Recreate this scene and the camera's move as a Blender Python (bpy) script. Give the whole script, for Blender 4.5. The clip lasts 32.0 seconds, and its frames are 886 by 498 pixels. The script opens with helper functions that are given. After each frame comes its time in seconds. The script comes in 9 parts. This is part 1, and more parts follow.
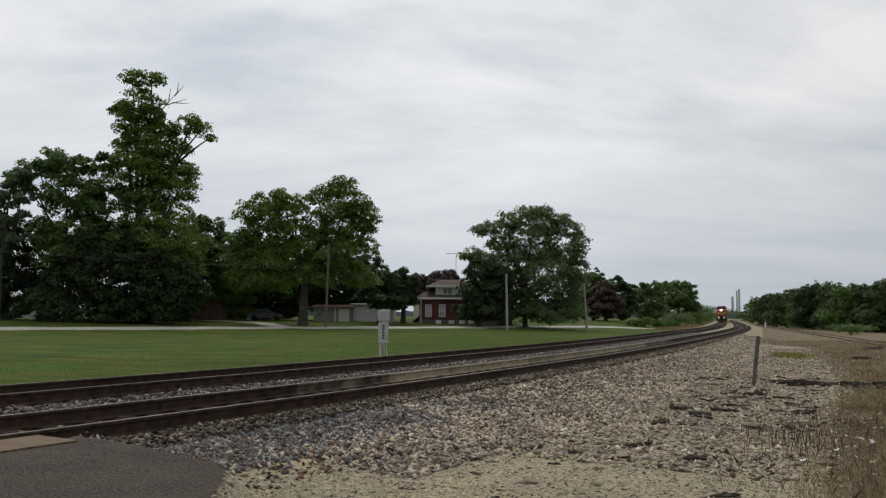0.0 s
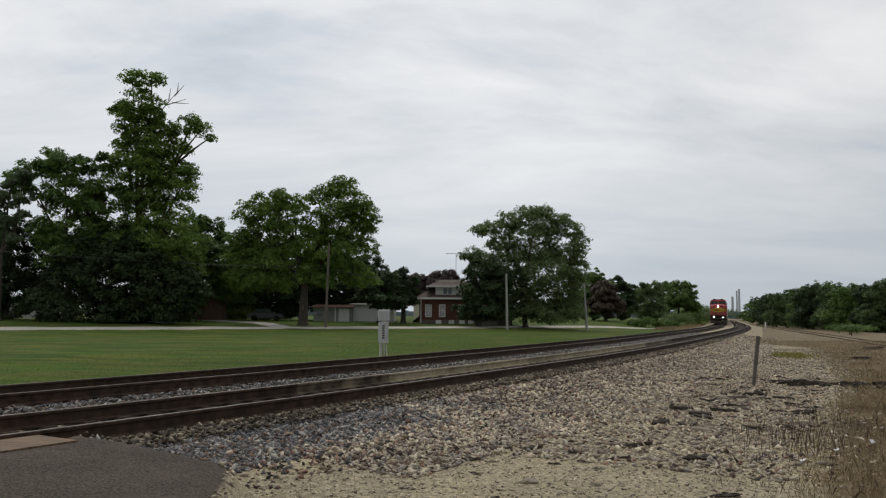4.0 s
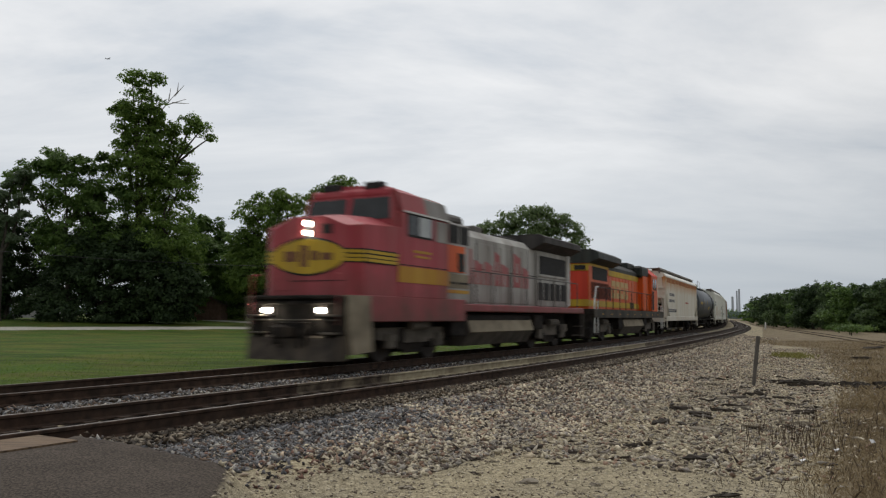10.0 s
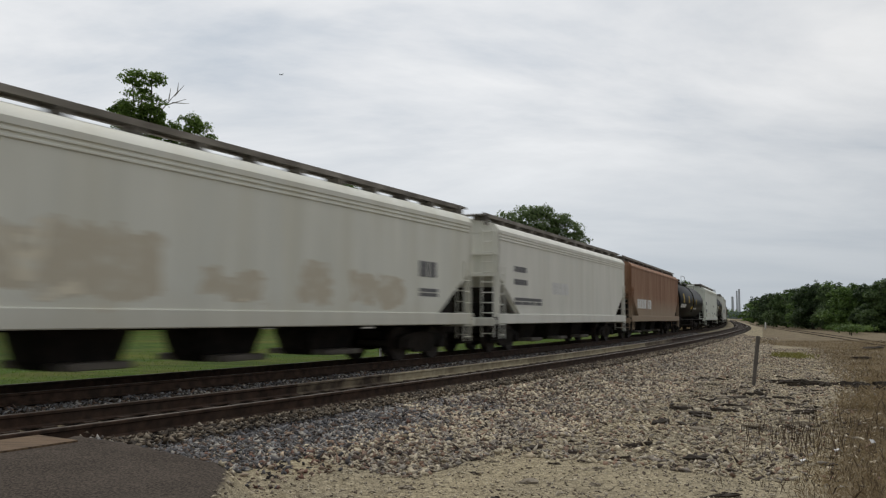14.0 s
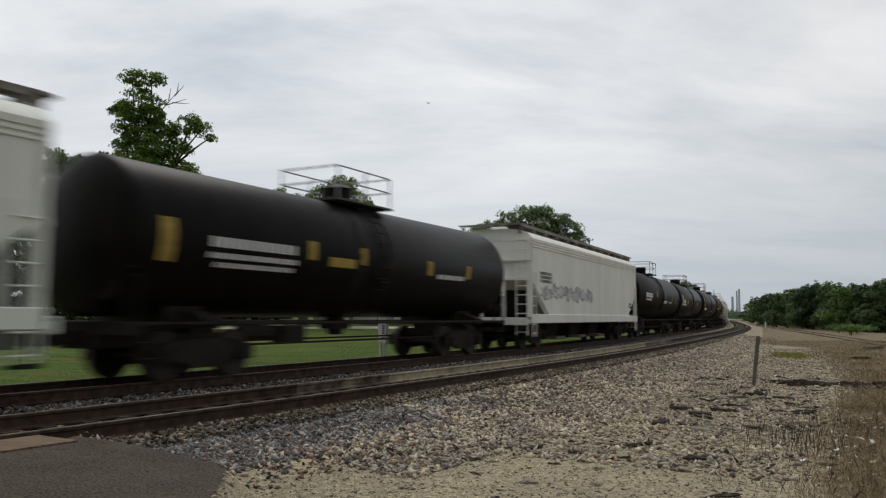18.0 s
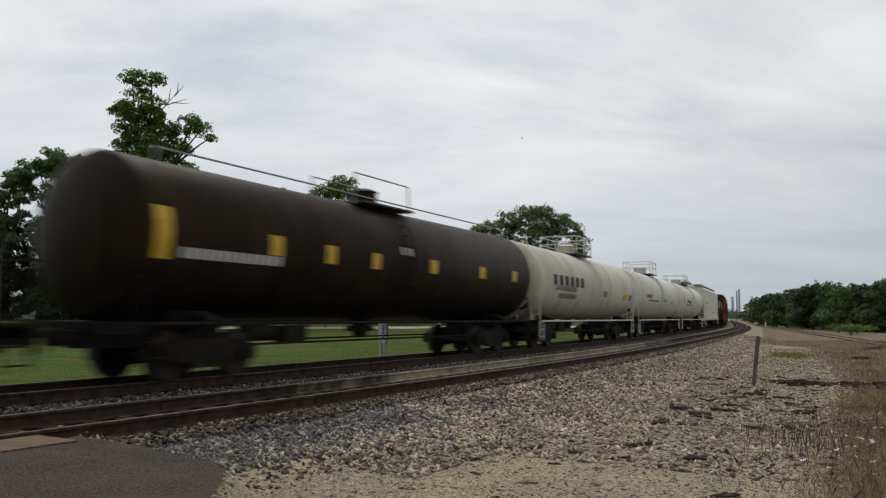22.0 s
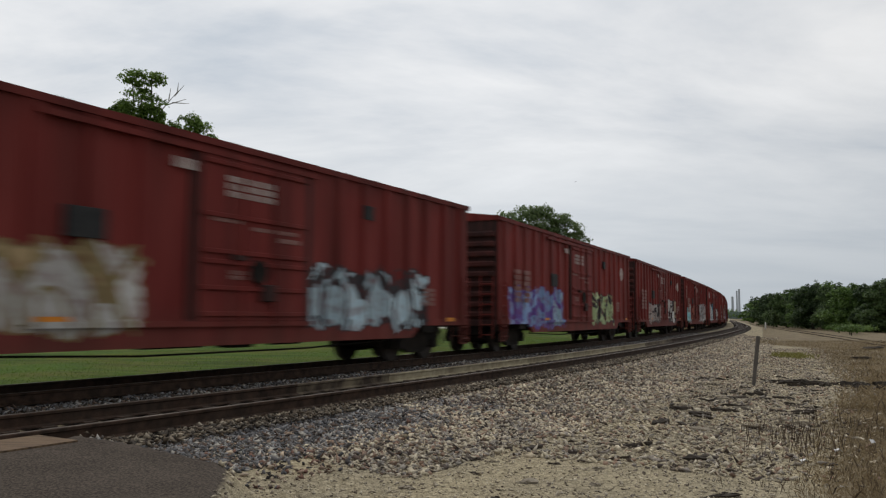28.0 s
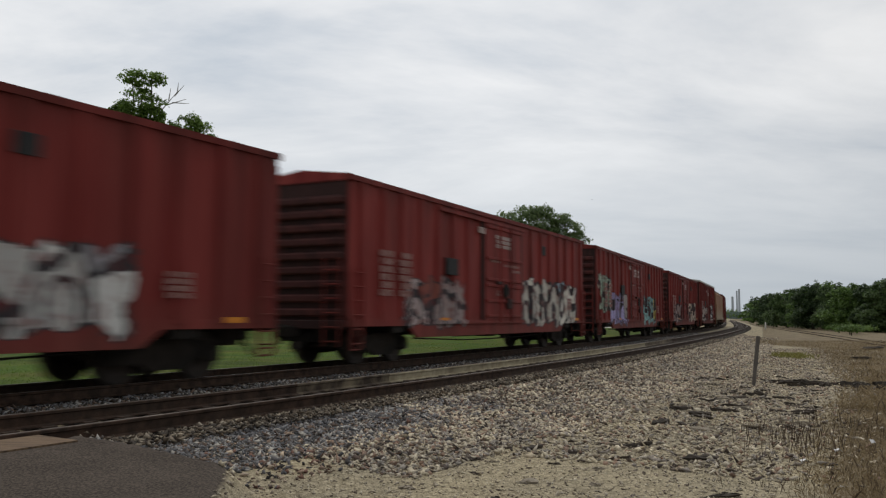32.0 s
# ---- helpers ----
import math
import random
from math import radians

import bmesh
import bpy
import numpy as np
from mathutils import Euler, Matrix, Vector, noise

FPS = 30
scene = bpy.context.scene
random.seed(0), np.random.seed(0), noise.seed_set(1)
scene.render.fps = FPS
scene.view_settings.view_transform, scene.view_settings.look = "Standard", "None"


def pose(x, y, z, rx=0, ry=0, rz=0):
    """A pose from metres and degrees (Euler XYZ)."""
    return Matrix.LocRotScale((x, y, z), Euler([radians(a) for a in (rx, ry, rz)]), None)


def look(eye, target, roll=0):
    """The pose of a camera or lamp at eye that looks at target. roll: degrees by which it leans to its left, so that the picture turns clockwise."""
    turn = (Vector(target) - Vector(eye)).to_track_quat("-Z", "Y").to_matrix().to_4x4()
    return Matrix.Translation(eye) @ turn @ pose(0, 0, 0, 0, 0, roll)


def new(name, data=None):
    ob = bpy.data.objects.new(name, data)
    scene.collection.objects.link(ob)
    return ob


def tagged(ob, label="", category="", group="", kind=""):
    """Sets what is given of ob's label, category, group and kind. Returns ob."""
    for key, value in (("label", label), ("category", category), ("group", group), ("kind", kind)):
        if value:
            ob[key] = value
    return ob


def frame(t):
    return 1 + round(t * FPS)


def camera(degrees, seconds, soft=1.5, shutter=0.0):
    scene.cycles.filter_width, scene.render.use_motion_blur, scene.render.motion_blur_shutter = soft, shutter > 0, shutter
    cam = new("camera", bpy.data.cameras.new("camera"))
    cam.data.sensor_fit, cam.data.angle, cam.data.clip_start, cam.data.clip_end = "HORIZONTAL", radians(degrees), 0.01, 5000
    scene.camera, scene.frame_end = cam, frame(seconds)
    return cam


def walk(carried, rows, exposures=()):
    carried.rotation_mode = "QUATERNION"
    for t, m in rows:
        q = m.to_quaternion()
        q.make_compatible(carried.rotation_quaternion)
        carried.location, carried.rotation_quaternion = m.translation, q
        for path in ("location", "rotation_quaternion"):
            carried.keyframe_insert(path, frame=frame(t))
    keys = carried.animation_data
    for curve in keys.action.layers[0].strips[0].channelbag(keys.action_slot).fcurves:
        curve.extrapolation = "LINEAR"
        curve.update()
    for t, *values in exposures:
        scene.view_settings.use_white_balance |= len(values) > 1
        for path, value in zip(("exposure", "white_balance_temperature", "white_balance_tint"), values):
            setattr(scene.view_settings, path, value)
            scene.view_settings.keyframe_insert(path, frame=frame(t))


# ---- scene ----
EYE = (0.0, 0.0, 1.235)
cam = camera(59.03, 32.0, soft=1.25, shutter=0.45)
AIM = look(EYE, (0.0, math.cos(0.08552), 1.235 + math.sin(0.08552)), 0.348)
walk(cam, [(0.0, AIM), (32.0, AIM)])

# ---- light: bright overcast with thin cloud ----
scene.view_settings.exposure = 0.0
SUN_EL, SUN_AZ = 60.0, -12.0


def build_world():
    w = bpy.data.worlds.new("overcast_sky")
    scene.world = w
    w.use_nodes = True
    n, l = w.node_tree.nodes, w.node_tree.links
    n.clear()
    out, bg = n.new("ShaderNodeOutputWorld"), n.new("ShaderNodeBackground")
    co = n.new("ShaderNodeTexCoord")
    sep = n.new("ShaderNodeSeparateXYZ")
    l.new(co.outputs["Generated"], sep.inputs[0])
    zb = n.new("ShaderNodeMath")
    zb.operation = "MAXIMUM"
    zb.inputs[1].default_value = 0.0
    l.new(sep.outputs[2], zb.inputs[0])
    za = n.new("ShaderNodeMath")
    za.inputs[1].default_value = 0.14
    l.new(zb.outputs[0], za.inputs[0])
    flat = n.new("ShaderNodeCombineXYZ")
    for i in (0, 1):
        d = n.new("ShaderNodeMath")
        d.operation = "DIVIDE"
        l.new(sep.outputs[i], d.inputs[0])
        l.new(za.outputs[0], d.inputs[1])
        l.new(d.outputs[0], flat.inputs[i])
    mp = n.new("ShaderNodeMapping")
    mp.inputs["Rotation"].default_value = (0, 0, radians(28))
    mp.inputs["Scale"].default_value = (0.62, 1.05, 1)
    l.new(flat.outputs[0], mp.inputs[0])
    big = n.new("ShaderNodeTexNoise")
    big.inputs["Scale"].default_value = 0.85
    big.inputs["Detail"].default_value = 7
    big.inputs["Roughness"].default_value = 0.58
    big.inputs["Distortion"].default_value = 0.35
    l.new(mp.outputs[0], big.inputs["Vector"])
    ramp = n.new("ShaderNodeValToRGB")
    r = ramp.color_ramp
    r.elements[0].position, r.elements[0].color = 0.33, (0.54, 0.59, 0.65, 1)
    r.elements[1].position, r.elements[1].color = 0.66, (1.0, 1.0, 1.0, 1)
    e = r.elements.new(0.45)
    e.color = (0.74, 0.76, 0.785, 1)
    e = r.elements.new(0.56)
    e.color = (0.89, 0.895, 0.90, 1)
    l.new(big.outputs[0], ramp.inputs[0])
    # towards the horizon the cloud sheet thins into a bluish veil
    hor = n.new("ShaderNodeValToRGB")
    h = hor.color_ramp
    h.elements[0].position, h.elements[0].color = 0.0, (0.0, 0.0, 0.0, 1)
    h.elements[1].position, h.elements[1].color = 0.30, (1, 1, 1, 1)
    e = h.elements.new(0.16)
    e.color = (0.55, 0.55, 0.55, 1)
    l.new(zb.outputs[0], hor.inputs[0])
    mix = n.new("ShaderNodeMixRGB")
    mix.inputs[1].default_value = (0.49, 0.54, 0.595, 1)
    l.new(hor.outputs[0], mix.inputs[0])
    l.new(ramp.outputs[0], mix.inputs[2])
    sky = n.new("ShaderNodeTexSky")
    sky.sky_type, sky.sun_disc = "NISHITA", False
    sky.sun_elevation, sky.sun_rotation = radians(SUN_EL), radians(SUN_AZ)
    dim = n.new("ShaderNodeMixRGB")
    dim.blend_type = "MULTIPLY"
    dim.inputs[0].default_value = 1
    dim.inputs[2].default_value = (0.05, 0.05, 0.05, 1)
    l.new(sky.outputs[0], dim.inputs[1])
    both = n.new("ShaderNodeMixRGB")
    both.inputs[0].default_value = 0.93
    l.new(dim.outputs[0], both.inputs[1])
    l.new(mix.outputs[0], both.inputs[2])
    # the veiled sun stands ahead of the viewer: the cloud is brighter there than behind
    glare = n.new("ShaderNodeMapRange")
    glare.interpolation_type = "SMOOTHSTEP"
    glare.inputs[1].default_value, glare.inputs[2].default_value, glare.inputs[3].default_value, glare.inputs[4].default_value = -0.9, 0.95, 0.62, 1.03
    l.new(sep.outputs[1], glare.inputs[0])
    side = n.new("ShaderNodeMapRange")
    side.interpolation_type = "SMOOTHSTEP"
    side.inputs[1].default_value, side.inputs[2].default_value, side.inputs[3].default_value, side.inputs[4].default_value = 0.0, 0.75, 1.04, 0.86
    l.new(sep.outputs[0], side.inputs[0])
    level = n.new("ShaderNodeMath")
    level.operation = "MULTIPLY"
    l.new(glare.outputs[0], level.inputs[0])
    l.new(side.outputs[0], level.inputs[1])
    l.new(both.outputs[0], bg.inputs[0])
    l.new(level.outputs[0], bg.inputs[1])
    l.new(bg.outputs[0], out.inputs[0])


build_world()
sun = new("sun", bpy.data.lights.new("sun", "SUN"))
sun.data.energy, sun.data.angle, sun.data.color = 1.1, radians(28), (1.0, 0.96, 0.9)
a = radians(SUN_AZ)
sun.matrix_world = look((0, 0, 60), (-math.sin(a) * 40, -math.cos(a) * 40, 60 - 40 * math.tan(radians(SUN_EL))))

# ---- materials ----
MATS = {}


def surface(name, c1, c2, scale=3.0, rough=0.75, metal=0.0, bump=0.15, bscale=30.0, stain=None, stain_scale=0.5, stain_amount=0.5, stretch=(1, 1, 1), island=0.0, spec=0.4):
    """A two-scale surface: fine mix of c1 and c2, larger stains, and relief."""
    if name in MATS:
        return MATS[name]
    m = bpy.data.materials.new(name)
    m.use_nodes = True
    n, l = m.node_tree.nodes, m.node_tree.links
    b = n["Principled BSDF"]
    co = n.new("ShaderNodeTexCoord")
    mp = n.new("ShaderNodeMapping")
    mp.inputs["Scale"].default_value = stretch
    l.new(co.outputs["Object"], mp.inputs[0])
    fine = n.new("ShaderNodeTexNoise")
    fine.inputs["Scale"].default_value, fine.inputs["Detail"].default_value = scale, 6
    l.new(mp.outputs[0], fine.inputs["Vector"])
    ramp = n.new("ShaderNodeValToRGB")
    ramp.color_ramp.elements[0].position, ramp.color_ramp.elements[1].position = 0.33, 0.67
    ramp.color_ramp.elements[0].color, ramp.color_ramp.elements[1].color = (*c1, 1), (*c2, 1)
    l.new(fine.outputs[0], ramp.inputs[0])
    col = ramp.outputs[0]
    if stain:
        big = n.new("ShaderNodeTexNoise")
        big.inputs["Scale"].default_value, big.inputs["Detail"].default_value = stain_scale, 5
        l.new(mp.outputs[0], big.inputs["Vector"])
        r2 = n.new("ShaderNodeValToRGB")
        r2.color_ramp.elements[0].position, r2.color_ramp.elements[1].position = 0.45, 0.7
        r2.color_ramp.elements[1].color = (stain_amount,) * 3 + (1,)
        l.new(big.outputs[0], r2.inputs[0])
        mx = n.new("ShaderNodeMixRGB")
        l.new(r2.outputs[0], mx.inputs[0])
        l.new(col, mx.inputs[1])
        mx.inputs[2].default_value = (*stain, 1)
        col = mx.outputs[0]
    if island:
        geo = n.new("ShaderNodeNewGeometry")
        hs = n.new("ShaderNodeHueSaturation")
        rng = n.new("ShaderNodeMapRange")
        rng.inputs[3].default_value, rng.inputs[4].default_value = 1 - island, 1 + island
        l.new(geo.outputs["Random Per Island"], rng.inputs[0])
        l.new(rng.outputs[0], hs.inputs["Value"])
        l.new(col, hs.inputs["Color"])
        col = hs.outputs[0]
    l.new(col, b.inputs["Base Color"])
    b.inputs["Roughness"].default_value, b.inputs["Metallic"].default_value = rough, metal
    b.inputs["Specular IOR Level"].default_value = spec
    if bump:
        bn = n.new("ShaderNodeTexNoise")
        bn.inputs["Scale"].default_value, bn.inputs["Detail"].default_value = bscale, 4
        l.new(co.outputs["Object"], bn.inputs["Vector"])
        bu = n.new("ShaderNodeBump")
        bu.inputs["Strength"].default_value, bu.inputs["Distance"].default_value = bump, 0.02
        l.new(bn.outputs[0], bu.inputs["Height"])
        l.new(bu.outputs[0], b.inputs["Normal"])
    MATS[name] = m
    return m


def glow(name, colour, strength):
    if name not in MATS:
        m = bpy.data.materials.new(name)
        m.use_nodes = True
        b = m.node_tree.nodes["Principled BSDF"]
        b.inputs["Emission Color"].default_value, b.inputs["Emission Strength"].default_value = (*colour, 1), strength
        MATS[name] = m
    return MATS[name]


def leafy(name, dark, light, through_light=0.25):
    """Foliage: colour varies leaf by leaf and clump by clump, with some light let through."""
    if name in MATS:
        return MATS[name]
    m = bpy.data.materials.new(name)
    m.use_nodes = True
    n, l = m.node_tree.nodes, m.node_tree.links
    b = n["Principled BSDF"]
    geo, co = n.new("ShaderNodeNewGeometry"), n.new("ShaderNodeTexCoord")
    no = n.new("ShaderNodeTexNoise")
    no.inputs["Scale"].default_value = 0.45
    l.new(co.outputs["Object"], no.inputs["Vector"])
    ad = n.new("ShaderNodeMath")
    ad.operation = "MULTIPLY_ADD"
    l.new(geo.outputs["Random Per Island"], ad.inputs[0])
    ad.inputs[1].default_value = 0.5
    l.new(no.outputs[0], ad.inputs[2])
    ramp = n.new("ShaderNodeValToRGB")
    ramp.color_ramp.elements[0].position, ramp.color_ramp.elements[1].position = 0.4, 1.05
    ramp.color_ramp.elements[0].color, ramp.color_ramp.elements[1].color = (*dark, 1), (*light, 1)
    l.new(ad.outputs[0], ramp.inputs[0])
    l.new(ramp.outputs[0], b.inputs["Base Color"])
    b.inputs["Roughness"].default_value = 0.6
    b.inputs["Specular IOR Level"].default_value = 0.25
    tr, mx, out = n.new("ShaderNodeBsdfTranslucent"), n.new("ShaderNodeMixShader"), n["Material Output"]
    l.new(ramp.outputs[0], tr.inputs[0])
    mx.inputs[0].default_value = through_light
    l.new(b.outputs[0], mx.inputs[1])
    l.new(tr.outputs[0], mx.inputs[2])
    l.new(mx.outputs[0], out.inputs[0])
    MATS[name] = m
    return m


# ---- building helpers ----
class Shape:
    """Collects corners and faces of one mesh."""

    def __init__(self):
        self.v, self.f = [], []

    def add(self, verts, faces):
        k = len(self.v)
        self.v += [tuple(p) for p in verts]
        self.f += [tuple(i + k for i in f) for f in faces]
        return self

    def box(self, x0, x1, y0, y1, z0, z1, b=0.0):
        """A box, with its edges chamfered by b."""
        if b <= 0:
            v = [(x, y, z) for x in (x0, x1) for y in (y0, y1) for z in (z0, z1)]
            return self.add(v, [(0, 1, 3, 2), (4, 6, 7, 5), (0, 4, 5, 1), (2, 3, 7, 6), (0, 2, 6, 4), (1, 5, 7, 3)])
        b = min(b, (x1 - x0) * 0.45, (y1 - y0) * 0.45, (z1 - z0) * 0.45)
        v, idx = [], {}
        for i, x in enumerate((x0, x1)):
            for j, y in enumerate((y0, y1)):
                for k, z in enumerate((z0, z1)):
                    sx, sy, sz = (b, -b)[i], (b, -b)[j], (b, -b)[k]
                    for ax, p in enumerate(((x, y + sy, z + sz), (x + sx, y, z + sz), (x + sx, y + sy, z))):
                        idx[i, j, k, ax] = len(v)
                        v.append(p)
        f = []
        q = lambda *c: tuple(idx[t] for t in c)
        for i in (0, 1):
            s = 1 if i else -1
            for ax, mk in ((0, lambda a_, b_: (i, a_, b_, 0)), (1, lambda a_, b_: (b_, i, a_, 1)), (2, lambda a_, b_: (a_, b_, i, 2))):
                loop = [idx[mk(*c)] for c in ((0, 0), (1, 0), (1, 1), (0, 1))]
                f.append(tuple(loop if s > 0 else loop[::-1]))
        for i in (0, 1):
            for j in (0, 1):
                f.append(q((i, j, 0, 0), (i, j, 1, 0), (i, j, 1, 1), (i, j, 0, 1)))
                f.append(q((i, 0, j, 0), (i, 1, j, 0), (i, 1, j, 2), (i, 0, j, 2)))
                f.append(q((0, i, j, 1), (1, i, j, 1), (1, i, j, 2), (0, i, j, 2)))
                for k in (0, 1):
                    f.append(q((i, j, k, 0), (i, j, k, 1), (i, j, k, 2)))
        return self.add(v, f)

    def ring(self, loops, closed=True, caps=True):
        """Skins a row of equal loops of points."""
        n = len(loops[0])
        v = [p for lo in loops for p in lo]
        f = []
        for a_ in range(len(loops) - 1):
            for i in range(n if closed else n - 1):
                j = (i + 1) % n
                f.append((a_ * n + i, a_ * n + j, (a_ + 1) * n + j, (a_ + 1) * n + i))
        if caps:
            f += [tuple(range(n))[::-1], tuple(range((len(loops) - 1) * n, len(loops) * n))]
        return self.add(v, f)

    def cyl(self, p, q_, r0, r1=None, n=12, caps=True):
        p, q_ = Vector(p), Vector(q_)
        r1 = r0 if r1 is None else r1
        d = (q_ - p).normalized()
        u = d.orthogonal().normalized()
        w = d.cross(u)
        lo = [[tuple(c + (u * math.cos(t) + w * math.sin(t)) * r) for t in [2 * math.pi * i / n for i in range(n)]] for c, r in ((p, r0), (q_, r1))]
        return self.ring(lo, True, caps)

    def tube(self, pts, r, n=6):
        for p, q_ in zip(pts, pts[1:]):
            self.cyl(p, q_, r, r, n)
        return self

    def prism(self, prof, axis, a0, a1):
        """Extrudes a closed profile along x, y or z."""
        mk = {"x": lambda p, a_: (a_, p[0], p[1]), "y": lambda p, a_: (p[0], a_, p[1]), "z": lambda p, a_: (p[0], p[1], a_)}[axis]
        return self.ring([[mk(p, a0) for p in prof], [mk(p, a1) for p in prof]])

    def mesh(self, name, smooth=False):
        me = bpy.data.meshes.new(name)
        me.from_pydata(self.v, [], self.f)
        bm = bmesh.new()
        bm.from_mesh(me)
        bmesh.ops.recalc_face_normals(bm, faces=bm.faces)
        bm.to_mesh(me)
        bm.free()
        if smooth:
            me.shade_smooth()
            me.set_sharp_from_angle(angle=radians(38))
        return me


def part(name, shape, material, parent=None, label="", m=None, smooth=False):
    """Links a shape, or a mesh already made, as one object under a thing or a part."""
    me = shape.mesh(name, smooth) if isinstance(shape, Shape) else shape
    if material and not me.materials:
        me.materials.append(material)
    ob = new(name, me)
    if parent:
        ob.parent = parent
    if m is not None:
        ob.matrix_basis = m
    if label:
        ob["label"] = label
    return ob


def soup(name, verts, faces, material, smooth=False):
    """One object out of large arrays: verts (n, 3), faces (m, 3 or 4)."""
    verts, faces = np.asarray(verts, np.float32), np.asarray(faces, np.int32)
    me = bpy.data.meshes.new(name)
    me.vertices.add(len(verts))
    me.vertices.foreach_set("co", verts.ravel())
    k = faces.shape[1]
    me.loops.add(faces.size)
    me.loops.foreach_set("vertex_index", faces.ravel())
    me.polygons.add(len(faces))
    me.polygons.foreach_set("loop_start", np.arange(0, faces.size, k, dtype=np.int32))
    if smooth:
        me.shade_smooth()
    me.update(calc_edges=True)
    me.validate()
    me.materials.append(material)
    return new(name, me)


# ---- plan: the line of the far track, which the train runs on ----
STEP = 0.5
LINE_S = np.arange(-700.0, 900.0, STEP)
_k = np.interp(LINE_S, [0, 47, 95, 155, 235], [0.003306, 0.000440, 0.001042, 0.000108, 0.0])
_k[LINE_S < -40] = 0
_i0 = int(round(700 / STEP))
LINE_T = -np.cumsum(_k) * STEP
LINE_T = LINE_T - LINE_T[_i0] + 0.50755
LINE_X = np.cumsum(np.sin(LINE_T)) * STEP
LINE_Y = np.cumsum(np.cos(LINE_T)) * STEP
LINE_X, LINE_Y = LINE_X - LINE_X[_i0] - 4.0, LINE_Y - LINE_Y[_i0] + 18.503
NEAR = -4.014  # the near track's centre, off the far one's
GAUGE = 1.505  # between the centres of the rail heads


def on_line(s, off=0.0):
    """x, y and heading at s along the far track, off to its far side."""
    x, y, t = np.interp(s, LINE_S, LINE_X), np.interp(s, LINE_S, LINE_Y), np.interp(s, LINE_S, LINE_T)
    return x - np.cos(t) * off, y + np.sin(t) * off, t


def off_line(x, y):
    """s and offset of points of the plan (arrays)."""
    x, y = np.atleast_1d(np.asarray(x, float)), np.atleast_1d(np.asarray(y, float))
    keep = slice(0, len(LINE_S), 4)
    lx, ly, ls, lt = LINE_X[keep], LINE_Y[keep], LINE_S[keep], LINE_T[keep]
    s, o = np.zeros(len(x)), np.zeros(len(x))
    for a_ in range(0, len(x), 4000):
        xs, ys = x[a_:a_ + 4000], y[a_:a_ + 4000]
        i = np.argmin((xs[:, None] - lx) ** 2 + (ys[:, None] - ly) ** 2, axis=1)
        dx, dy = xs - lx[i], ys - ly[i]
        s[a_:a_ + 4000] = ls[i] + dx * np.sin(lt[i]) + dy * np.cos(lt[i])
        o[a_:a_ + 4000] = -dx * np.cos(lt[i]) + dy * np.sin(lt[i])
    return s, o


def smooth(t):
    t = np.clip(t, 0, 1)
    return t * t * (3 - 2 * t)


ROAD_X, ROAD_Y = [-170, -90, -36, 7.5, 27, 40], [20, 46, 66, 92, 113, 122]


def paving_edge(y):
    """How far to the right the paved crossing reaches at y."""
    return np.interp(y, [3, 5, 6.3, 7.0, 7.5, 7.75, 8.0, 8.4, 8.8, 11], [-1.3, -1.6, -1.8, -1.88, -2.02, -2.5, -3.0, -3.75, -4.6, -7.0])


def height(x, y):
    """Ground level over the plan (rail tops are at 0)."""
    x, y = np.atleast_1d(np.asarray(x, float)), np.atleast_1d(np.asarray(y, float))
    s, o = off_line(x, y)
    near = np.interp(-o, [0, 2.7, 3.0, 5.2, 5.75, 6.6, 8.0, 10, 14, 40], [-0.25, -0.24, -0.25, -0.25, -0.27, -0.40, -0.49, -0.49, -0.47, -0.55])
    far = np.interp(o, [0, 1.3, 1.9, 3.6, 4.6, 8], [-0.25, -0.24, -0.27, -0.5, -0.5, -0.42])
    yr = np.interp(x, ROAD_X, ROAD_Y)
    lawn = far + smooth((o - 8) / 8) * (0.06 + smooth((y - yr + 16) / 42) * 1.0)
    z = np.where(o < 0, near, lawn)
    # the paved crossing comes up to the rails at the left
    c = smooth((paving_edge(y) - x) / 0.5 + 0.75) * smooth((-o - 4.9) / 0.3)
    z = z + c * (np.interp(-o, [5, 6, 7, 9, 14], [-0.035, -0.06, -0.14, -0.25, -0.35]) - z)
    # uneven ground
    z = z + 0.03 * np.sin(x * 0.9 + 1.3 * np.sin(y * 0.37)) * np.sin(y * 0.8) * smooth((np.abs(o + 2) - 6) / 4)
    return z

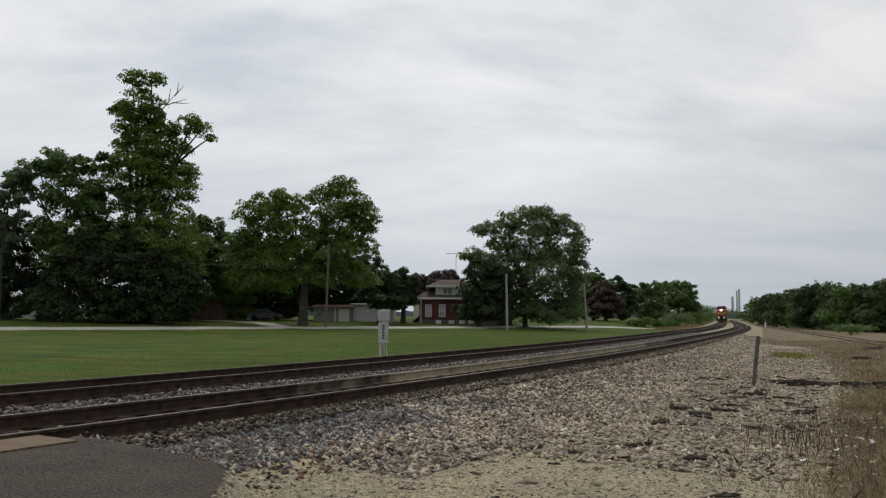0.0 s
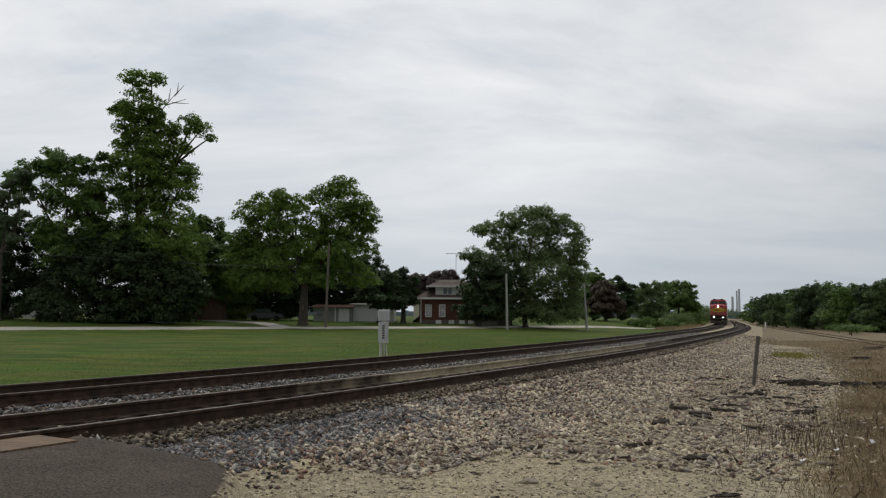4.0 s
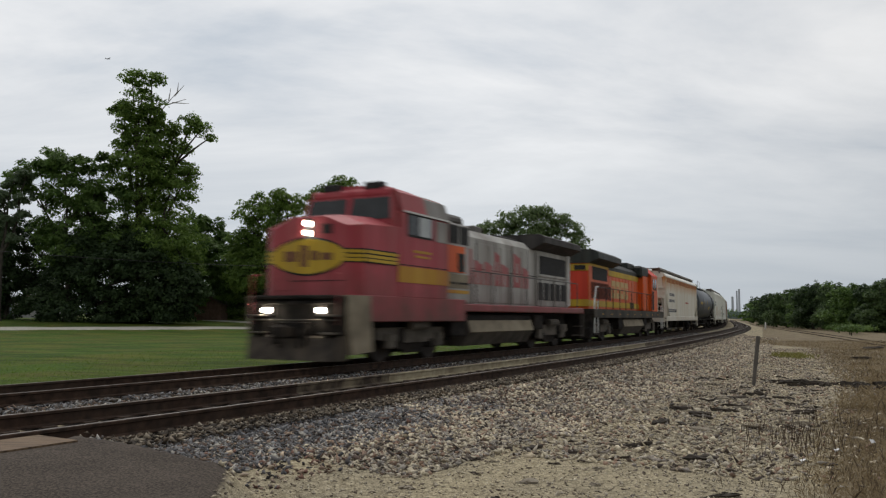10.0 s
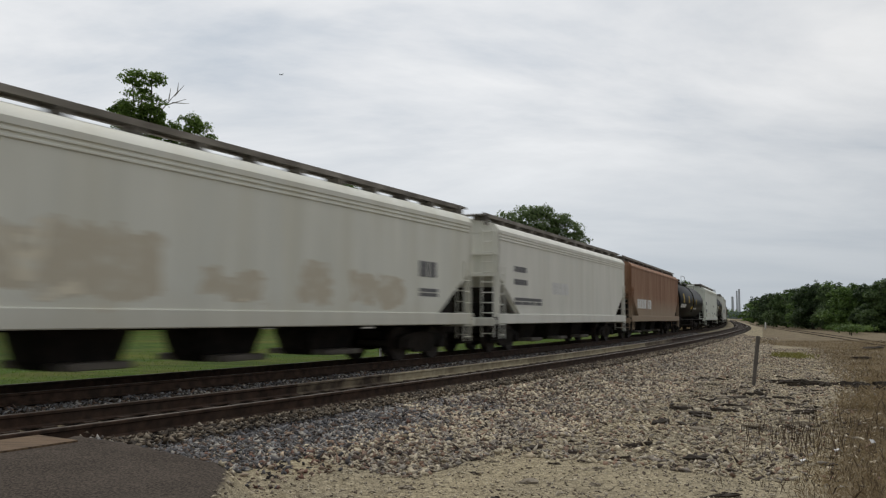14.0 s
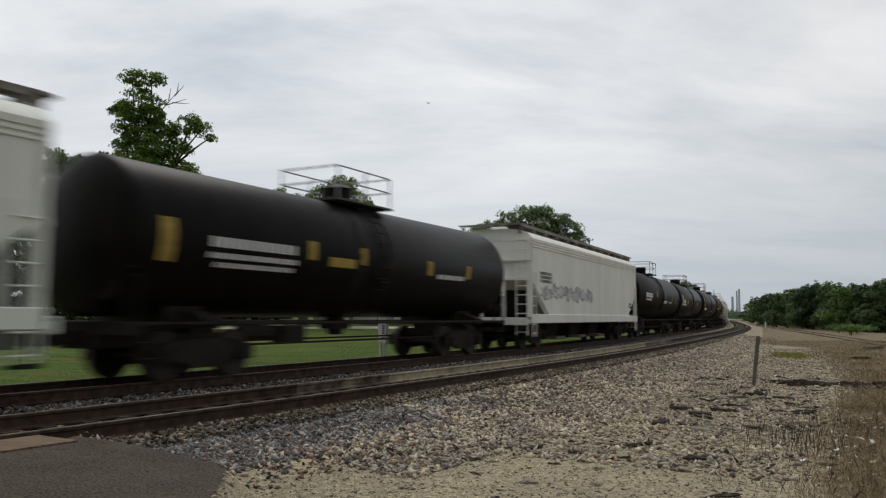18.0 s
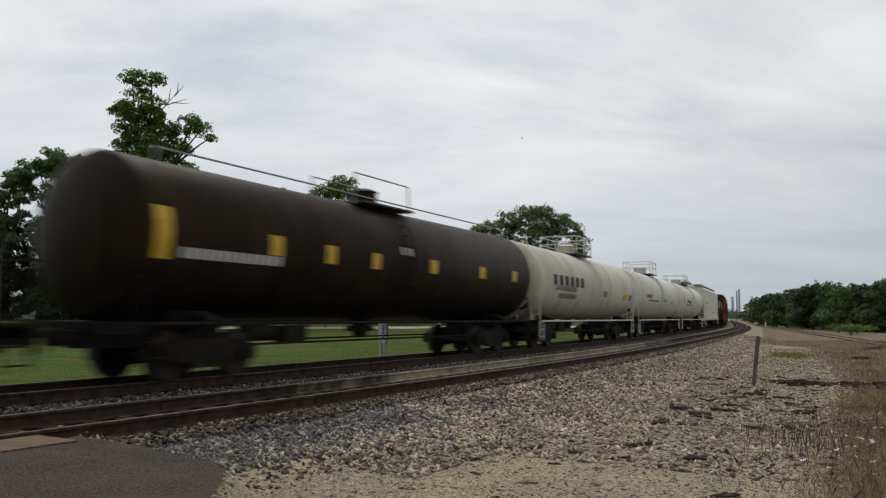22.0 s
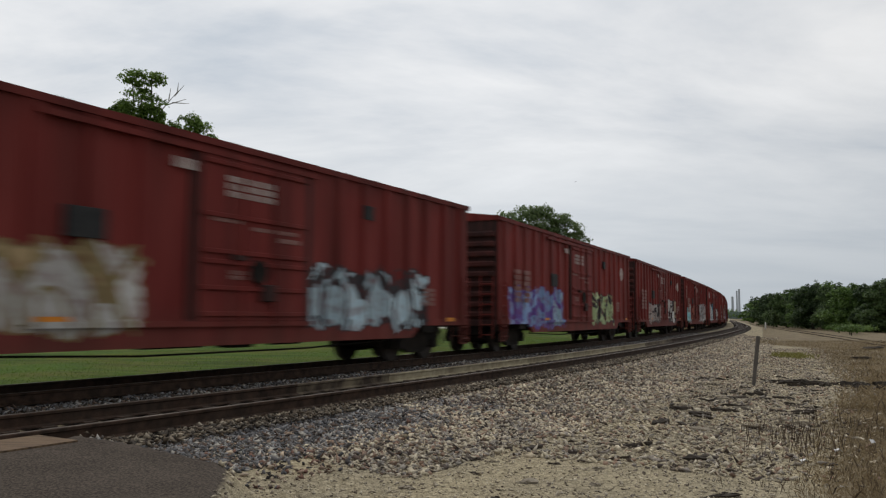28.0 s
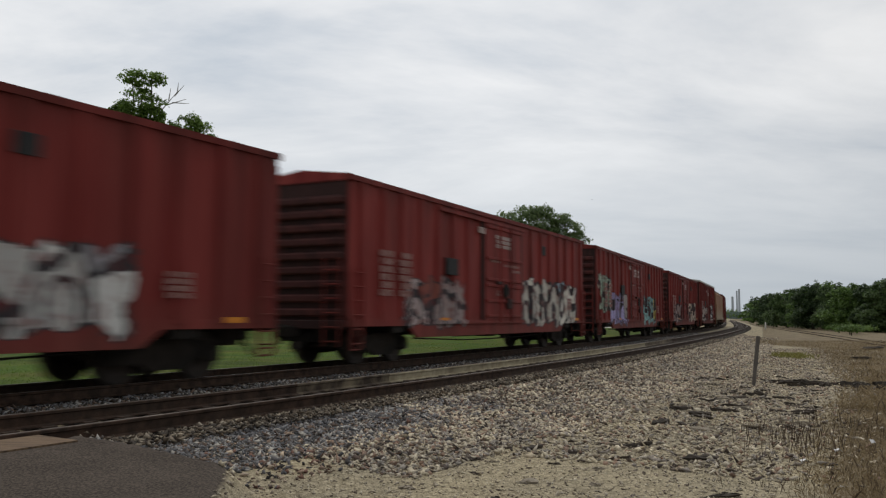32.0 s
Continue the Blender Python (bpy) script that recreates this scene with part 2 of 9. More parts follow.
# ---- ground ----
def ground_material():
    """Gravel, lawn, dry weeds and paved crossing, each where it lies in the plan (vertex colours R, G, B are masks)."""
    m = bpy.data.materials.new("ground_cover")
    m.use_nodes = True
    n, l = m.node_tree.nodes, m.node_tree.links
    b = n["Principled BSDF"]
    co = n.new("ShaderNodeTexCoord")
    at = n.new("ShaderNodeVertexColor")
    at.layer_name = "cover"
    sep = n.new("ShaderNodeSeparateColor")
    l.new(at.outputs[0], sep.inputs[0])

    def noise_mix(scale, c1, c2, lo=0.35, hi=0.65, detail=8):
        t = n.new("ShaderNodeTexNoise")
        t.inputs["Scale"].default_value, t.inputs["Detail"].default_value = scale, detail
        l.new(co.outputs["Object"], t.inputs["Vector"])
        r = n.new("ShaderNodeValToRGB")
        r.color_ramp.elements[0].position, r.color_ramp.elements[1].position = lo, hi
        r.color_ramp.elements[0].color, r.color_ramp.elements[1].color = (*c1, 1), (*c2, 1)
        l.new(t.outputs[0], r.inputs[0])
        return r.outputs[0], t.outputs[0]

    def blend(fac, c1, c2, mode="MIX"):
        x = n.new("ShaderNodeMixRGB")
        x.blend_type = mode
        if isinstance(fac, float):
            x.inputs[0].default_value = fac
        else:
            l.new(fac, x.inputs[0])
        l.new(c1, x.inputs[1])
        l.new(c2, x.inputs[2])
        return x.outputs[0]

    def edge(mask, scale=2.5, width=0.5):
        """A ragged mask."""
        t = n.new("ShaderNodeTexNoise")
        t.inputs["Scale"].default_value, t.inputs["Detail"].default_value = scale, 6
        l.new(co.outputs["Object"], t.inputs["Vector"])
        a_ = n.new("ShaderNodeMath")
        a_.operation = "MULTIPLY_ADD"
        l.new(t.outputs[0], a_.inputs[0])
        a_.inputs[1].default_value = width
        l.new(mask, a_.inputs[2])
        r = n.new("ShaderNodeMapRange")
        r.inputs[1].default_value, r.inputs[2].default_value = 0.5 + width * 0.5 - 0.12, 0.5 + width * 0.5 + 0.12
        l.new(a_.outputs[0], r.inputs[0])
        return r.outputs[0]

    g1, gn = noise_mix(16, (0.29, 0.25, 0.165), (0.54, 0.475, 0.335))
    g2, _ = noise_mix(0.9, (0.72, 0.72, 0.73), (1.0, 0.985, 0.95))
    vor = n.new("ShaderNodeTexVoronoi")
    vor.inputs["Scale"].default_value = 55
    l.new(co.outputs["Object"], vor.inputs["Vector"])
    vr = n.new("ShaderNodeValToRGB")
    vr.color_ramp.elements[0].color, vr.color_ramp.elements[1].color = (1.15, 1.15, 1.15, 1), (0.35, 0.33, 0.31, 1)
    vr.color_ramp.elements[0].position, vr.color_ramp.elements[1].position = 0.25, 0.75
    l.new(vor.outputs["Distance"], vr.inputs[0])
    gravel = blend(0.75, blend(1.0, g1, g2, "MULTIPLY"), vr.outputs[0], "MULTIPLY")
    l1, _ = noise_mix(7, (0.026, 0.055, 0.005), (0.092, 0.145, 0.014), 0.38, 0.64)
    l2, _ = noise_mix(0.35, (0.102, 0.096, 0.024), (0.034, 0.088, 0.006), 0.38, 0.58)
    lawn = blend(0.5, l1, l2)
    # yellowish and dark streaks of uneven mowing
    sm = n.new("ShaderNodeMapping")
    sm.inputs["Rotation"].default_value = (0, 0, 0.35)
    sm.inputs["Scale"].default_value = (0.25, 1.6, 1)
    l.new(co.outputs["Object"], sm.inputs[0])
    st = n.new("ShaderNodeTexNoise")
    st.inputs["Scale"].default_value, st.inputs["Detail"].default_value = 1.0, 7
    l.new(sm.outputs[0], st.inputs["Vector"])
    sr = n.new("ShaderNodeValToRGB")
    sr.color_ramp.elements[0].position, sr.color_ramp.elements[1].position = 0.36, 0.66
    sr.color_ramp.elements[0].color, sr.color_ramp.elements[1].color = (0.62, 0.62, 0.55, 1), (1.25, 1.12, 0.95, 1)
    l.new(st.outputs[0], sr.inputs[0])
    lawn = blend(1.0, lawn, sr.outputs[0], "MULTIPLY")
    d1, _ = noise_mix(14, (0.075, 0.058, 0.036), (0.27, 0.215, 0.135))
    d2, _ = noise_mix(0.9, (0.11, 0.09, 0.06), (0.24, 0.195, 0.125))
    dry = blend(0.45, d1, d2)
    a1, _ = noise_mix(48, (0.018, 0.014, 0.011), (0.150, 0.122, 0.098), 0.36, 0.68)
    a2, _ = noise_mix(2.2, (0.040, 0.033, 0.028), (0.080, 0.066, 0.055))
    tar = blend(0.4, a1, a2)
    c = blend(edge(sep.outputs[0]), gravel, lawn)
    c = blend(edge(sep.outputs[1], 1.5, 0.7), c, dry)
    c = blend(edge(sep.outputs[2], 7, 0.6), c, tar)
    # dark brown: stained bed, and on the shoulder the shade in gaps between stones
    o1, _ = noise_mix(11, (0.020, 0.014, 0.011), (0.075, 0.055, 0.042))
    c = blend(edge(at.outputs[1], 4, 0.5), c, o1)
    l.new(c, b.inputs["Base Color"])
    b.inputs["Roughness"].default_value = 0.95
    b.inputs["Specular IOR Level"].default_value = 0.15
    bu = n.new("ShaderNodeBump")
    fine = n.new("ShaderNodeTexNoise")
    fine.inputs["Scale"].default_value, fine.inputs["Detail"].default_value = 55, 5
    l.new(co.outputs["Object"], fine.inputs["Vector"])
    bu.inputs["Strength"].default_value, bu.inputs["Distance"].default_value = 0.7, 0.015
    l.new(fine.outputs[0], bu.inputs["Height"])
    l.new(bu.outputs[0], b.inputs["Normal"])
    return m


def masks(x, y):
    """Where lawn, dry weeds and paving lie."""
    s, o = off_line(x, y)
    lawn = smooth((o - 3.6) / 0.8)
    lawn = np.maximum(lawn, smooth((x - 0.42 * y - 16) / 10) * (y > 60))
    dry = smooth((x - np.interp(y, [4, 7, 9, 13, 17, 24, 45], [2.0, 2.35, 3.2, 5.2, 7.6, 11.0, 20.0])) / 2.2) * (o < -7)
    tar = smooth((paving_edge(y) - x) / 0.3 + 0.5) * smooth((-o - 4.95) / 0.1)
    return lawn, dry, tar


def oil_and_gap_shade(x, y):
    """The stained bed between each track's rails, and painted shade between the shoulder's stones."""
    s, o = off_line(x, y)
    _, _, tar = masks(x, y)
    wide = np.interp(s, [-9, -6, -2], [6.2, 7.2, 8.3])
    return (1 - tar) * np.maximum(smooth((1.45 - np.abs(o)) / 0.3), np.maximum(smooth((1.15 - np.abs(o - NEAR)) / 0.3) * 0.8, 0.66 * smooth((-o - 4.9) / 0.2) * smooth((o + wide - 0.25 * np.sin(x * 2.1)) / 1.3) * smooth((46 - y) / 14)))


def build_ground():
    ang = np.concatenate([np.radians(np.linspace(-42, 42, 240)), np.radians(np.linspace(44, 316, 69))])
    rad = np.concatenate([[0.3, 1.5], np.geomspace(3.0, 140, 210), np.geomspace(146, 4500, 40)])
    A, R = np.meshgrid(ang, rad)
    x, y = (R * np.sin(A)).ravel(), (R * np.cos(A)).ravel()
    z = height(x, y)
    n, na = len(rad), len(ang)
    i, j = np.meshgrid(np.arange(n - 1), np.arange(na), indexing="ij")
    j2 = (j + 1) % na
    f = np.stack([i * na + j, (i + 1) * na + j, (i + 1) * na + j2, i * na + j2], -1).reshape(-1, 4)
    ob = soup("ground", np.stack([x, y, z], -1), f[:, ::-1], ground_material(), True)
    lawn, dry, tar = masks(x, y)
    col = ob.data.color_attributes.new("cover", "FLOAT_COLOR", "POINT")
    col.data.foreach_set("color", np.stack([lawn, dry, tar, oil_and_gap_shade(x, y)], -1).astype(np.float32).ravel())
    tagged(ob, "flat ground of gravel, mown lawn and dry weeds", "ground", kind="structure")


build_ground()


def strip(name, xs, ys, half, lift, material, label, category, end=1.0):
    """A surface laid along a line on the ground."""
    px = np.interp(np.linspace(0, 1, 120), np.linspace(0, 1, len(xs)), xs)
    py = np.interp(np.linspace(0, 1, 120), np.linspace(0, 1, len(ys)), ys)
    dx, dy = np.gradient(px), np.gradient(py)
    ln = np.hypot(dx, dy)
    nx, ny = -dy / ln, dx / ln
    rows = []
    rng = np.random.RandomState(3)
    for k in np.linspace(-1, 1, 7):
        w = np.linspace(half, half * end, 120) * k * (1 + (0.08 * rng.randn(120) if abs(k) == 1 else 0))
        x, y = px + nx * w, py + ny * w
        rows.append(np.stack([x, y, height(x, y) + lift * (1.0 if abs(k) < 1 else -0.6)], -1))
    v = np.concatenate(rows)
    f = [(a_ * 120 + i, a_ * 120 + i + 1, (a_ + 1) * 120 + i + 1, (a_ + 1) * 120 + i) for a_ in range(6) for i in range(119)]
    return tagged(soup(name, v, f, material, True), label, category, kind="structure")


road_mat = surface("pale_gravel_road", (0.30, 0.28, 0.25), (0.46, 0.435, 0.39), 2.0, 0.95, bump=0.3, stain=(0.25, 0.24, 0.2), stain_scale=0.15)
strip("road", ROAD_X, ROAD_Y, 3.4, 0.06, road_mat, "pale gravel village road beside the lawn", "road", 0.22)
strip("driveway", [-14.5, -19.5, -27], [76.5, 86, 91], 1.3, 0.05, road_mat, "narrow pale gravel driveway", "driveway")

# ---- tracks ----
rail_side = surface("rusty_rail_steel", (0.026, 0.017, 0.012), (0.074, 0.044, 0.030), 6, 0.85, 0.0, 0.3, 60, (0.055, 0.042, 0.032), 0.6, 0.5, spec=0.2)
rail_dusty = surface("dusty_rail_steel", (0.30, 0.25, 0.16), (0.47, 0.41, 0.28), 5, 0.9, 0.0, 0.3, 50, (0.10, 0.075, 0.05), 0.8, 0.5)
rail_half = surface("part_dusty_rail_steel", (0.05, 0.034, 0.024), (0.27, 0.22, 0.145), 2.5, 0.85, 0.1, 0.3, 50, (0.06, 0.045, 0.03), 0.6, 0.5)
rail_top = surface("worn_rail_head", (0.08, 0.06, 0.048), (0.22, 0.19, 0.165), 3, 0.5, 0.4, 0.05, stain=(0.055, 0.038, 0.028), stain_scale=0.5, stain_amount=0.8)
tie_mat = surface("weathered_tie_timber", (0.026, 0.02, 0.016), (0.07, 0.056, 0.044), 8, 0.9, bump=0.5, bscale=25, stretch=(1, 6, 6))
plank_mat = surface("crossing_timber", (0.065, 0.042, 0.027), (0.20, 0.135, 0.08), 4, 0.85, bump=0.4, stretch=(0.5, 5, 5))


def rail_profile(h=0.19):
    return [(-0.07, -h), (0.07, -h), (0.07, -h + 0.015), (0.012, -h + 0.035), (0.01, -0.05), (0.036, -0.036), (0.036, -0.008), (0.028, 0.0), (-0.028, 0.0), (-0.036, -0.008), (-0.036, -0.036), (-0.01, -0.05), (-0.012, -h + 0.035), (-0.07, -h + 0.015)]


def rail(parent, off, s0, s1, step, material, top=True, label=""):
    ss = np.arange(s0, s1 + step * 0.5, step)
    x, y, t = on_line(ss, off)
    prof = rail_profile()
    sh = Shape()
    sh.ring([[(px - math.cos(tt) * a_, py + math.sin(tt) * a_, z) for a_, z in prof] for px, py, tt in zip(x, y, t)])
    ob = part("rail", sh, material, parent, label, smooth=True)
    if top:
        sh = Shape()
        p2 = [(-0.027, 0.0), (-0.027, 0.002), (0.027, 0.002), (0.027, 0.0)]
        sh.ring([[(px - math.cos(tt) * a_, py + math.sin(tt) * a_, z) for a_, z in p2] for px, py, tt in zip(x, y, t)])
        part("running_surface", sh, rail_top, ob, "steel polished by wheels")


def build_track(name, centre, label, dusty=False):
    tr = tagged(new(name), label, "railway track", "double track", kind="structure")
    for side in (1, -1):
        off = centre + side * GAUGE / 2
        rail(tr, off, -60, -12, 2, rail_side)
        if dusty and side == 1:
            rail(tr, off, -12, -3, 1, rail_side)
            rail(tr, off, -3, 0, 1, rail_half)
            rail(tr, off, 0, 24, 1, rail_dusty, label="steel rail dusted with pale sand")
            rail(tr, off, 24, 32, 1, rail_half)
            rail(tr, off, 32, 60, 1, rail_side)
        else:
            rail(tr, off, -12, 60, 1, rail_side)
        rail(tr, off, 60, 430, 3, rail_side)
    tie = Shape().box(-0.115, 0.115, -1.3, 1.3, -0.40, -0.195, 0.015).mesh("tie")
    tie.materials.append(tie_mat)
    plate = Shape().box(-0.1, 0.1, -0.17, 0.17, -0.196, -0.182, 0.004).mesh("tie_plate")
    plate.materials.append(rail_side)
    rng = random.Random(5)
    for i in range(130):
        s = -14 + i * 0.52 + rng.uniform(-0.03, 0.03)
        x, y, t = on_line(s, centre + rng.uniform(-0.04, 0.04))
        o = part("tie", tie, None, tr, m=pose(x, y, 0.008 + rng.uniform(-0.012, 0.006), 0, 0, 90 - math.degrees(t) + rng.uniform(-1, 1)))
        if i < 90:
            for sd in (1, -1):
                part("tie_plate", plate, None, o, m=pose(0, sd * GAUGE / 2, 0))
    ss = np.arange(53.6, 300, 0.52)
    v, f = [], []
    for s in ss:
        x, y, t = on_line(s, centre)
        ux, uy, wx, wy = math.sin(t) * 0.115, math.cos(t) * 0.115, math.cos(t) * 1.3, -math.sin(t) * 1.3
        k = len(v)
        v += [(x + a_ * ux + b_ * wx, y + a_ * uy + b_ * wy, z) for a_, b_, z in [(-1, -1, -0.19), (1, -1, -0.19), (1, 1, -0.19), (-1, 1, -0.19), (-1, -1, -0.36), (1, -1, -0.36), (1, 1, -0.36), (-1, 1, -0.36)]]
        f += [(k, k + 1, k + 2, k + 3), (k, k + 4, k + 5, k + 1), (k + 1, k + 5, k + 6, k + 2), (k + 2, k + 6, k + 7, k + 3), (k + 3, k + 7, k + 4, k)]
    far = soup("far_ties", v, f, tie_mat)
    far.parent = tr
    tagged(far, kind="stuff")
    return tr


far_track = build_track("far_track", 0.0, "curving main line of rusty steel rails on ballast")
near_track = build_track("near_track", NEAR, "curving second line of rusty rails, partly dusted with sand", True)

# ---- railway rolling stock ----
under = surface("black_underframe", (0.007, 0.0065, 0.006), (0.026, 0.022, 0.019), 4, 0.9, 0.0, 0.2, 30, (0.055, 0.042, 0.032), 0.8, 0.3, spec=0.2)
wheel_mat = surface("wheel_steel", (0.018, 0.014, 0.011), (0.05, 0.036, 0.028), 8, 0.7, 0.2, 0.1)
bay_mat = surface("dusty_gate_steel", (0.10, 0.09, 0.08), (0.2, 0.18, 0.15), 5, 0.85)
grate = surface("dark_roof_grating", (0.05, 0.052, 0.05), (0.14, 0.14, 0.13), 6, 0.7, 0.4)
walk_mat = surface("weathered_walk_grating", (0.15, 0.135, 0.115), (0.31, 0.285, 0.25), 3, 0.8, stain=(0.05, 0.04, 0.03), stain_scale=0.8)
pale_rail = surface("galvanised_rail", (0.26, 0.26, 0.25), (0.40, 0.40, 0.385), 6, 0.5, 0.3, 0.05)
CACHE = {}


def cached(key, make, material, smooth=False):
    if key not in CACHE:
        me = make().mesh(key, smooth)
        me.materials.append(material)
        CACHE[key] = me
    return CACHE[key]


def sideframe_shape():
    sh = Shape()
    prof = [(-1.25, 0.34), (-1.25, 0.62), (-0.95, 0.72), (-0.5, 0.78), (0.5, 0.78), (0.95, 0.72), (1.25, 0.62), (1.25, 0.34), (0.95, 0.34), (0.85, 0.5), (0.45, 0.22), (-0.45, 0.22), (-0.85, 0.5), (-0.95, 0.34)]
    sh.prism(prof, "y", 0.88, 1.05)
    for x in (-0.16, 0.0, 0.16):
        sh.cyl((x, 1.0, 0.3), (x, 1.0, 0.66), 0.075, n=8)
    for x in (-0.9, 0.9):
        sh.cyl((x, 1.0, 0.46), (x, 1.14, 0.46), 0.14, n=10)
    return sh


def wheel_shape(r):
    sh = Shape()
    prof = [(0.06, 0.0), (0.05, r * 0.55), (0.065, r * 0.86), (0.07, r), (-0.05, r), (-0.09, r + 0.025), (-0.12, r + 0.02), (-0.12, r * 0.8), (-0.04, r * 0.5), (-0.05, 0.0)]
    n = 28
    loops = [[(math.cos(2 * math.pi * i / n) * rr, a_, math.sin(2 * math.pi * i / n) * rr) for i in range(n)] for a_, rr in [(p[0], max(p[1], 0.01)) for p in prof]]
    return sh.ring(loops)


def truck(car, x, axles=(-0.9, 0.9), r=0.46, name="truck"):
    """A bogie: bolster, side frames, wheels."""
    # bolster, plus wide black blocks added as shade between truck and car body
    b = part(name, cached("bolster%d" % len(axles), lambda: Shape().box(-0.25, 0.25, -1.0, 1.0, 0.42, 0.72, 0.03).box(-0.95, 0.95, -0.7, 0.7, 0.58, 0.86, 0.05).box(-0.5, 0.5, -0.3, 0.3, 0.8, 0.97, 0.03), under), None, car, m=pose(x, 0, 0))
    sf = cached("side_frame", sideframe_shape, under)
    for sd in (0, 180):
        part("side_frame", sf, None, b, m=pose(0, 0, 0, 0, 0, sd))
    part("brake_beam", cached("brake_beam", lambda: Shape().box(-0.42, -0.34, -0.72, 0.72, 0.30, 0.44, 0.01).box(0.34, 0.42, -0.72, 0.72, 0.30, 0.44, 0.01).box(-0.5, 0.5, -0.1, 0.1, 0.24, 0.36, 0.02), under), None, b)
    wh = cached("wheel%.2f" % r, lambda: wheel_shape(r), wheel_mat, True)
    ax = cached("axle", lambda: Shape().cyl((0, -0.75, 0), (0, 0.75, 0), 0.085, n=10), wheel_mat, True)
    for a_ in axles:
        for sd in (1, -1):
            part("wheel", wh, None, b, m=pose(a_, sd * 0.75, r, 0, 0, 0 if sd > 0 else 180))
        part("axle", ax, None, b, m=pose(a_, 0, r))
    return b


def coupler(car, x, sgn):
    me = cached("coupler", lambda: Shape().box(-0.1, 0.45, -0.11, 0.11, 0.72, 0.96, 0.02).box(0.4, 0.62, -0.18, 0.18, 0.68, 1.0, 0.05).cyl((0.5, -0.12, 0.55), (0.5, -0.12, 1.02), 0.05, n=8), under)
    part("coupler", me, None, car, m=pose(x, 0, 0, 0, 0, 0 if sgn > 0 else 180))


def ladder_shape(y0, y1, z0, z1, x, step=0.34):
    sh = Shape()
    for y in (y0, y1):
        sh.cyl((x, y, z0), (x, y, z1), 0.022, n=6)
    z = z0 + 0.12
    while z < z1:
        sh.cyl((x, y0, z), (x, y1, z), 0.018, n=6)
        z += step
    return sh


def xladder_shape(x0, x1, z0, z1, y, step=0.34):
    sh = Shape()
    for x in (x0, x1):
        sh.cyl((x, y, z0), (x, y, z1), 0.022, n=6)
    z = z0 + 0.12
    while z < z1:
        sh.cyl((x0, y, z), (x1, y, z), 0.018, n=6)
        z += step
    return sh


def bars(name, car, y, x0, x1, z0, z1, rows, material, label="", seed=0):
    """Writing too small to read: rows of short plain bars on the side at y."""
    rng = random.Random(seed)
    sh = Shape()
    hgt = (z1 - z0) / rows
    for k in range(rows):
        x = x0
        while x < x1 - 0.05:
            w = min(rng.uniform(0.5, 1.2) * hgt, x1 - x)
            sh.box(x, x + w * 0.82, y - 0.004, y + 0.008, z1 - (k + 0.78) * hgt, z1 - k * hgt)
            x += w + (hgt * 0.5 if rng.random() < 0.15 else 0)
    return tagged(part(name, sh, material, car, label), kind="stuff")


TRAIN = []  # (thing, where its front is in the train, length)


def rolling(name, front, rear, label, category, group=""):
    car = tagged(new(name), label, category, group or "freight train")
    TRAIN.append((car, front, rear - front))
    return car


def base_gear(car, L, tin=2.3, r=0.46):
    truck(car, L / 2 - tin, r=r)
    truck(car, -L / 2 + tin, r=r)
    for sg in (1, -1):
        coupler(car, sg * (L / 2 - 0.05), sg)


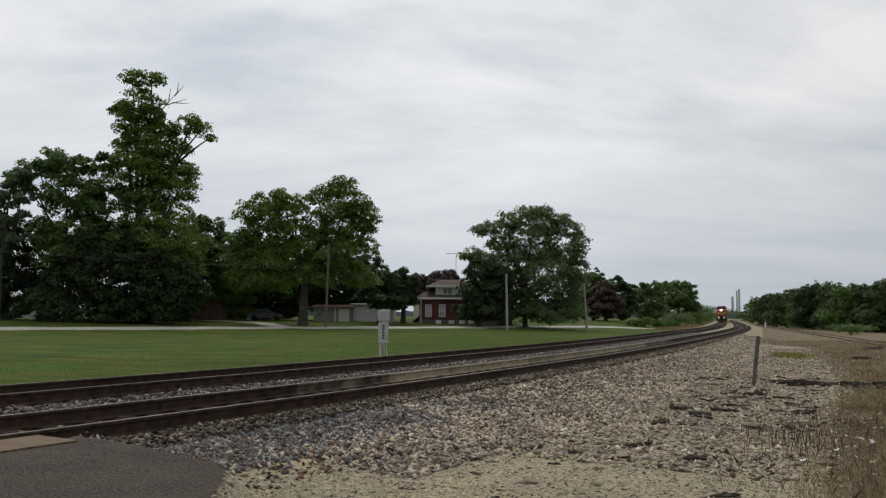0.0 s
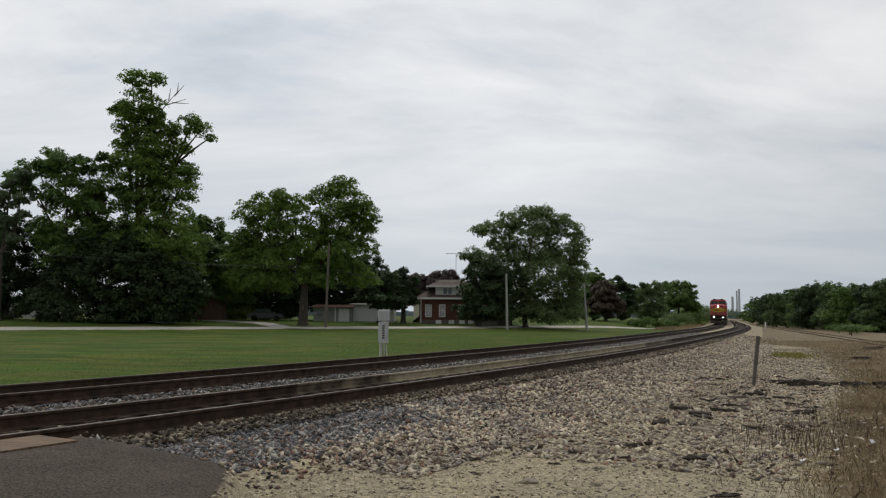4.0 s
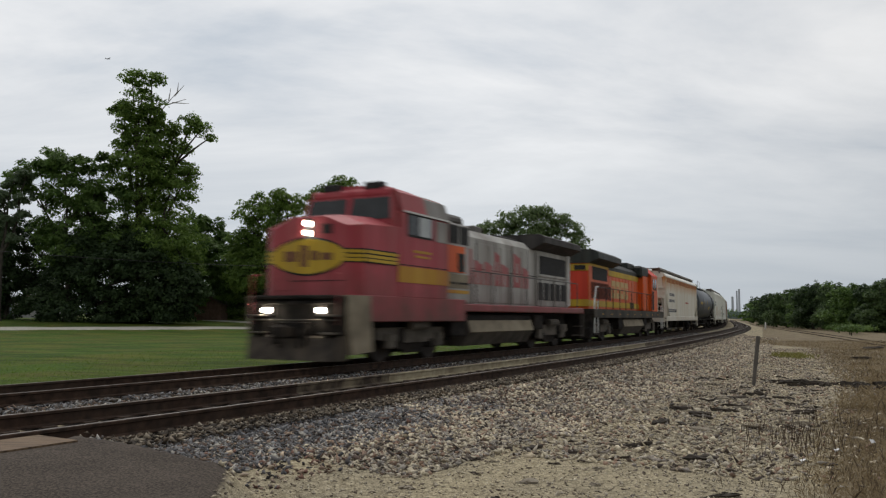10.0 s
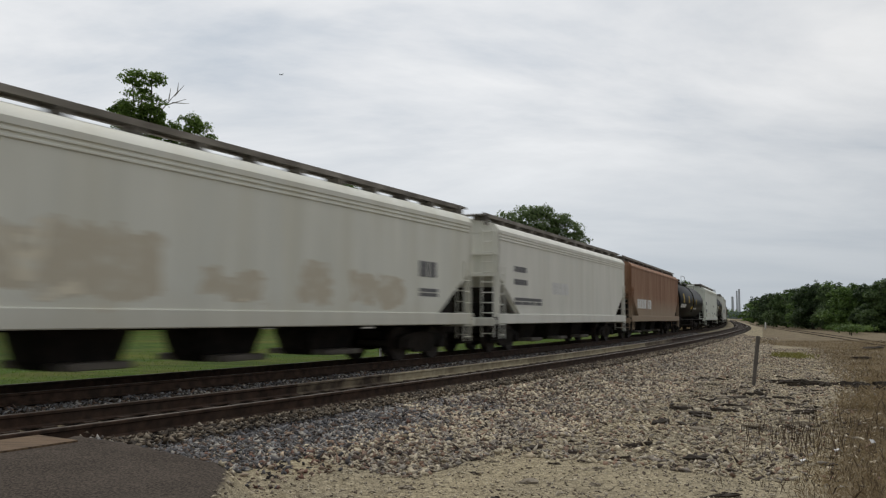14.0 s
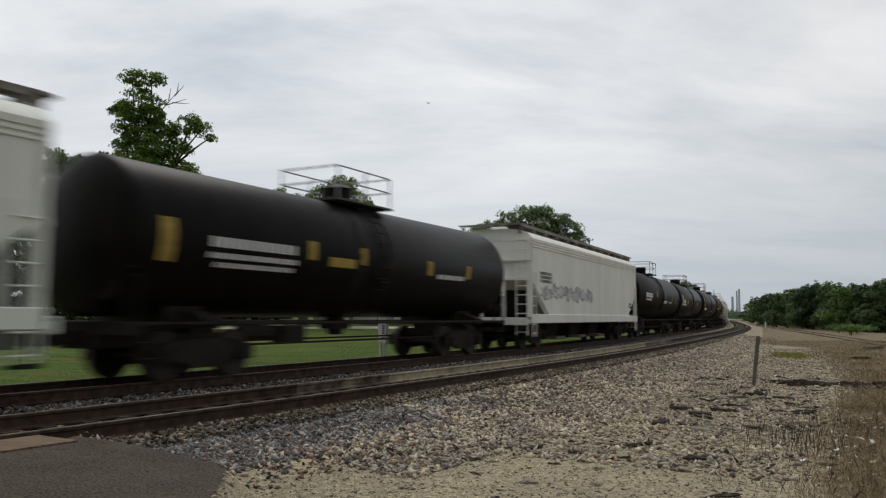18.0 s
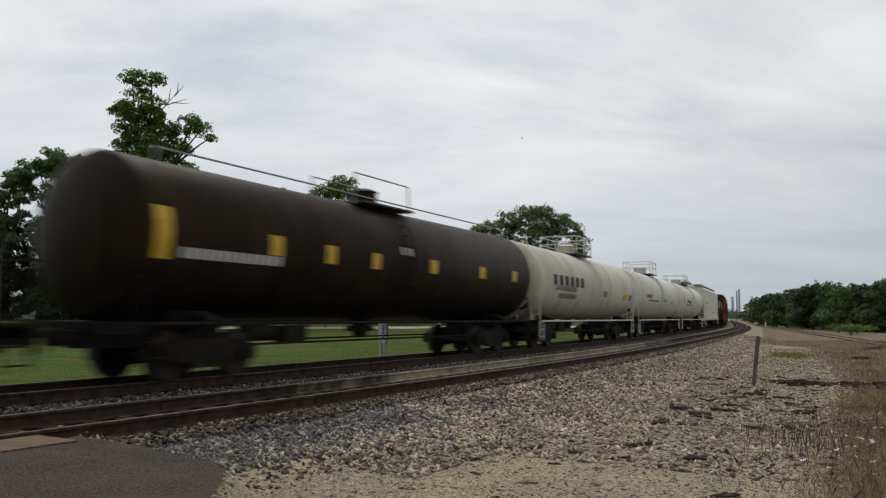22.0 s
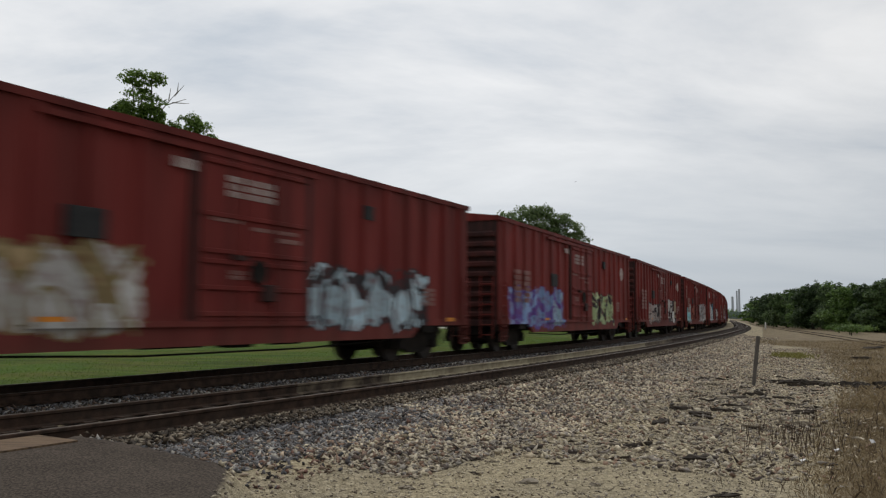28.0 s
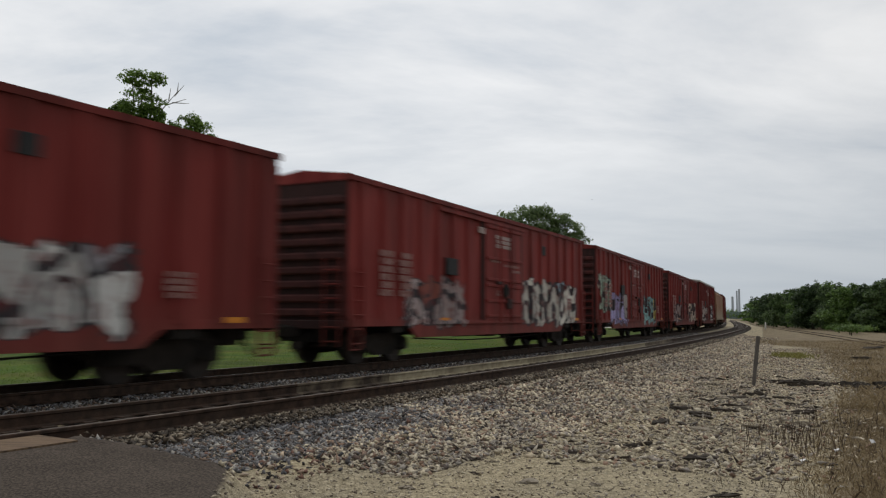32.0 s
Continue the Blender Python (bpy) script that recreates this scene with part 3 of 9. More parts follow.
# ---- covered hoppers ----
def hopper(front, rear, paint, label, roof=4.52, mark=None, seed=0, bays=3, ribs=0, walk_paint=None):
    L = rear - front
    walk_paint = walk_paint or walk_mat
    car = rolling("covered_hopper", front, rear, label, "hopper car")
    e = L / 2
    W = 1.56
    z0, zs = 0.99, 1.33  # side sill
    # car body: sides with slope sheets cut away at the ends
    sh = Shape()
    cut = 2.0
    prof = [(e - 0.35, roof - 0.42), (e - 0.35, 2.62), (e - 0.35 - cut, zs), (-e + 0.35 + cut, zs), (-e + 0.35, 2.62), (-e + 0.35, roof - 0.42)]
    sh.prism(prof, "y", -W, W)
    part("body", sh, paint, car)
    sh = Shape()
    pr = [(-W - 0.03, roof - 0.46), (-W - 0.03, roof - 0.38), (-W + 0.14, roof - 0.17), (-W + 0.5, roof - 0.05), (-0.5, roof), (0.5, roof), (W - 0.5, roof - 0.05), (W - 0.14, roof - 0.17), (W + 0.03, roof - 0.38), (W + 0.03, roof - 0.46)]
    sh.prism(pr, "x", -e + 0.33, e - 0.33)
    part("roof", sh, paint, car, smooth=True)
    if ribs:
        for k in range(ribs):
            z = roof - 0.50 - k * 0.10
            part("side_rib", Shape().box(-e + 0.4, e - 0.4, W, W + 0.03, z, z + 0.05, 0.01), paint, car)
    part("side_sill", Shape().box(-e + 0.25, e - 0.25, W - 0.1, W + 0.05, z0, zs, 0.02), paint, car)
    part("side_sill", Shape().box(-e + 0.25, e - 0.25, -W - 0.05, -W + 0.1, z0, zs, 0.02), paint, car)
    part("centre_sill", Shape().box(-e + 0.2, e - 0.2, -0.35, 0.35, 0.93, 1.15), under, car)
    # roof walk with its posts, hatches
    part("roof_walk", Shape().box(-e + 0.1, e - 0.1, 0.62, 1.12, roof + 0.13, roof + 0.165).box(-e + 0.1, e - 0.1, 1.10, 1.13, roof + 0.09, roof + 0.21).box(-e + 0.1, e - 0.1, 0.84, 0.87, roof + 0.09, roof + 0.13), walk_paint, car)
    k = int(L / 1.5)
    for i in range(k + 1):
        x = -e + 0.4 + i * (L - 0.8) / k
        part("walk_bracket", Shape().box(x - 0.05, x + 0.05, 0.62, 1.14, roof - 0.12, roof + 0.14), walk_paint, car)
    part("roof_hatch", Shape().box(-e + 1.0, e - 1.0, -0.3, 0.3, roof, roof + 0.16, 0.03), paint, car)
    for sg in (1, -1):
        xa, xb = sorted((sg * (e - 0.32), sg * (e - 0.02)))
        xc, xd = sorted((sg * (e - 0.3), sg * (e - 0.2)))
        part("end_walk", Shape().box(xa, xb, -1.25, 1.25, roof + 0.11, roof + 0.16).box(xc, xd, -1.2, -1.1, roof - 0.2, roof + 0.08).box(xc, xd, 1.1, 1.2, roof - 0.2, roof + 0.08), walk_paint, car)
        part("end_sheet_rib", Shape().box(xc, xc + 0.14 if sg < 0 else xd - 0.02, -1.5, 1.5, 2.56, 2.7, 0.02).box(xc, xd, -1.5, 1.5, 3.3, 3.36), paint, car)
        part("brake_wheel", Shape().cyl((sg * (e - 0.26), -0.75, 2.25), (sg * (e - 0.18), -0.75, 2.25), 0.27, n=14), under, car)
        part("draft_sill", Shape().box(min(sg * (e - 2.6), sg * e), max(sg * (e - 2.6), sg * e), -0.5, 0.5, 0.66, 0.98, 0.03), under, car)
        part("end_sill", Shape().box(min(sg * (e - 0.16), sg * e), max(sg * (e - 0.16), sg * e), -1.52, 1.52, 0.92, 1.2, 0.02), paint, car)
        # black wedge, reservoir and valve box added to stand for the recess's deep shade
        part("end_shade_wedge", Shape().prism([(sg * (e - 0.95), 1.22), (sg * (e - 0.95), 2.3), (sg * (e - 2.1), 1.3)], "y", -1.2, 1.2), under, car)
        part("air_reservoir", Shape().cyl((sg * (e - 0.8), -0.9, 1.52), (sg * (e - 0.8), 0.5, 1.52), 0.2, n=12), under, car)
        part("brake_valve", Shape().box(min(sg * (e - 1.1), sg * (e - 0.7)), max(sg * (e - 1.1), sg * (e - 0.7)), 0.6, 1.0, 1.25, 1.75, 0.04), under, car)
        part("corner_step", Shape().box(min(sg * (e - 0.7), sg * (e - 0.25)), max(sg * (e - 0.7), sg * (e - 0.25)), 1.3, 1.58, 0.42, 0.47).box(min(sg * (e - 0.7), sg * (e - 0.25)), max(sg * (e - 0.7), sg * (e - 0.25)), 1.54, 1.58, 0.42, 0.5), under, car)
        x = sg * (e - 0.3)
        # end frame: corner posts, cross beam, platform, ladders
        for y in (W - 0.08, -W + 0.08):
            part("corner_post", Shape().box(min(x, x - sg * 0.16), max(x, x - sg * 0.16), y - 0.08, y + 0.08, z0, roof - 0.4), paint, car)
        part("end_platform", Shape().box(min(x - sg * 1.9, x + sg * 0.15), max(x - sg * 1.9, x + sg * 0.15), -W, W, 1.12, 1.22), under, car)
        for y in (-0.45, 0.45):
            part("end_post", Shape().box(min(x, x - sg * 0.12), max(x, x - sg * 0.12), y - 0.06, y + 0.06, 1.2, 2.62), paint, car)
        part("ladder", ladder_shape(W - 0.55, W - 0.12, 0.55, roof - 0.3, x + sg * 0.08), paint, car)
        part("ladder", xladder_shape(min(x - sg * 0.1, x - sg * 0.5), max(x - sg * 0.1, x - sg * 0.5), 0.5, 2.9, W + 0.02), paint, car)
        part("brace", Shape().cyl((x - sg * 0.1, W - 0.1, 2.6), (x - sg * (cut - 0.1), W - 0.1, zs), 0.04, n=6), paint, car)
    # discharge bays
    span = L - 2 * (cut + 2.2)
    for i in range(bays):
        cx = (i + 0.5) / bays * span - span / 2
        hw = span / bays / 2
        sh = Shape().ring([[(cx + a_ * hw * k_, b_ * w_, z_) for a_, b_ in ((-1, -1), (1, -1), (1, 1), (-1, 1))] for k_, w_, z_ in ((0.52, 0.6, 1.0), (0.50, 0.56, 0.8), (0.44, 0.48, 0.42), (0.38, 0.42, 0.27))])
        bay = part("discharge_bay", sh, under, car)
        part("gate", Shape().box(cx - hw * 0.38, cx + hw * 0.38, -0.95, 0.95, 0.28, 0.41, 0.02).cyl((cx + hw * 0.3, -1.0, 0.32), (cx + hw * 0.3, 1.0, 0.32), 0.035, n=6), bay_mat, bay)
    base_gear(car, L)
    if mark:
        for k_, (x0, x1, za, zb, rows, mt) in enumerate(mark):
            bars("stencilling", car, W + 0.004, x0, x1, za, zb, rows, mt, "unreadable stencilled writing", seed * 10 + k_)
    return car


# ---- tank cars ----
def tank(front, rear, paint, label, R=1.47, mark=None, seed=0, bands=(), band_mat=None, rail_mat=None, dome="railed", hat=None, zc=2.62, trim=0.0):
    L = rear - front
    light = rail_mat is not None
    top_rail = rail_mat or pale_rail
    rail_mat = rail_mat or under
    car = rolling("tank_car", front, rear, label, "tank car")
    e = L / 2 + 0.2 - trim
    R, zc = R + 0.07, zc + 0.06
    n = 40
    loops = []
    for i, (t, k) in enumerate([(e - 0.08, 0.02), (e - 0.11, 0.35), (e - 0.18, 0.62), (e - 0.27, 0.82), (e - 0.36, 0.94), (e - 0.42, 0.985), (e - 0.46, 1.0), (-e + 0.46, 1.0), (-e + 0.42, 0.985), (-e + 0.36, 0.94), (-e + 0.27, 0.82), (-e + 0.18, 0.62), (-e + 0.11, 0.35), (-e + 0.08, 0.02)]):
        loops.append([(t, math.cos(2 * math.pi * j / n) * R * k, zc + math.sin(2 * math.pi * j / n) * R * k) for j in range(n)])
    part("tank", Shape().ring(loops), paint, car, smooth=True)
    for x in bands:
        lo = [[(x + dx, math.cos(2 * math.pi * j / n) * (R + 0.012), zc + math.sin(2 * math.pi * j / n) * (R + 0.012)) for j in range(n)] for dx in (-0.06, 0.06)]
        part("band", Shape().ring(lo, True, False), band_mat or paint, car, smooth=True)
    for sg in (1, -1):
        x = sg * (L / 2 - 1.9)
        part("saddle", Shape().prism([(-0.7, 0.95), (0.7, 0.95), (0.78, 1.40), (0.5, 1.26), (0, 1.15), (-0.5, 1.26), (-0.78, 1.40)], "x", x - 0.45, x + 0.45), paint if light else under, car)
        xa, xb = sorted((sg * (L / 2 - 3.2), sg * (L / 2 - 0.1)))
        part("stub_sill", Shape().box(xa, xb, -0.35, 0.35, 0.75, 1.05), under, car)
        xa, xb = sorted((sg * (L / 2 - 0.9), sg * (L / 2 - 0.1)))
        part("end_platform", Shape().box(xa, xb, -1.45, 1.45, 1.02, 1.1), under, car)
        xm = sg * (L / 2 - 2.0)
        part("body_bolster", Shape().prism([(-1.42, 0.98), (1.42, 0.98), (1.42, 1.14), (1.0, 1.3), (-1.0, 1.3), (-1.42, 1.14)], "x", xm - 0.22, xm + 0.22), under, car)
        part("draft_sill", Shape().box(min(sg * (L / 2 - 2.6), sg * (L / 2 - 0.1)), max(sg * (L / 2 - 2.6), sg * (L / 2 - 0.1)), -0.55, 0.55, 0.62, 0.98, 0.03), under, car)
        part("end_sill", Shape().box(min(xb, xa) if sg < 0 else xb - 0.12, min(xb, xa) + 0.12 if sg < 0 else xb, -1.45, 1.45, 0.86, 1.06, 0.02), under, car)
        for yy in (-0.55, 0.55):
            part("end_stanchion", Shape().cyl((sg * (L / 2 - 0.18), yy, 1.08), (sg * (L / 2 - 0.18), yy, 2.05), 0.025, n=6), rail_mat, car)
        part("end_grab_rail", Shape().tube([(sg * (L / 2 - 0.18), -1.4, 2.05), (sg * (L / 2 - 0.18), 1.4, 2.05)], 0.024), rail_mat, car)
        if sg > 0:
            part("brake_wheel", Shape().cyl((L / 2 - 0.16, 0.75, 1.75), (L / 2 - 0.10, 0.75, 1.75), 0.26, 0.26, 14), under, car)
            part("brake_cylinder", Shape().cyl((L / 2 - 4.6, 0.55, 0.86), (L / 2 - 3.6, 0.55, 0.86), 0.16, n=10).box(L / 2 - 5.6, L / 2 - 4.8, 0.4, 0.8, 0.6, 1.0, 0.03), under, car)
        xe = sg * (L / 2 - 0.25)
        for yy in (1, -1):
            part("end_handrail", Shape().tube([(xe, yy * 1.45, 0.5), (xe, yy * 1.45, 1.9), (xe, yy * 1.1, 1.9), (xe, yy * 1.1, 1.1)], 0.024), rail_mat, car)
        part("step_ladder", xladder_shape(min(xe - sg * 0.45, xe), max(xe - sg * 0.45, xe), 0.35, 1.1, 1.45, 0.28), rail_mat, car)
        part("side_rail", Shape().tube([(-L / 2 + 0.4, sg * 1.5, 1.07), (L / 2 - 0.4, sg * 1.5, 1.07)], 0.035), rail_mat, car)
        part("brake_rod", Shape().tube([(-L / 2 + 2.2, sg * 0.9, 0.62), (L / 2 - 2.2, sg * 0.9, 0.62)], 0.025), under, car)
    if dome:
        zt = zc + R
        cap = hat or paint
        part("manway", Shape().cyl((0, 0, zt - 0.1), (0, 0, zt + 0.42), 0.42, 0.42, 18).cyl((0, 0, zt + 0.42), (0, 0, zt + 0.5), 0.47, 0.3, 18), cap, car, smooth=True)
        part("dome_platform", Shape().box(-1.3, 1.3, -0.95, 0.95, zt - 0.06, zt - 0.01), grate, car)
        if dome == "railed":
            for x in (-1.2, 0.0, 1.2):
                for y in (-0.9, 0.9):
                    part("rail_post", Shape().cyl((x, y, zt - 0.05), (x, y, zt + 0.8), 0.022, n=6), top_rail, car)
            for z in (zt + 0.42, zt + 0.8):
                part("safety_rail", Shape().tube([(-1.2, -0.9, z), (1.2, -0.9, z), (1.2, 0.9, z), (-1.2, 0.9, z), (-1.2, -0.9, z)], 0.022), top_rail, car)
        elif dome == "small":
            part("roof_walk", Shape().box(-L / 2 + 1.2, L / 2 - 1.2, 0.25, 0.62, zt - 0.02, zt + 0.05), grate, car)
            part("safety_rail", Shape().tube([(-1.1, 0.7, zt), (-1.1, 0.7, zt + 0.7), (1.1, 0.7, zt + 0.75), (1.1, 0.7, zt)], 0.02).tube([(-1.1, -0.7, zt), (-1.1, -0.7, zt + 0.7), (1.1, -0.7, zt + 0.75), (1.1, -0.7, zt)], 0.02), top_rail, car)
        elif dome == "low":
            sh = Shape()
            sh.tube([(-L / 2 + 0.9, 0.75, zt - 0.5), (-L / 2 + 1.0, 0.75, zt + 0.12), (L / 2 - 1.0, 0.75, zt + 0.12), (L / 2 - 0.9, 0.75, zt - 0.5)], 0.024)
            part("top_rail", sh, top_rail, car)
            for y in (-0.7, 0.7):
                part("safety_rail", Shape().tube([(-1.4, y, zt - 0.1), (-1.35, y, zt + 0.72), (1.35, y, zt + 0.72), (1.4, y, zt - 0.1)], 0.022), top_rail, car)
        lad = part("side_ladder", Shape().cyl((-0.24, R + 0.09, zc - 0.6), (0.24, R + 0.09, zc - 0.6), 0.02, n=6), rail_mat, car)
        for x in (-0.22, 0.22):
            pts = [(x, math.cos(radians(d)) * (R + 0.09), zc + math.sin(radians(d)) * (R + 0.09)) for d in range(-35, 66, 20)]
            part("stile", Shape().tube(pts, 0.022), rail_mat, lad)
        for d in range(-30, 66, 11):
            part("rung", Shape().cyl((-0.22, math.cos(radians(d)) * (R + 0.09), zc + math.sin(radians(d)) * (R + 0.09)), (0.22, math.cos(radians(d)) * (R + 0.09), zc + math.sin(radians(d)) * (R + 0.09)), 0.018, n=6), rail_mat, lad)
        if dome == "small":
            lad.matrix_basis = pose(-5.6, 0, 0)
        part("outlet_valve", Shape().cyl((0, 0, zc - R - 0.45), (0, 0, zc - R + 0.1), 0.2, 0.28, 12).box(-0.4, 0.4, -0.2, 0.2, zc - R - 0.3, zc - R - 0.15), under, car)
    base_gear(car, L)
    if mark:
        for k_, (x0, x1, deg, hgt, mt) in enumerate(mark):
            # a plate that follows the tank's curve
            sh = Shape()
            d = math.degrees(hgt / R)
            rows = [deg + d * (i / 4 - 0.5) for i in range(5)]
            cells = 1 if mt.name.startswith(("yellow", "orange", "grey_panel")) else max(1, int((x1 - x0) / (hgt * (1.75 if mt.name.startswith("black") else 0.95))))
            for c in range(cells):
                xa, xb = x0 + (x1 - x0) * c / cells, x0 + (x1 - x0) * (c + (1 if cells == 1 else 0.62)) / cells
                g = lambda x, a_, rr: (x, math.cos(radians(a_)) * rr, zc + math.sin(radians(a_)) * rr)
                sh.ring([[g(xa, a_, R + 0.008), g(xb, a_, R + 0.008), g(xb, a_, R - 0.01), g(xa, a_, R - 0.01)] for a_ in rows])
            mk_ = part("marking", sh, mt, car, "plain painted marking")
            if cells > 1:
                tagged(mk_, kind="stuff")
    return car


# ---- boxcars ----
# darker reds for the car ends, door posts and latches
dull_red = surface("dark_red_end_steel", (0.045, 0.012, 0.010), (0.105, 0.026, 0.022), 3, 0.8, stain=(0.02, 0.009, 0.008), stain_scale=0.8, stain_amount=0.7)
blackish_red = surface("sooted_red_steel", (0.022, 0.009, 0.008), (0.055, 0.018, 0.015), 4, 0.8, stretch=(2, 2, 0.3))
tack_mat = surface("dark_notice_board", (0.012, 0.014, 0.016), (0.035, 0.035, 0.035), 6, 0.8)


def boxcar(front, rear, paint, label, roof=4.79, door_x=0.0, door_w=3.1, seed=0, roof_mat=None, logo=None, white=None):
    L = rear - front
    car = rolling("boxcar", front, rear, label, "boxcar", "red boxcars of the train")
    e = L / 2 - 0.05
    W, z0 = 1.47, 0.95
    ze = roof - 0.2
    part("body", Shape().box(-e, e, -W, W, z0 + 0.1, ze, 0.015), paint, car)
    part("roof", Shape().prism([(-W - 0.06, ze - 0.1), (-W - 0.06, ze + 0.03), (0, roof), (W + 0.06, ze + 0.03), (W + 0.06, ze - 0.1)], "x", -e - 0.06, e + 0.06), roof_mat or paint, car)
    sh = Shape()
    k = int(L / 1.2)
    for i in range(k + 1):
        x = -e + i * 2 * e / k
        sh.prism([(-W - 0.04, ze + 0.05), (0, roof + 0.03), (W + 0.04, ze + 0.05), (W + 0.04, ze), (0, roof - 0.02), (-W - 0.04, ze)], "x", x - 0.035, x + 0.035)
    part("roof_ribs", sh, roof_mat or paint, car)
    step = 1.0
    for side in (1, -1):
        xs = []
        x = e - 0.5
        while x > door_x + door_w / 2 + 0.35:
            xs.append(x)
            x -= step
        x = -e + 0.5
        while x < door_x - door_w / 2 - 0.35:
            xs.append(x)
            x += step
        for x in xs:
            part("side_post", Shape().prism([(x - 0.13, side * W), (x - 0.07, side * (W + 0.085)), (x + 0.07, side * (W + 0.085)), (x + 0.13, side * W)], "z", z0 + 0.12, ze - 0.12), paint, car)
        # sill, deeper under the door
        sy = side * (W + 0.02)
        part("side_sill", Shape().prism([(-e, z0 + 0.2), (e, z0 + 0.2), (e, z0 + 0.02), (e - 2.8, z0 + 0.02), (e - 3.3, z0 - 0.3), (-e + 3.3, z0 - 0.3), (-e + 2.8, z0 + 0.02), (-e, z0 + 0.02)], "y", min(sy, sy - side * 0.08), max(sy, sy - side * 0.08) + 0.03), paint, car)
        # door with ribs, rods and tracks
        dy = side * (W + 0.05)
        ya, yb = sorted((dy - side * 0.06, dy + side * 0.05))
        d = part("door", Shape().box(door_x - door_w / 2, door_x + door_w / 2, ya, yb, z0 + 0.16, ze - 0.28, 0.01), paint, car)
        ya, yb = sorted((dy + side * 0.05, dy + side * 0.10))
        for z in (z0 + 0.3, 1.75, 2.25, 2.45, 3.15, ze - 0.42):
            part("door_rib", Shape().box(door_x - door_w / 2 + 0.05, door_x + door_w / 2 - 0.05, ya, yb, z - 0.05, z + 0.05, 0.015), paint, d)
        for x in (-0.45, 0.45):
            part("locking_rod", Shape().cyl((door_x + x, dy + side * 0.12, z0 + 0.1), (door_x + x, dy + side * 0.12, ze - 0.3), 0.03, n=6), paint, d)
        for x in (door_x - door_w / 2 - 0.1, door_x + door_w / 2 + 0.1):
            ya_, yb_ = sorted((side * (W - 0.02), side * (W + 0.07)))
            part("door_post", Shape().box(x - 0.09, x + 0.09, ya_, yb_, z0 + 0.1, ze - 0.2, 0.01), blackish_red, car, "blackish red door post")
        ya_, yb_ = sorted((side * (W + 0.03), side * (W + 0.10)))
        part("tack_board", Shape().box(door_x + door_w / 2 + 2.0, door_x + door_w / 2 + 2.75, ya_, yb_, 2.45, 2.95, 0.01), tack_mat, car, "dark notice board")
        part("tack_board", Shape().box(door_x - door_w / 2 - 2.6, door_x - door_w / 2 - 2.2, ya_, yb_, 3.6, 3.95, 0.01), tack_mat, car, "dark notice board")
        part("latch_bracket", Shape().box(door_x - 0.5, door_x - 0.1, dy + min(0, side * 0.16), dy + max(0, side * 0.16), 1.5, 1.85, 0.02).box(door_x + 0.35, door_x + 0.75, dy + min(0, side * 0.15), dy + max(0, side * 0.15), 2.3, 2.4, 0.01), blackish_red, d)
        part("hand_wheel", Shape().cyl((door_x, dy + side * 0.1, 2.1), (door_x, dy + side * 0.14, 2.1), 0.24, n=14), under, d)
        ya, yb = sorted((side * W, side * (W + 0.13)))
        part("door_track", Shape().box(door_x - door_w / 2 - 0.3, door_x + door_w * 1.55, ya, yb, z0 + 0.06, z0 + 0.16), paint, car)
        part("door_track", Shape().box(door_x - door_w / 2 - 0.3, door_x + door_w * 1.55, ya, yb, ze - 0.3, ze - 0.2), paint, car)
    for sg in (1, -1):
        end = part("end_wall", Shape().box(min(sg * e, sg * (e + 0.02)), max(sg * e, sg * (e + 0.02)), -W + 0.05, W - 0.05, z0 + 0.15, ze - 0.05), blackish_red, car, "blackish red end wall")
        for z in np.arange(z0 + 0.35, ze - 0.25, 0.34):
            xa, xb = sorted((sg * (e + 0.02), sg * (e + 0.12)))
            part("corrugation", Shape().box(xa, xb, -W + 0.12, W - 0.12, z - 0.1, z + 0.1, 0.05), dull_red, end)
        part("ladder", ladder_shape(W - 0.6, W - 0.15, 0.5, ze - 0.2 if sg < 0 else 2.6, sg * (e + 0.16)), paint, car)
        part("ladder", xladder_shape(min(sg * (e - 0.08), sg * (e - 0.5)), max(sg * (e - 0.08), sg * (e - 0.5)), 0.45, 2.4, W + 0.1), paint, car)
        part("bolster_end", Shape().box(min(sg * (e - 2.6), sg * (e - 2.0)), max(sg * (e - 2.6), sg * (e - 2.0)), -W, W, 0.8, 1.0), under, car)
    part("centre_sill", Shape().box(-e, e, -0.35, 0.35, 0.68, z0 + 0.12), under, car)
    part("train_line", Shape().tube([(-e + 3.6, 1.2, 0.62), (-2.0, 1.25, 0.5), (2.5, 1.25, 0.5), (e - 3.6, 1.2, 0.62)], 0.02), under, car)
    part("brake_cylinder", Shape().cyl((-2.4, 0.7, 0.74), (-1.4, 0.7, 0.74), 0.17, n=12), under, car)
    part("air_reservoir", Shape().cyl((0.6, 0.75, 0.76), (2.2, 0.75, 0.76), 0.18, n=12), under, car)
    part("brake_valve", Shape().box(-0.6, 0.1, 0.5, 1.0, 0.56, 0.8, 0.03), under, car)
    for sg in (1, -1):
        part("draft_sill", Shape().box(min(sg * (e - 2.0), sg * e), max(sg * (e - 2.0), sg * e), -0.5, 0.5, 0.6, 1.0, 0.03), under, car)
        part("end_sill", Shape().box(min(sg * e, sg * (e + 0.14)), max(sg * e, sg * (e + 0.14)), -1.42, 1.42, 0.9, 1.12, 0.02), blackish_red, car)
        part("brake_hose", Shape().tube([(sg * (e + 0.2), 0.4, 0.8), (sg * (e + 0.35), 0.4, 0.5), (sg * (e + 0.55), 0.3, 0.38)], 0.03), under, car)
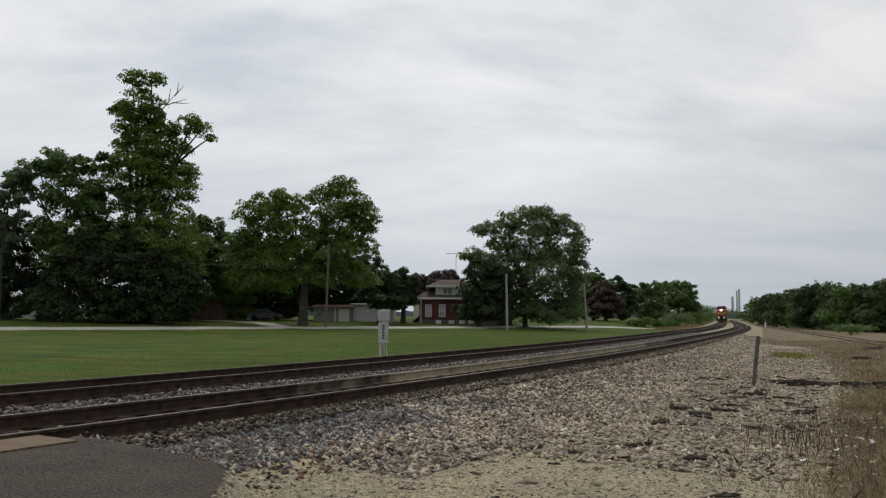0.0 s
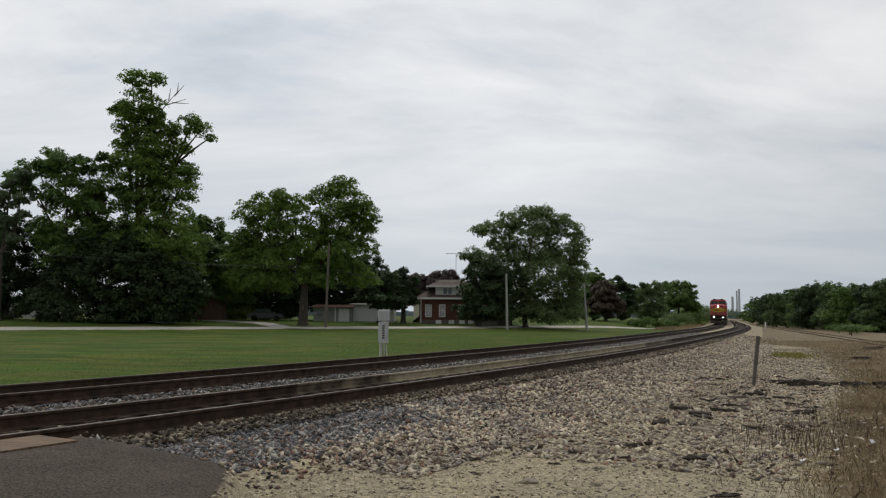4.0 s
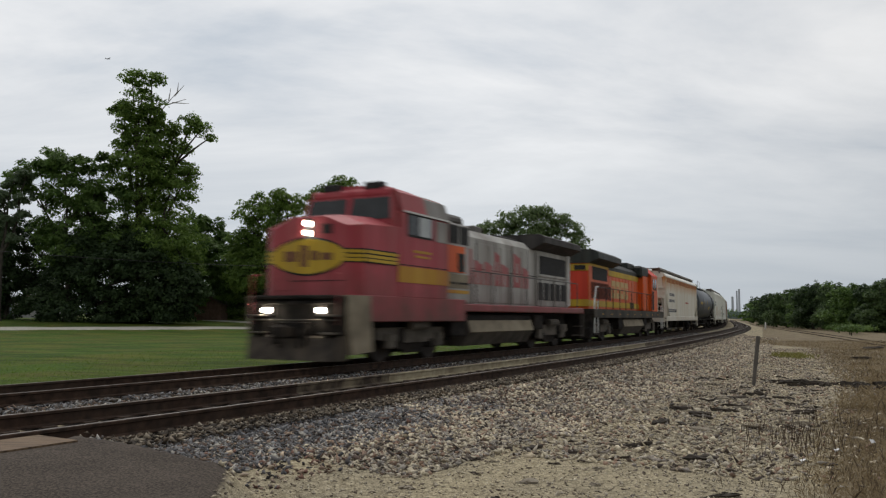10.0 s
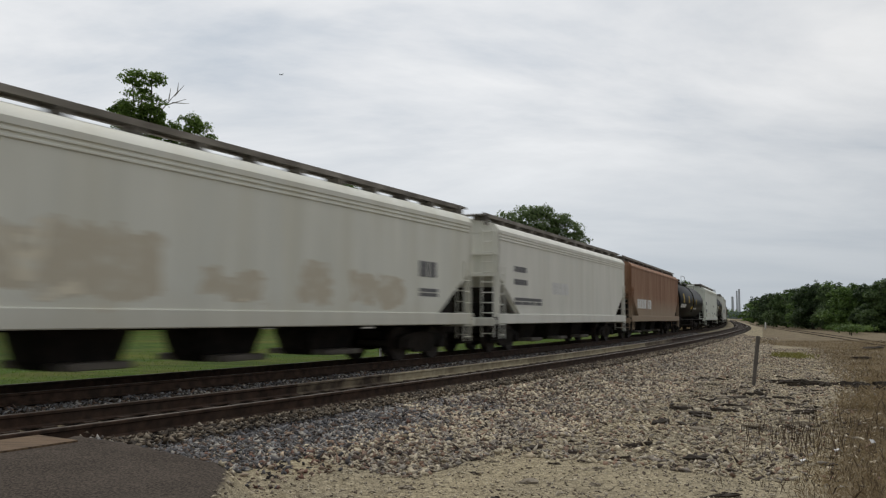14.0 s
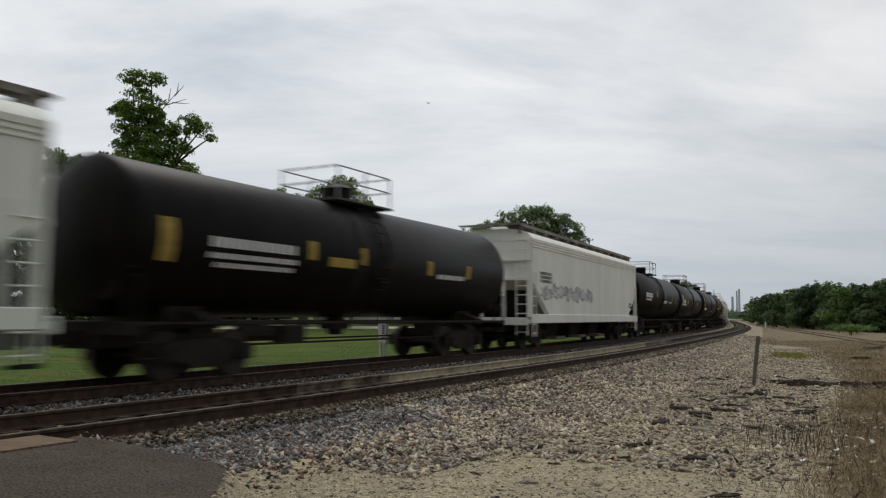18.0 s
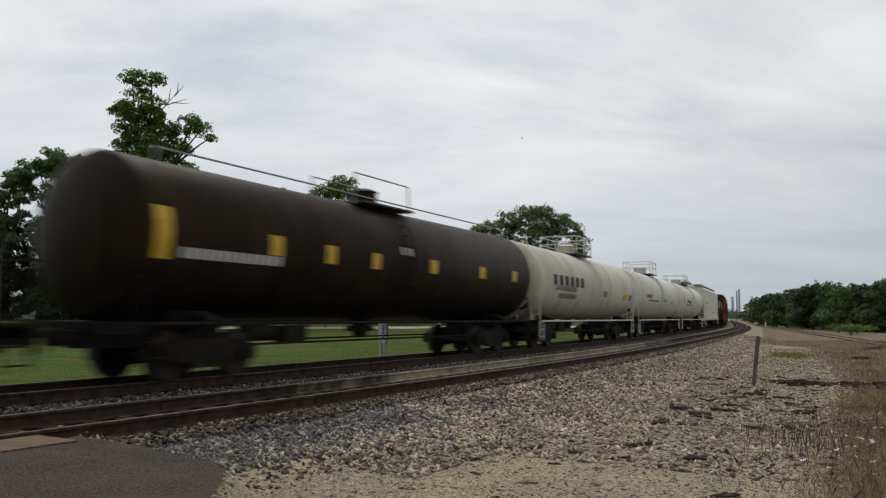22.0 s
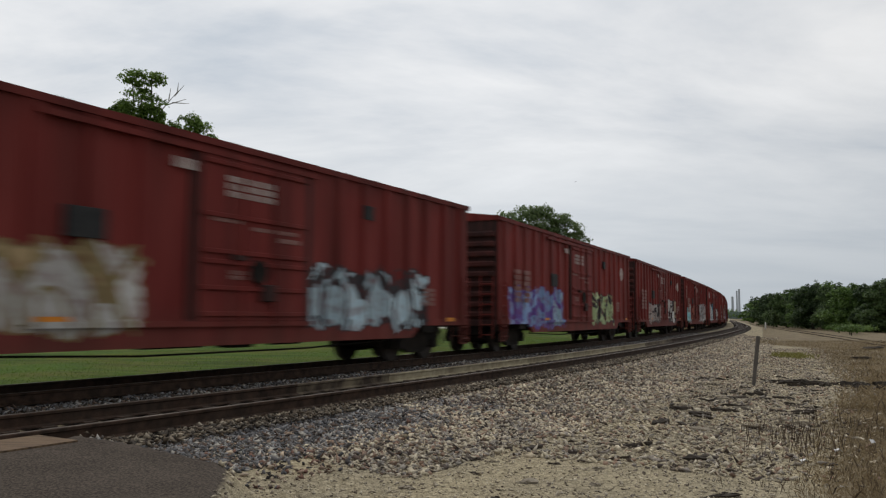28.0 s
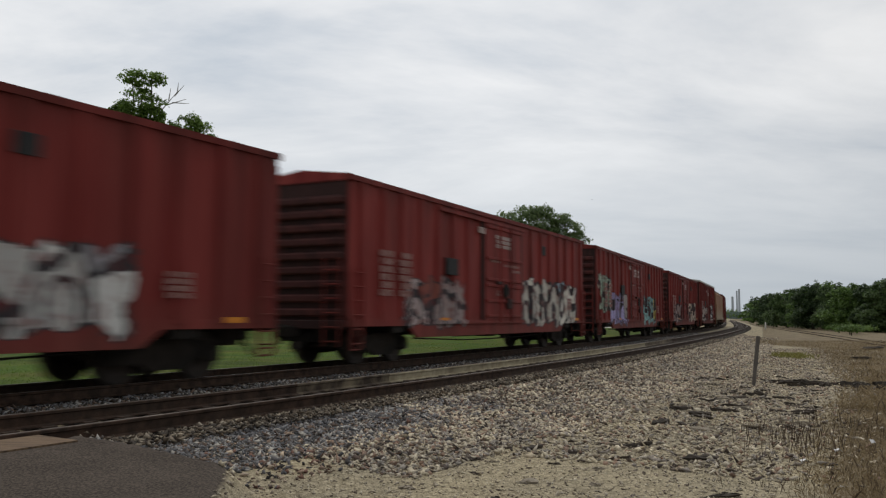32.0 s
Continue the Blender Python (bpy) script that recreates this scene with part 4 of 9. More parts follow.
        part("corner_step", Shape().tube([(sg * (e - 0.08), 1.5, 1.0), (sg * (e - 0.08), 1.5, 0.42), (sg * (e - 0.5), 1.5, 0.42), (sg * (e - 0.5), 1.5, 1.0)], 0.022), paint, car)
    base_gear(car, L, 2.35)
    if logo:
        x, z, r, mt = logo
        part("emblem", Shape().cyl((x, W + 0.0, z), (x, W + 0.1, z), r * 0.8, n=28), mt, car, "plain round painted emblem")
    for k_, (x0, x1, za, zb, rows, mt) in enumerate(white or []):
        bars("stencilling", car, W + (0.108 if abs((x0 + x1) / 2 - door_x) < door_w / 2 else 0.09), x0, x1, za, zb, rows, mt, "unreadable stencilled writing", seed * 7 + k_)
    return car

# ---- paints ----
white_letter = surface("white_stencil", (0.62, 0.62, 0.6), (0.78, 0.78, 0.76), 20, 0.8, bump=0)
grey_letter = surface("grey_stencil", (0.12, 0.12, 0.125), (0.22, 0.22, 0.225), 20, 0.8, bump=0)
black_letter = surface("black_stencil", (0.02, 0.02, 0.02), (0.05, 0.05, 0.05), 20, 0.8, bump=0)
red_letter = surface("red_stencil", (0.42, 0.1, 0.07), (0.5, 0.16, 0.12), 20, 0.8, bump=0)
yellow_mark = surface("yellow_reflector", (0.6, 0.38, 0.02), (0.75, 0.5, 0.04), 9, 0.5, bump=0)
dull_yellow = surface("yellow_dull_mark", (0.3, 0.2, 0.03), (0.42, 0.3, 0.06), 9, 0.7, bump=0)
orange_mark = surface("orange_plate", (0.62, 0.2, 0.01), (0.72, 0.27, 0.02), 9, 0.5, bump=0)
panel_mark = surface("grey_panel_repaint", (0.082, 0.09, 0.098), (0.112, 0.12, 0.13), 3, 0.5, bump=0)
DIRT = (2.2, 2.2, 0.22)


def car_paint(name, c1, c2, grime, amount=0.5, rough=0.62, scale=1.6, zones=(), L=19.0, low=None, spec=0.22, high=None):
    """Weathered paint with grime streaks running down; zones: spray-painted patches (front, rear, bottom, top, fill, outline, second)."""
    m = surface(name, c1, c2, scale, rough, 0.0, 0.08, 12, grime, 0.7, amount, DIRT, spec=spec)
    n, l = m.node_tree.nodes, m.node_tree.links
    b = n["Principled BSDF"]
    col = b.inputs["Base Color"].links[0].from_socket
    co = n.new("ShaderNodeTexCoord")
    sep = n.new("ShaderNodeSeparateXYZ")
    l.new(co.outputs["Object"], sep.inputs[0])

    def math_node(op, a_, b_):
        x = n.new("ShaderNodeMath")
        x.operation = op
        for i, q in enumerate((a_, b_)):
            if isinstance(q, (int, float)):
                x.inputs[i].default_value = q
            else:
                l.new(q, x.inputs[i])
        return x.outputs[0]

    def mix(fac, c, rgb):
        x = n.new("ShaderNodeMixRGB")
        l.new(fac, x.inputs[0])
        l.new(c, x.inputs[1])
        if isinstance(rgb, tuple):
            x.inputs[2].default_value = (*rgb, 1)
        else:
            l.new(rgb, x.inputs[2])
        return x.outputs[0]

    if low:
        # lower body goes over to a second colour, ragged at the top; mostly road dirt
        z, colour, reach, strength = low
        t = n.new("ShaderNodeTexNoise")
        t.inputs["Scale"].default_value = 1.3
        t.inputs["Detail"].default_value = 6
        l.new(co.outputs["Object"], t.inputs["Vector"])
        f = math_node("MULTIPLY_ADD", t.outputs[0], reach)
        f.node.inputs[2].default_value = z
        r = n.new("ShaderNodeMapRange")
        r.inputs[1].default_value, r.inputs[2].default_value, r.inputs[3].default_value, r.inputs[4].default_value = -0.3, reach * 0.6, 0.0, strength
        l.new(math_node("SUBTRACT", f, sep.outputs[2]), r.inputs[0])
        col = mix(r.outputs[0], col, colour)
    if high:
        # rust bleeding down from the roof edge in streaks
        z, colour, reach, strength = high
        sc = n.new("ShaderNodeMapping")
        sc.inputs["Scale"].default_value = (1.6, 1.6, 0.25)
        l.new(co.outputs["Object"], sc.inputs[0])
        t = n.new("ShaderNodeTexNoise")
        t.inputs["Scale"].default_value, t.inputs["Detail"].default_value = 1.2, 7
        l.new(sc.outputs[0], t.inputs["Vector"])
        f = math_node("SUBTRACT", math_node("ADD", sep.outputs[2], math_node("MULTIPLY", t.outputs[0], reach)), z + reach * 0.5)
        r = n.new("ShaderNodeMapRange")
        r.inputs[1].default_value, r.inputs[2].default_value, r.inputs[3].default_value, r.inputs[4].default_value = -0.25, 0.55, 0.0, strength
        l.new(f, r.inputs[0])
        side = math_node("GREATER_THAN", math_node("ABSOLUTE", sep.outputs[1], 0), 1.3)
        col = mix(math_node("MULTIPLY", r.outputs[0], side), col, colour)
    for k, (fa, fb, z0, z1, fill, line, second) in enumerate(zones):
        xa, xb = L / 2 - fb, L / 2 - fa
        wob = n.new("ShaderNodeTexNoise")
        wob.inputs["Scale"].default_value = 2.2
        wob.inputs["Detail"].default_value = 2.0
        off = n.new("ShaderNodeMapping")
        off.inputs["Location"].default_value = (k * 7.3 + fa * 1.7, 0, 0)
        l.new(co.outputs["Object"], off.inputs[0])
        l.new(off.outputs[0], wob.inputs["Vector"])
        wv = math_node("MULTIPLY", math_node("SUBTRACT", wob.outputs[0], 0.5), 0.9)
        xw, zw = math_node("ADD", sep.outputs[0], wv), math_node("ADD", sep.outputs[2], wv)
        ins = math_node("MULTIPLY", math_node("MULTIPLY", math_node("GREATER_THAN", xw, xa), math_node("LESS_THAN", xw, xb)), math_node("MULTIPLY", math_node("GREATER_THAN", zw, z0), math_node("LESS_THAN", zw, z1)))
        ins = math_node("MULTIPLY", ins, math_node("GREATER_THAN", sep.outputs[1], 0.5))
        # bold letter-like cells: tall shapes with dark outlines, two colours, a lighter upper half
        hgt = z1 - z0
        cell = n.new("ShaderNodeCombineXYZ")
        l.new(math_node("MULTIPLY", math_node("ADD", sep.outputs[0], math_node("MULTIPLY", wv, 0.35)), 1.45 / hgt), cell.inputs[0])
        l.new(math_node("MULTIPLY", math_node("ADD", sep.outputs[2], math_node("MULTIPLY", wv, 0.8)), 0.8 / hgt), cell.inputs[1])
        cell.inputs[2].default_value = k * 3.7 + fa
        vo, ve = n.new("ShaderNodeTexVoronoi"), n.new("ShaderNodeTexVoronoi")
        ve.feature = "DISTANCE_TO_EDGE"
        for q in (vo, ve):
            q.inputs["Scale"].default_value = 1.0
            q.inputs["Randomness"].default_value = 0.85
            l.new(cell.outputs[0], q.inputs["Vector"])
        pick = n.new("ShaderNodeSeparateColor")
        l.new(vo.outputs["Color"], pick.inputs[0])
        two = n.new("ShaderNodeValToRGB")
        two.color_ramp.interpolation = "CONSTANT"
        two.color_ramp.elements[0].color = (*fill, 1)
        two.color_ramp.elements[1].position, two.color_ramp.elements[1].color = 0.55, (*tuple(min(0.8, c * 1.3 + 0.03) for c in fill), 1)
        e = two.color_ramp.elements.new(0.78)
        e.color = (*second, 1)
        l.new(pick.outputs[0], two.inputs[0])
        # strokes: outline along each cell, a bar across it, a rim round the whole piece
        bar = math_node("ABSOLUTE", math_node("SUBTRACT", vo.outputs["Distance"], 0.36), 0)
        stroke = math_node("MAXIMUM", math_node("LESS_THAN", ve.outputs["Distance"], 0.055), math_node("LESS_THAN", bar, 0.035))
        rim = math_node("MINIMUM", math_node("MINIMUM", math_node("SUBTRACT", xw, xa), math_node("SUBTRACT", xb, xw)), math_node("MINIMUM", math_node("SUBTRACT", zw, z0), math_node("SUBTRACT", z1, zw)))
        stroke = math_node("MAXIMUM", stroke, math_node("LESS_THAN", rim, 0.05))
        art = mix(stroke, two.outputs[0], line)
        # thin where the spray is worn
        worn = n.new("ShaderNodeTexNoise")
        worn.inputs["Scale"].default_value, worn.inputs["Detail"].default_value = 4, 6
        l.new(co.outputs["Object"], worn.inputs["Vector"])
        wr = n.new("ShaderNodeMapRange")
        wr.inputs[1].default_value, wr.inputs[2].default_value, wr.inputs[3].default_value, wr.inputs[4].default_value = 0.34, 0.5, 0.45, 0.97
        l.new(worn.outputs[0], wr.inputs[0])
        col = mix(math_node("MULTIPLY", ins, wr.outputs[0]), col, art)
    l.new(col, b.inputs["Base Color"])
    return m


# ---- locomotives ----
loco_red = car_paint("faded_red_paint", (0.37, 0.05, 0.065), (0.46, 0.095, 0.11), (0.26, 0.08, 0.075), 0.6, 0.5, low=(1.15, (0.10, 0.062, 0.048), 1.9, 0.85), high=(3.3, (0.30, 0.075, 0.07), 1.8, 0.5))
loco_silver = car_paint("dirty_silver_paint", (0.34, 0.335, 0.31), (0.50, 0.49, 0.46), (0.17, 0.14, 0.115), 0.7, 0.6, low=(1.25, (0.13, 0.10, 0.08), 1.5, 0.75), high=(3.5, (0.14, 0.13, 0.12), 1.2, 0.6))
loco_yellow = car_paint("faded_yellow_paint", (0.50, 0.32, 0.025), (0.60, 0.41, 0.05), (0.3, 0.2, 0.08), 0.5)
loco_orange = car_paint("orange_loco_paint", (0.62, 0.09, 0.015), (0.72, 0.13, 0.02), (0.36, 0.08, 0.03), 0.5, 0.45)
loco_deepred = car_paint("red_patch_paint", (0.60, 0.055, 0.03), (0.68, 0.08, 0.045), (0.35, 0.05, 0.03), 0.4)
loco_dark = car_paint("dark_green_roof_paint", (0.018, 0.022, 0.02), (0.045, 0.05, 0.045), (0.07, 0.06, 0.05), 0.5, 0.6)
sooty = car_paint("sooty_grey_paint", (0.09, 0.085, 0.08), (0.16, 0.15, 0.14), (0.05, 0.045, 0.04), 0.6, 0.7)
sooty_dark = car_paint("sooty_black_roof_paint", (0.03, 0.028, 0.027), (0.065, 0.06, 0.056), (0.10, 0.09, 0.08), 0.4, 0.75)
tankgrey = car_paint("dusty_fuel_tank", (0.055, 0.047, 0.04), (0.12, 0.105, 0.088), (0.03, 0.026, 0.022), 0.6, 0.8)
cab_glass = surface("dark_cab_glass", (0.012, 0.015, 0.016), (0.03, 0.035, 0.036), 2, 0.08, 0.0, 0, spec=0.4)
white_rail = surface("white_handrail", (0.6, 0.6, 0.57), (0.72, 0.72, 0.7), 8, 0.6, bump=0)
cream_letter = surface("cream_letter_paint", (0.50, 0.34, 0.13), (0.60, 0.44, 0.20), 3, 0.6)
loco_gold = car_paint("worn_gold_paint", (0.46, 0.24, 0.03), (0.54, 0.31, 0.05), (0.34, 0.10, 0.06), 0.6)
pink_letter = surface("faded_pink_letter", (0.36, 0.085, 0.09), (0.42, 0.17, 0.165), 3, 0.7)
dust_panel = surface("tan_dusty_steel", (0.22, 0.185, 0.13), (0.33, 0.285, 0.205), 2.5, 0.9, stain=(0.10, 0.08, 0.06), stain_scale=1.5)
cab_pane_pale = surface("pale_cab_glass", (0.34, 0.37, 0.37), (0.45, 0.47, 0.47), 2, 0.15, bump=0)
lamp_on = glow("lit_headlamp", (1.0, 0.88, 0.70), 110.0)
dark_motif = surface("faded_dark_motif", (0.14, 0.06, 0.03), (0.22, 0.1, 0.05), 6, 0.7)
sill_dirty = surface("grimy_dark_sill", (0.018, 0.019, 0.017), (0.075, 0.066, 0.05), 1.6, 0.85, stain=(0.12, 0.095, 0.06), stain_scale=0.9, stretch=(1, 1, 0.4))
maroon = surface("dark_red_louvre", (0.07, 0.018, 0.012), (0.13, 0.035, 0.02), 6, 0.8)
white_trim_loco = surface("pale_grey_corner_paint", (0.40, 0.40, 0.38), (0.56, 0.55, 0.52), 4, 0.7)
black_paint = surface("black_vent", (0.012, 0.012, 0.012), (0.03, 0.03, 0.03), 8, 0.8)


plough_mat = surface("rusty_dark_plough", (0.022, 0.018, 0.015), (0.085, 0.068, 0.052), 2.2, 0.85)


dust_frame = surface("dusty_truck_steel", (0.06, 0.052, 0.042), (0.17, 0.148, 0.12), 3, 0.9, stain=(0.03, 0.026, 0.022), stain_scale=1.6)


def loco_gear(car, e, inset=3.3, dx=0.0):
    for sg in (1, -1):
        t_ = inset if sg > 0 else 3.3
        truck(car, sg * (e - t_), (-1.37, 1.37), 0.52, "power_truck")
        coupler(car, sg * (e + 0.05), sg)
    # power-truck frames are longer than a freight car's
    for sg in (1, -1):
        for sd in (1, -1):
            y = sd * 1.12
            part("truck_frame", Shape().prism([(sg * (e - (inset if sg > 0 else 3.3)) - 2.1, 0.62), (sg * (e - (inset if sg > 0 else 3.3)) - 2.1, 0.92), (sg * (e - (inset if sg > 0 else 3.3)) + 2.1, 0.92), (sg * (e - (inset if sg > 0 else 3.3)) + 2.1, 0.62), (sg * (e - (inset if sg > 0 else 3.3)) + 0.6, 0.5), (sg * (e - (inset if sg > 0 else 3.3)) - 0.6, 0.5)], "y", min(y, y - sd * 0.14), max(y, y - sd * 0.14)), dust_frame, car)
    for sg in (1, -1):
        for sd in (1, -1):
            for k in (-1.37, 1.37):
                x = sg * (e - (inset if sg > 0 else 3.3)) + k
                y = sd * 1.2
                part("journal_box", Shape().box(x - 0.24, x + 0.24, min(y, y - sd * 0.2), max(y, y - sd * 0.2), 0.36, 0.78, 0.04), dust_frame, car)
                part("spring", Shape().cyl((x - sg * 0.55, y - sd * 0.1, 0.5), (x - sg * 0.55, y - sd * 0.1, 0.9), 0.12, n=10), under, car)
            part("brake_cylinder", Shape().cyl((sg * (e - (inset if sg > 0 else 3.3)) - 0.5, sd * 1.2, 1.0), (sg * (e - (inset if sg > 0 else 3.3)) + 0.5, sd * 1.2, 1.0), 0.14, n=10), dust_frame, car)
        x = sg * (e - (inset if sg > 0 else 3.3))
        part("motor_case", Shape().box(x - 2.2, x + 2.2, -0.62, 0.62, 0.22, 1.1, 0.05), under, car)
    part("under_frame_gear", Shape().box(-e + 0.8, e - 0.8, -0.9, 0.9, 0.85, 1.38, 0.03), under, car)
    part("fuel_tank", Shape().prism([(-1.35, 1.1), (-1.45, 0.75), (-1.15, 0.3), (1.15, 0.3), (1.45, 0.75), (1.35, 1.1)], "x", dx - 2.9, dx + 2.7), tankgrey, car)
    for sd in (1, -1):
        part("tank_side_plate", Shape().prism([(sd * 1.36, 1.12), (sd * 1.47, 0.74), (sd * 1.44, 0.72), (sd * 1.32, 1.1)], "x", dx - 2.85, dx + 2.65), dust_panel, car, "tan dust on the tank side")
    part("equipment_box", Shape().box(dx + 2.9, dx + 3.9, 0.9, 1.42, 0.62, 1.3, 0.04), under, car)
    part("equipment_box", Shape().box(dx - 4.0, dx - 3.1, 0.9, 1.42, 0.75, 1.3, 0.04), under, car)
    part("air_reservoir", Shape().cyl((-3.1, 1.2, 1.15), (2.6, 1.2, 1.15), 0.17, n=12), under, car, smooth=True)


def handrails(car, x0, x1, y, zf, material):
    sh = Shape()
    k = max(2, int((x1 - x0) / 1.5))
    for i in range(k + 1):
        x = x0 + (x1 - x0) * i / k
        sh.cyl((x, y, zf), (x, y, zf + 1.05), 0.02, n=6)
    sh.tube([(x0, y, zf + 1.05), (x1, y, zf + 1.05)], 0.022)
    part("handrail", sh, material, car)


def vents(name, car, xs, y, z0, z1, w, material=None):
    for x in xs:
        part(name, Shape().box(x - w / 2, x + w / 2, y - 0.02, y + 0.02, z0, z1), material or black_paint, car)


def lead_locomotive(front, rear):
    L = rear - front
    e = L / 2
    car = rolling("locomotive", front, rear, "weathered red and silver wide-cab diesel locomotive, headlights lit", "locomotive")
    X = lambda f: e - 0.85 - f  # distance behind the cab front
    zf = 1.62
    part("walkway_deck", Shape().box(-e, e - 0.5, -1.52, 1.52, 1.38, zf, 0.03), loco_red, car)
    part("deep_sill", Shape().box(X(5.6), e - 0.5, -1.53, 1.53, 1.08, 1.74, 0.02), loco_red, car)
    part("frame_sill", Shape().box(-e + 0.4, e - 0.4, -0.6, 0.6, 0.95, 1.34), under, car)
    n = e - 0.33
    # nose: a wide flat face, its top sloping back to the windscreen
    part("nose", Shape().ring([
        [(n - 0.15, -1.15, 1.72), (n - 0.15, 1.15, 1.72), (n - 0.15, 1.15, 3.44), (n - 0.15, 0.5, 3.70), (n - 0.15, -0.5, 3.70), (n - 0.15, -1.15, 3.44)],
        [(n - 0.45, -1.5, 1.70), (n - 0.45, 1.5, 1.70), (n - 0.45, 1.5, 3.48), (n - 0.45, 0.7, 3.76), (n - 0.45, -0.7, 3.76), (n - 0.45, -1.5, 3.48)],
        [(X(1.9), -1.52, 1.70), (X(1.9), 1.52, 1.70), (X(1.9), 1.52, 3.58), (X(1.9), 0.8, 3.88), (X(1.9), -0.8, 3.88), (X(1.9), -1.52, 3.58)]]), loco_red, car)
    # cab: upright front, flat roof
    cab = part("cab", Shape().ring([
        [(X(1.35), -1.5, 3.3), (X(1.35), 1.5, 3.3), (X(1.35), 1.47, 3.76), (X(1.35), -1.47, 3.76)],
        [(X(1.5), -1.5, 3.3), (X(1.5), 1.5, 3.3), (X(1.5), 1.38, 4.45), (X(1.5), -1.38, 4.45)],
        [(X(1.78), -1.5, 3.2), (X(1.78), 1.5, 3.2), (X(1.78), 1.22, 4.60), (X(1.78), -1.22, 4.60)],
        [(X(4.4), -1.5, 1.72), (X(4.4), 1.5, 1.72), (X(4.4), 1.22, 4.60), (X(4.4), -1.22, 4.60)]]), loco_red, car)
    part("cab_side", Shape().box(X(4.4), X(1.6), -1.53, 1.53, 1.7, 4.0, 0.04), loco_red, car)
    part("cab_roof", Shape().prism([(-1.52, 4.0), (-1.36, 4.55), (-0.8, 4.79), (0.8, 4.79), (1.36, 4.55), (1.52, 4.0)], "x", X(3.1), X(1.70)), loco_red, car)
    part("cab_roof_rear", Shape().prism([(-1.51, 4.0), (-1.34, 4.53), (-0.8, 4.76), (0.8, 4.76), (1.34, 4.53), (1.51, 4.0)], "x", X(4.5), X(3.1)), loco_silver, car, "dirty silver rear half of the cab roof")
    part("roof_drip_rail", Shape().box(X(4.5), X(1.8), 1.49, 1.56, 4.0, 4.05), white_rail, car, "pale rain gutter over the cab windows")
    part("horn", Shape().cyl((X(3.4), 0.3, 4.72), (X(2.9), 0.3, 4.74), 0.05, 0.11, 10).cyl((X(3.3), 0.3, 4.6), (X(3.3), 0.3, 4.72), 0.03, n=6), under, car)
    part("brow", Shape().box(X(1.80), X(1.48), -1.32, 1.32, 4.43, 4.66, 0.06), loco_red, car)
    for y, w_ in ((-1.42, 0.05), (0.0, 0.06), (1.42, 0.05)):
        part("windscreen_pillar", Shape().ring([[(X(1.32), y - w_, 3.76), (X(1.32), y + w_, 3.76), (X(1.46), y * 0.93 + w_, 4.46), (X(1.46), y * 0.93 - w_, 4.46)], [(X(1.42), y - w_, 3.76), (X(1.42), y + w_, 3.76), (X(1.54), y * 0.93 + w_, 4.46), (X(1.54), y * 0.93 - w_, 4.46)]]), loco_red, car)
    for y in (-0.7, 0.7):
        part("windscreen", Shape().ring([[(X(1.335), y - 0.64, 3.80), (X(1.335), y + 0.64, 3.80), (X(1.465), y + 0.60, 4.40), (X(1.465), y - 0.60, 4.40)], [(X(1.40), y - 0.64, 3.80), (X(1.40), y + 0.64, 3.80), (X(1.53), y + 0.60, 4.39), (X(1.53), y - 0.60, 4.39)]]), cab_glass, car, "dark windscreen pane")
        part("number_board", Shape().box(X(1.75), X(1.50), y - 0.28, y + 0.28, 4.64, 4.84, 0.02), black_paint, car, "dark panel over the windscreen")
    for sd in (1, -1):
        ya, yb = sorted((sd * 1.5, sd * 1.545))
        part("side_window", Shape().box(X(2.5), X(2.0), ya, yb, 3.42, 3.95), cab_glass, car)
        part("window_frame", Shape().box(X(3.38), X(1.95), ya, yb - 0.008 if sd > 0 else yb, 3.36, 4.0), black_paint, car, "black rubber window surround")
        part("side_window", Shape().box(X(3.3), X(2.6), ya, yb, 3.42, 3.95), cab_pane_pale, car, "cab side window with a pale pane")
        part("vent_panel", Shape().box(X(4.3), X(3.6), ya, yb, 3.35, 3.95), loco_silver, car, "dirty silver vent panel")
    # yellow band and cigar-shaped plate round the nose
    oval = [(math.cos(t) * 1.14 * (0.55 + 0.45 * abs(math.cos(t)) ** 0.5), math.sin(t) * 0.44) for t in [2 * math.pi * i / 36 for i in range(36)]]
    part("plate_outline", Shape().prism([(a_ * 1.03, 2.70 + b_ * 1.12) for a_, b_ in oval], "x", n - 0.17, n - 0.14), black_paint, car, "dark outline of the plate")
    part("nose_plate", Shape().prism([(a_, 2.70 + b_) for a_, b_ in oval], "x", n - 0.16, n - 0.125), loco_yellow, car, "cigar-shaped yellow plate across the nose")
    for y0_, y1_, z0_, z1_ in ((-0.72, -0.3, 2.58, 2.84), (-0.22, 0.02, 2.44, 2.98), (0.1, 0.34, 2.60, 2.84), (0.42, 0.76, 2.60, 2.78)):
        part("plate_motif", Shape().box(n - 0.127, n - 0.118, y0_, y1_, z0_, z1_), dark_motif, car, "plain dark block on the plate")
    for sd in (1, -1):
        for z0_, c_ in ((2.53, 0), (2.56, 1), (2.66, 1), (2.77, 1)):
            d_ = 0.004 if c_ == 0 else 0.012
            z1_ = z0_ + (0.35 if c_ == 0 else 0.075)
            pts = [(n - 0.145 + d_, sd * 0.95), (n - 0.145 + d_, sd * (1.15 + d_ * 0.5)), (n - 0.43, sd * (1.495 + d_)), (n - 0.46, sd * 1.46), (n - 0.2, sd * 1.12), (n - 0.2, sd * 0.95)]
            part("corner_stripe", Shape().prism(pts, "z", z0_, z1_), loco_yellow if c_ else black_paint, car, "yellow stripe" if c_ else "dark stripe ground")
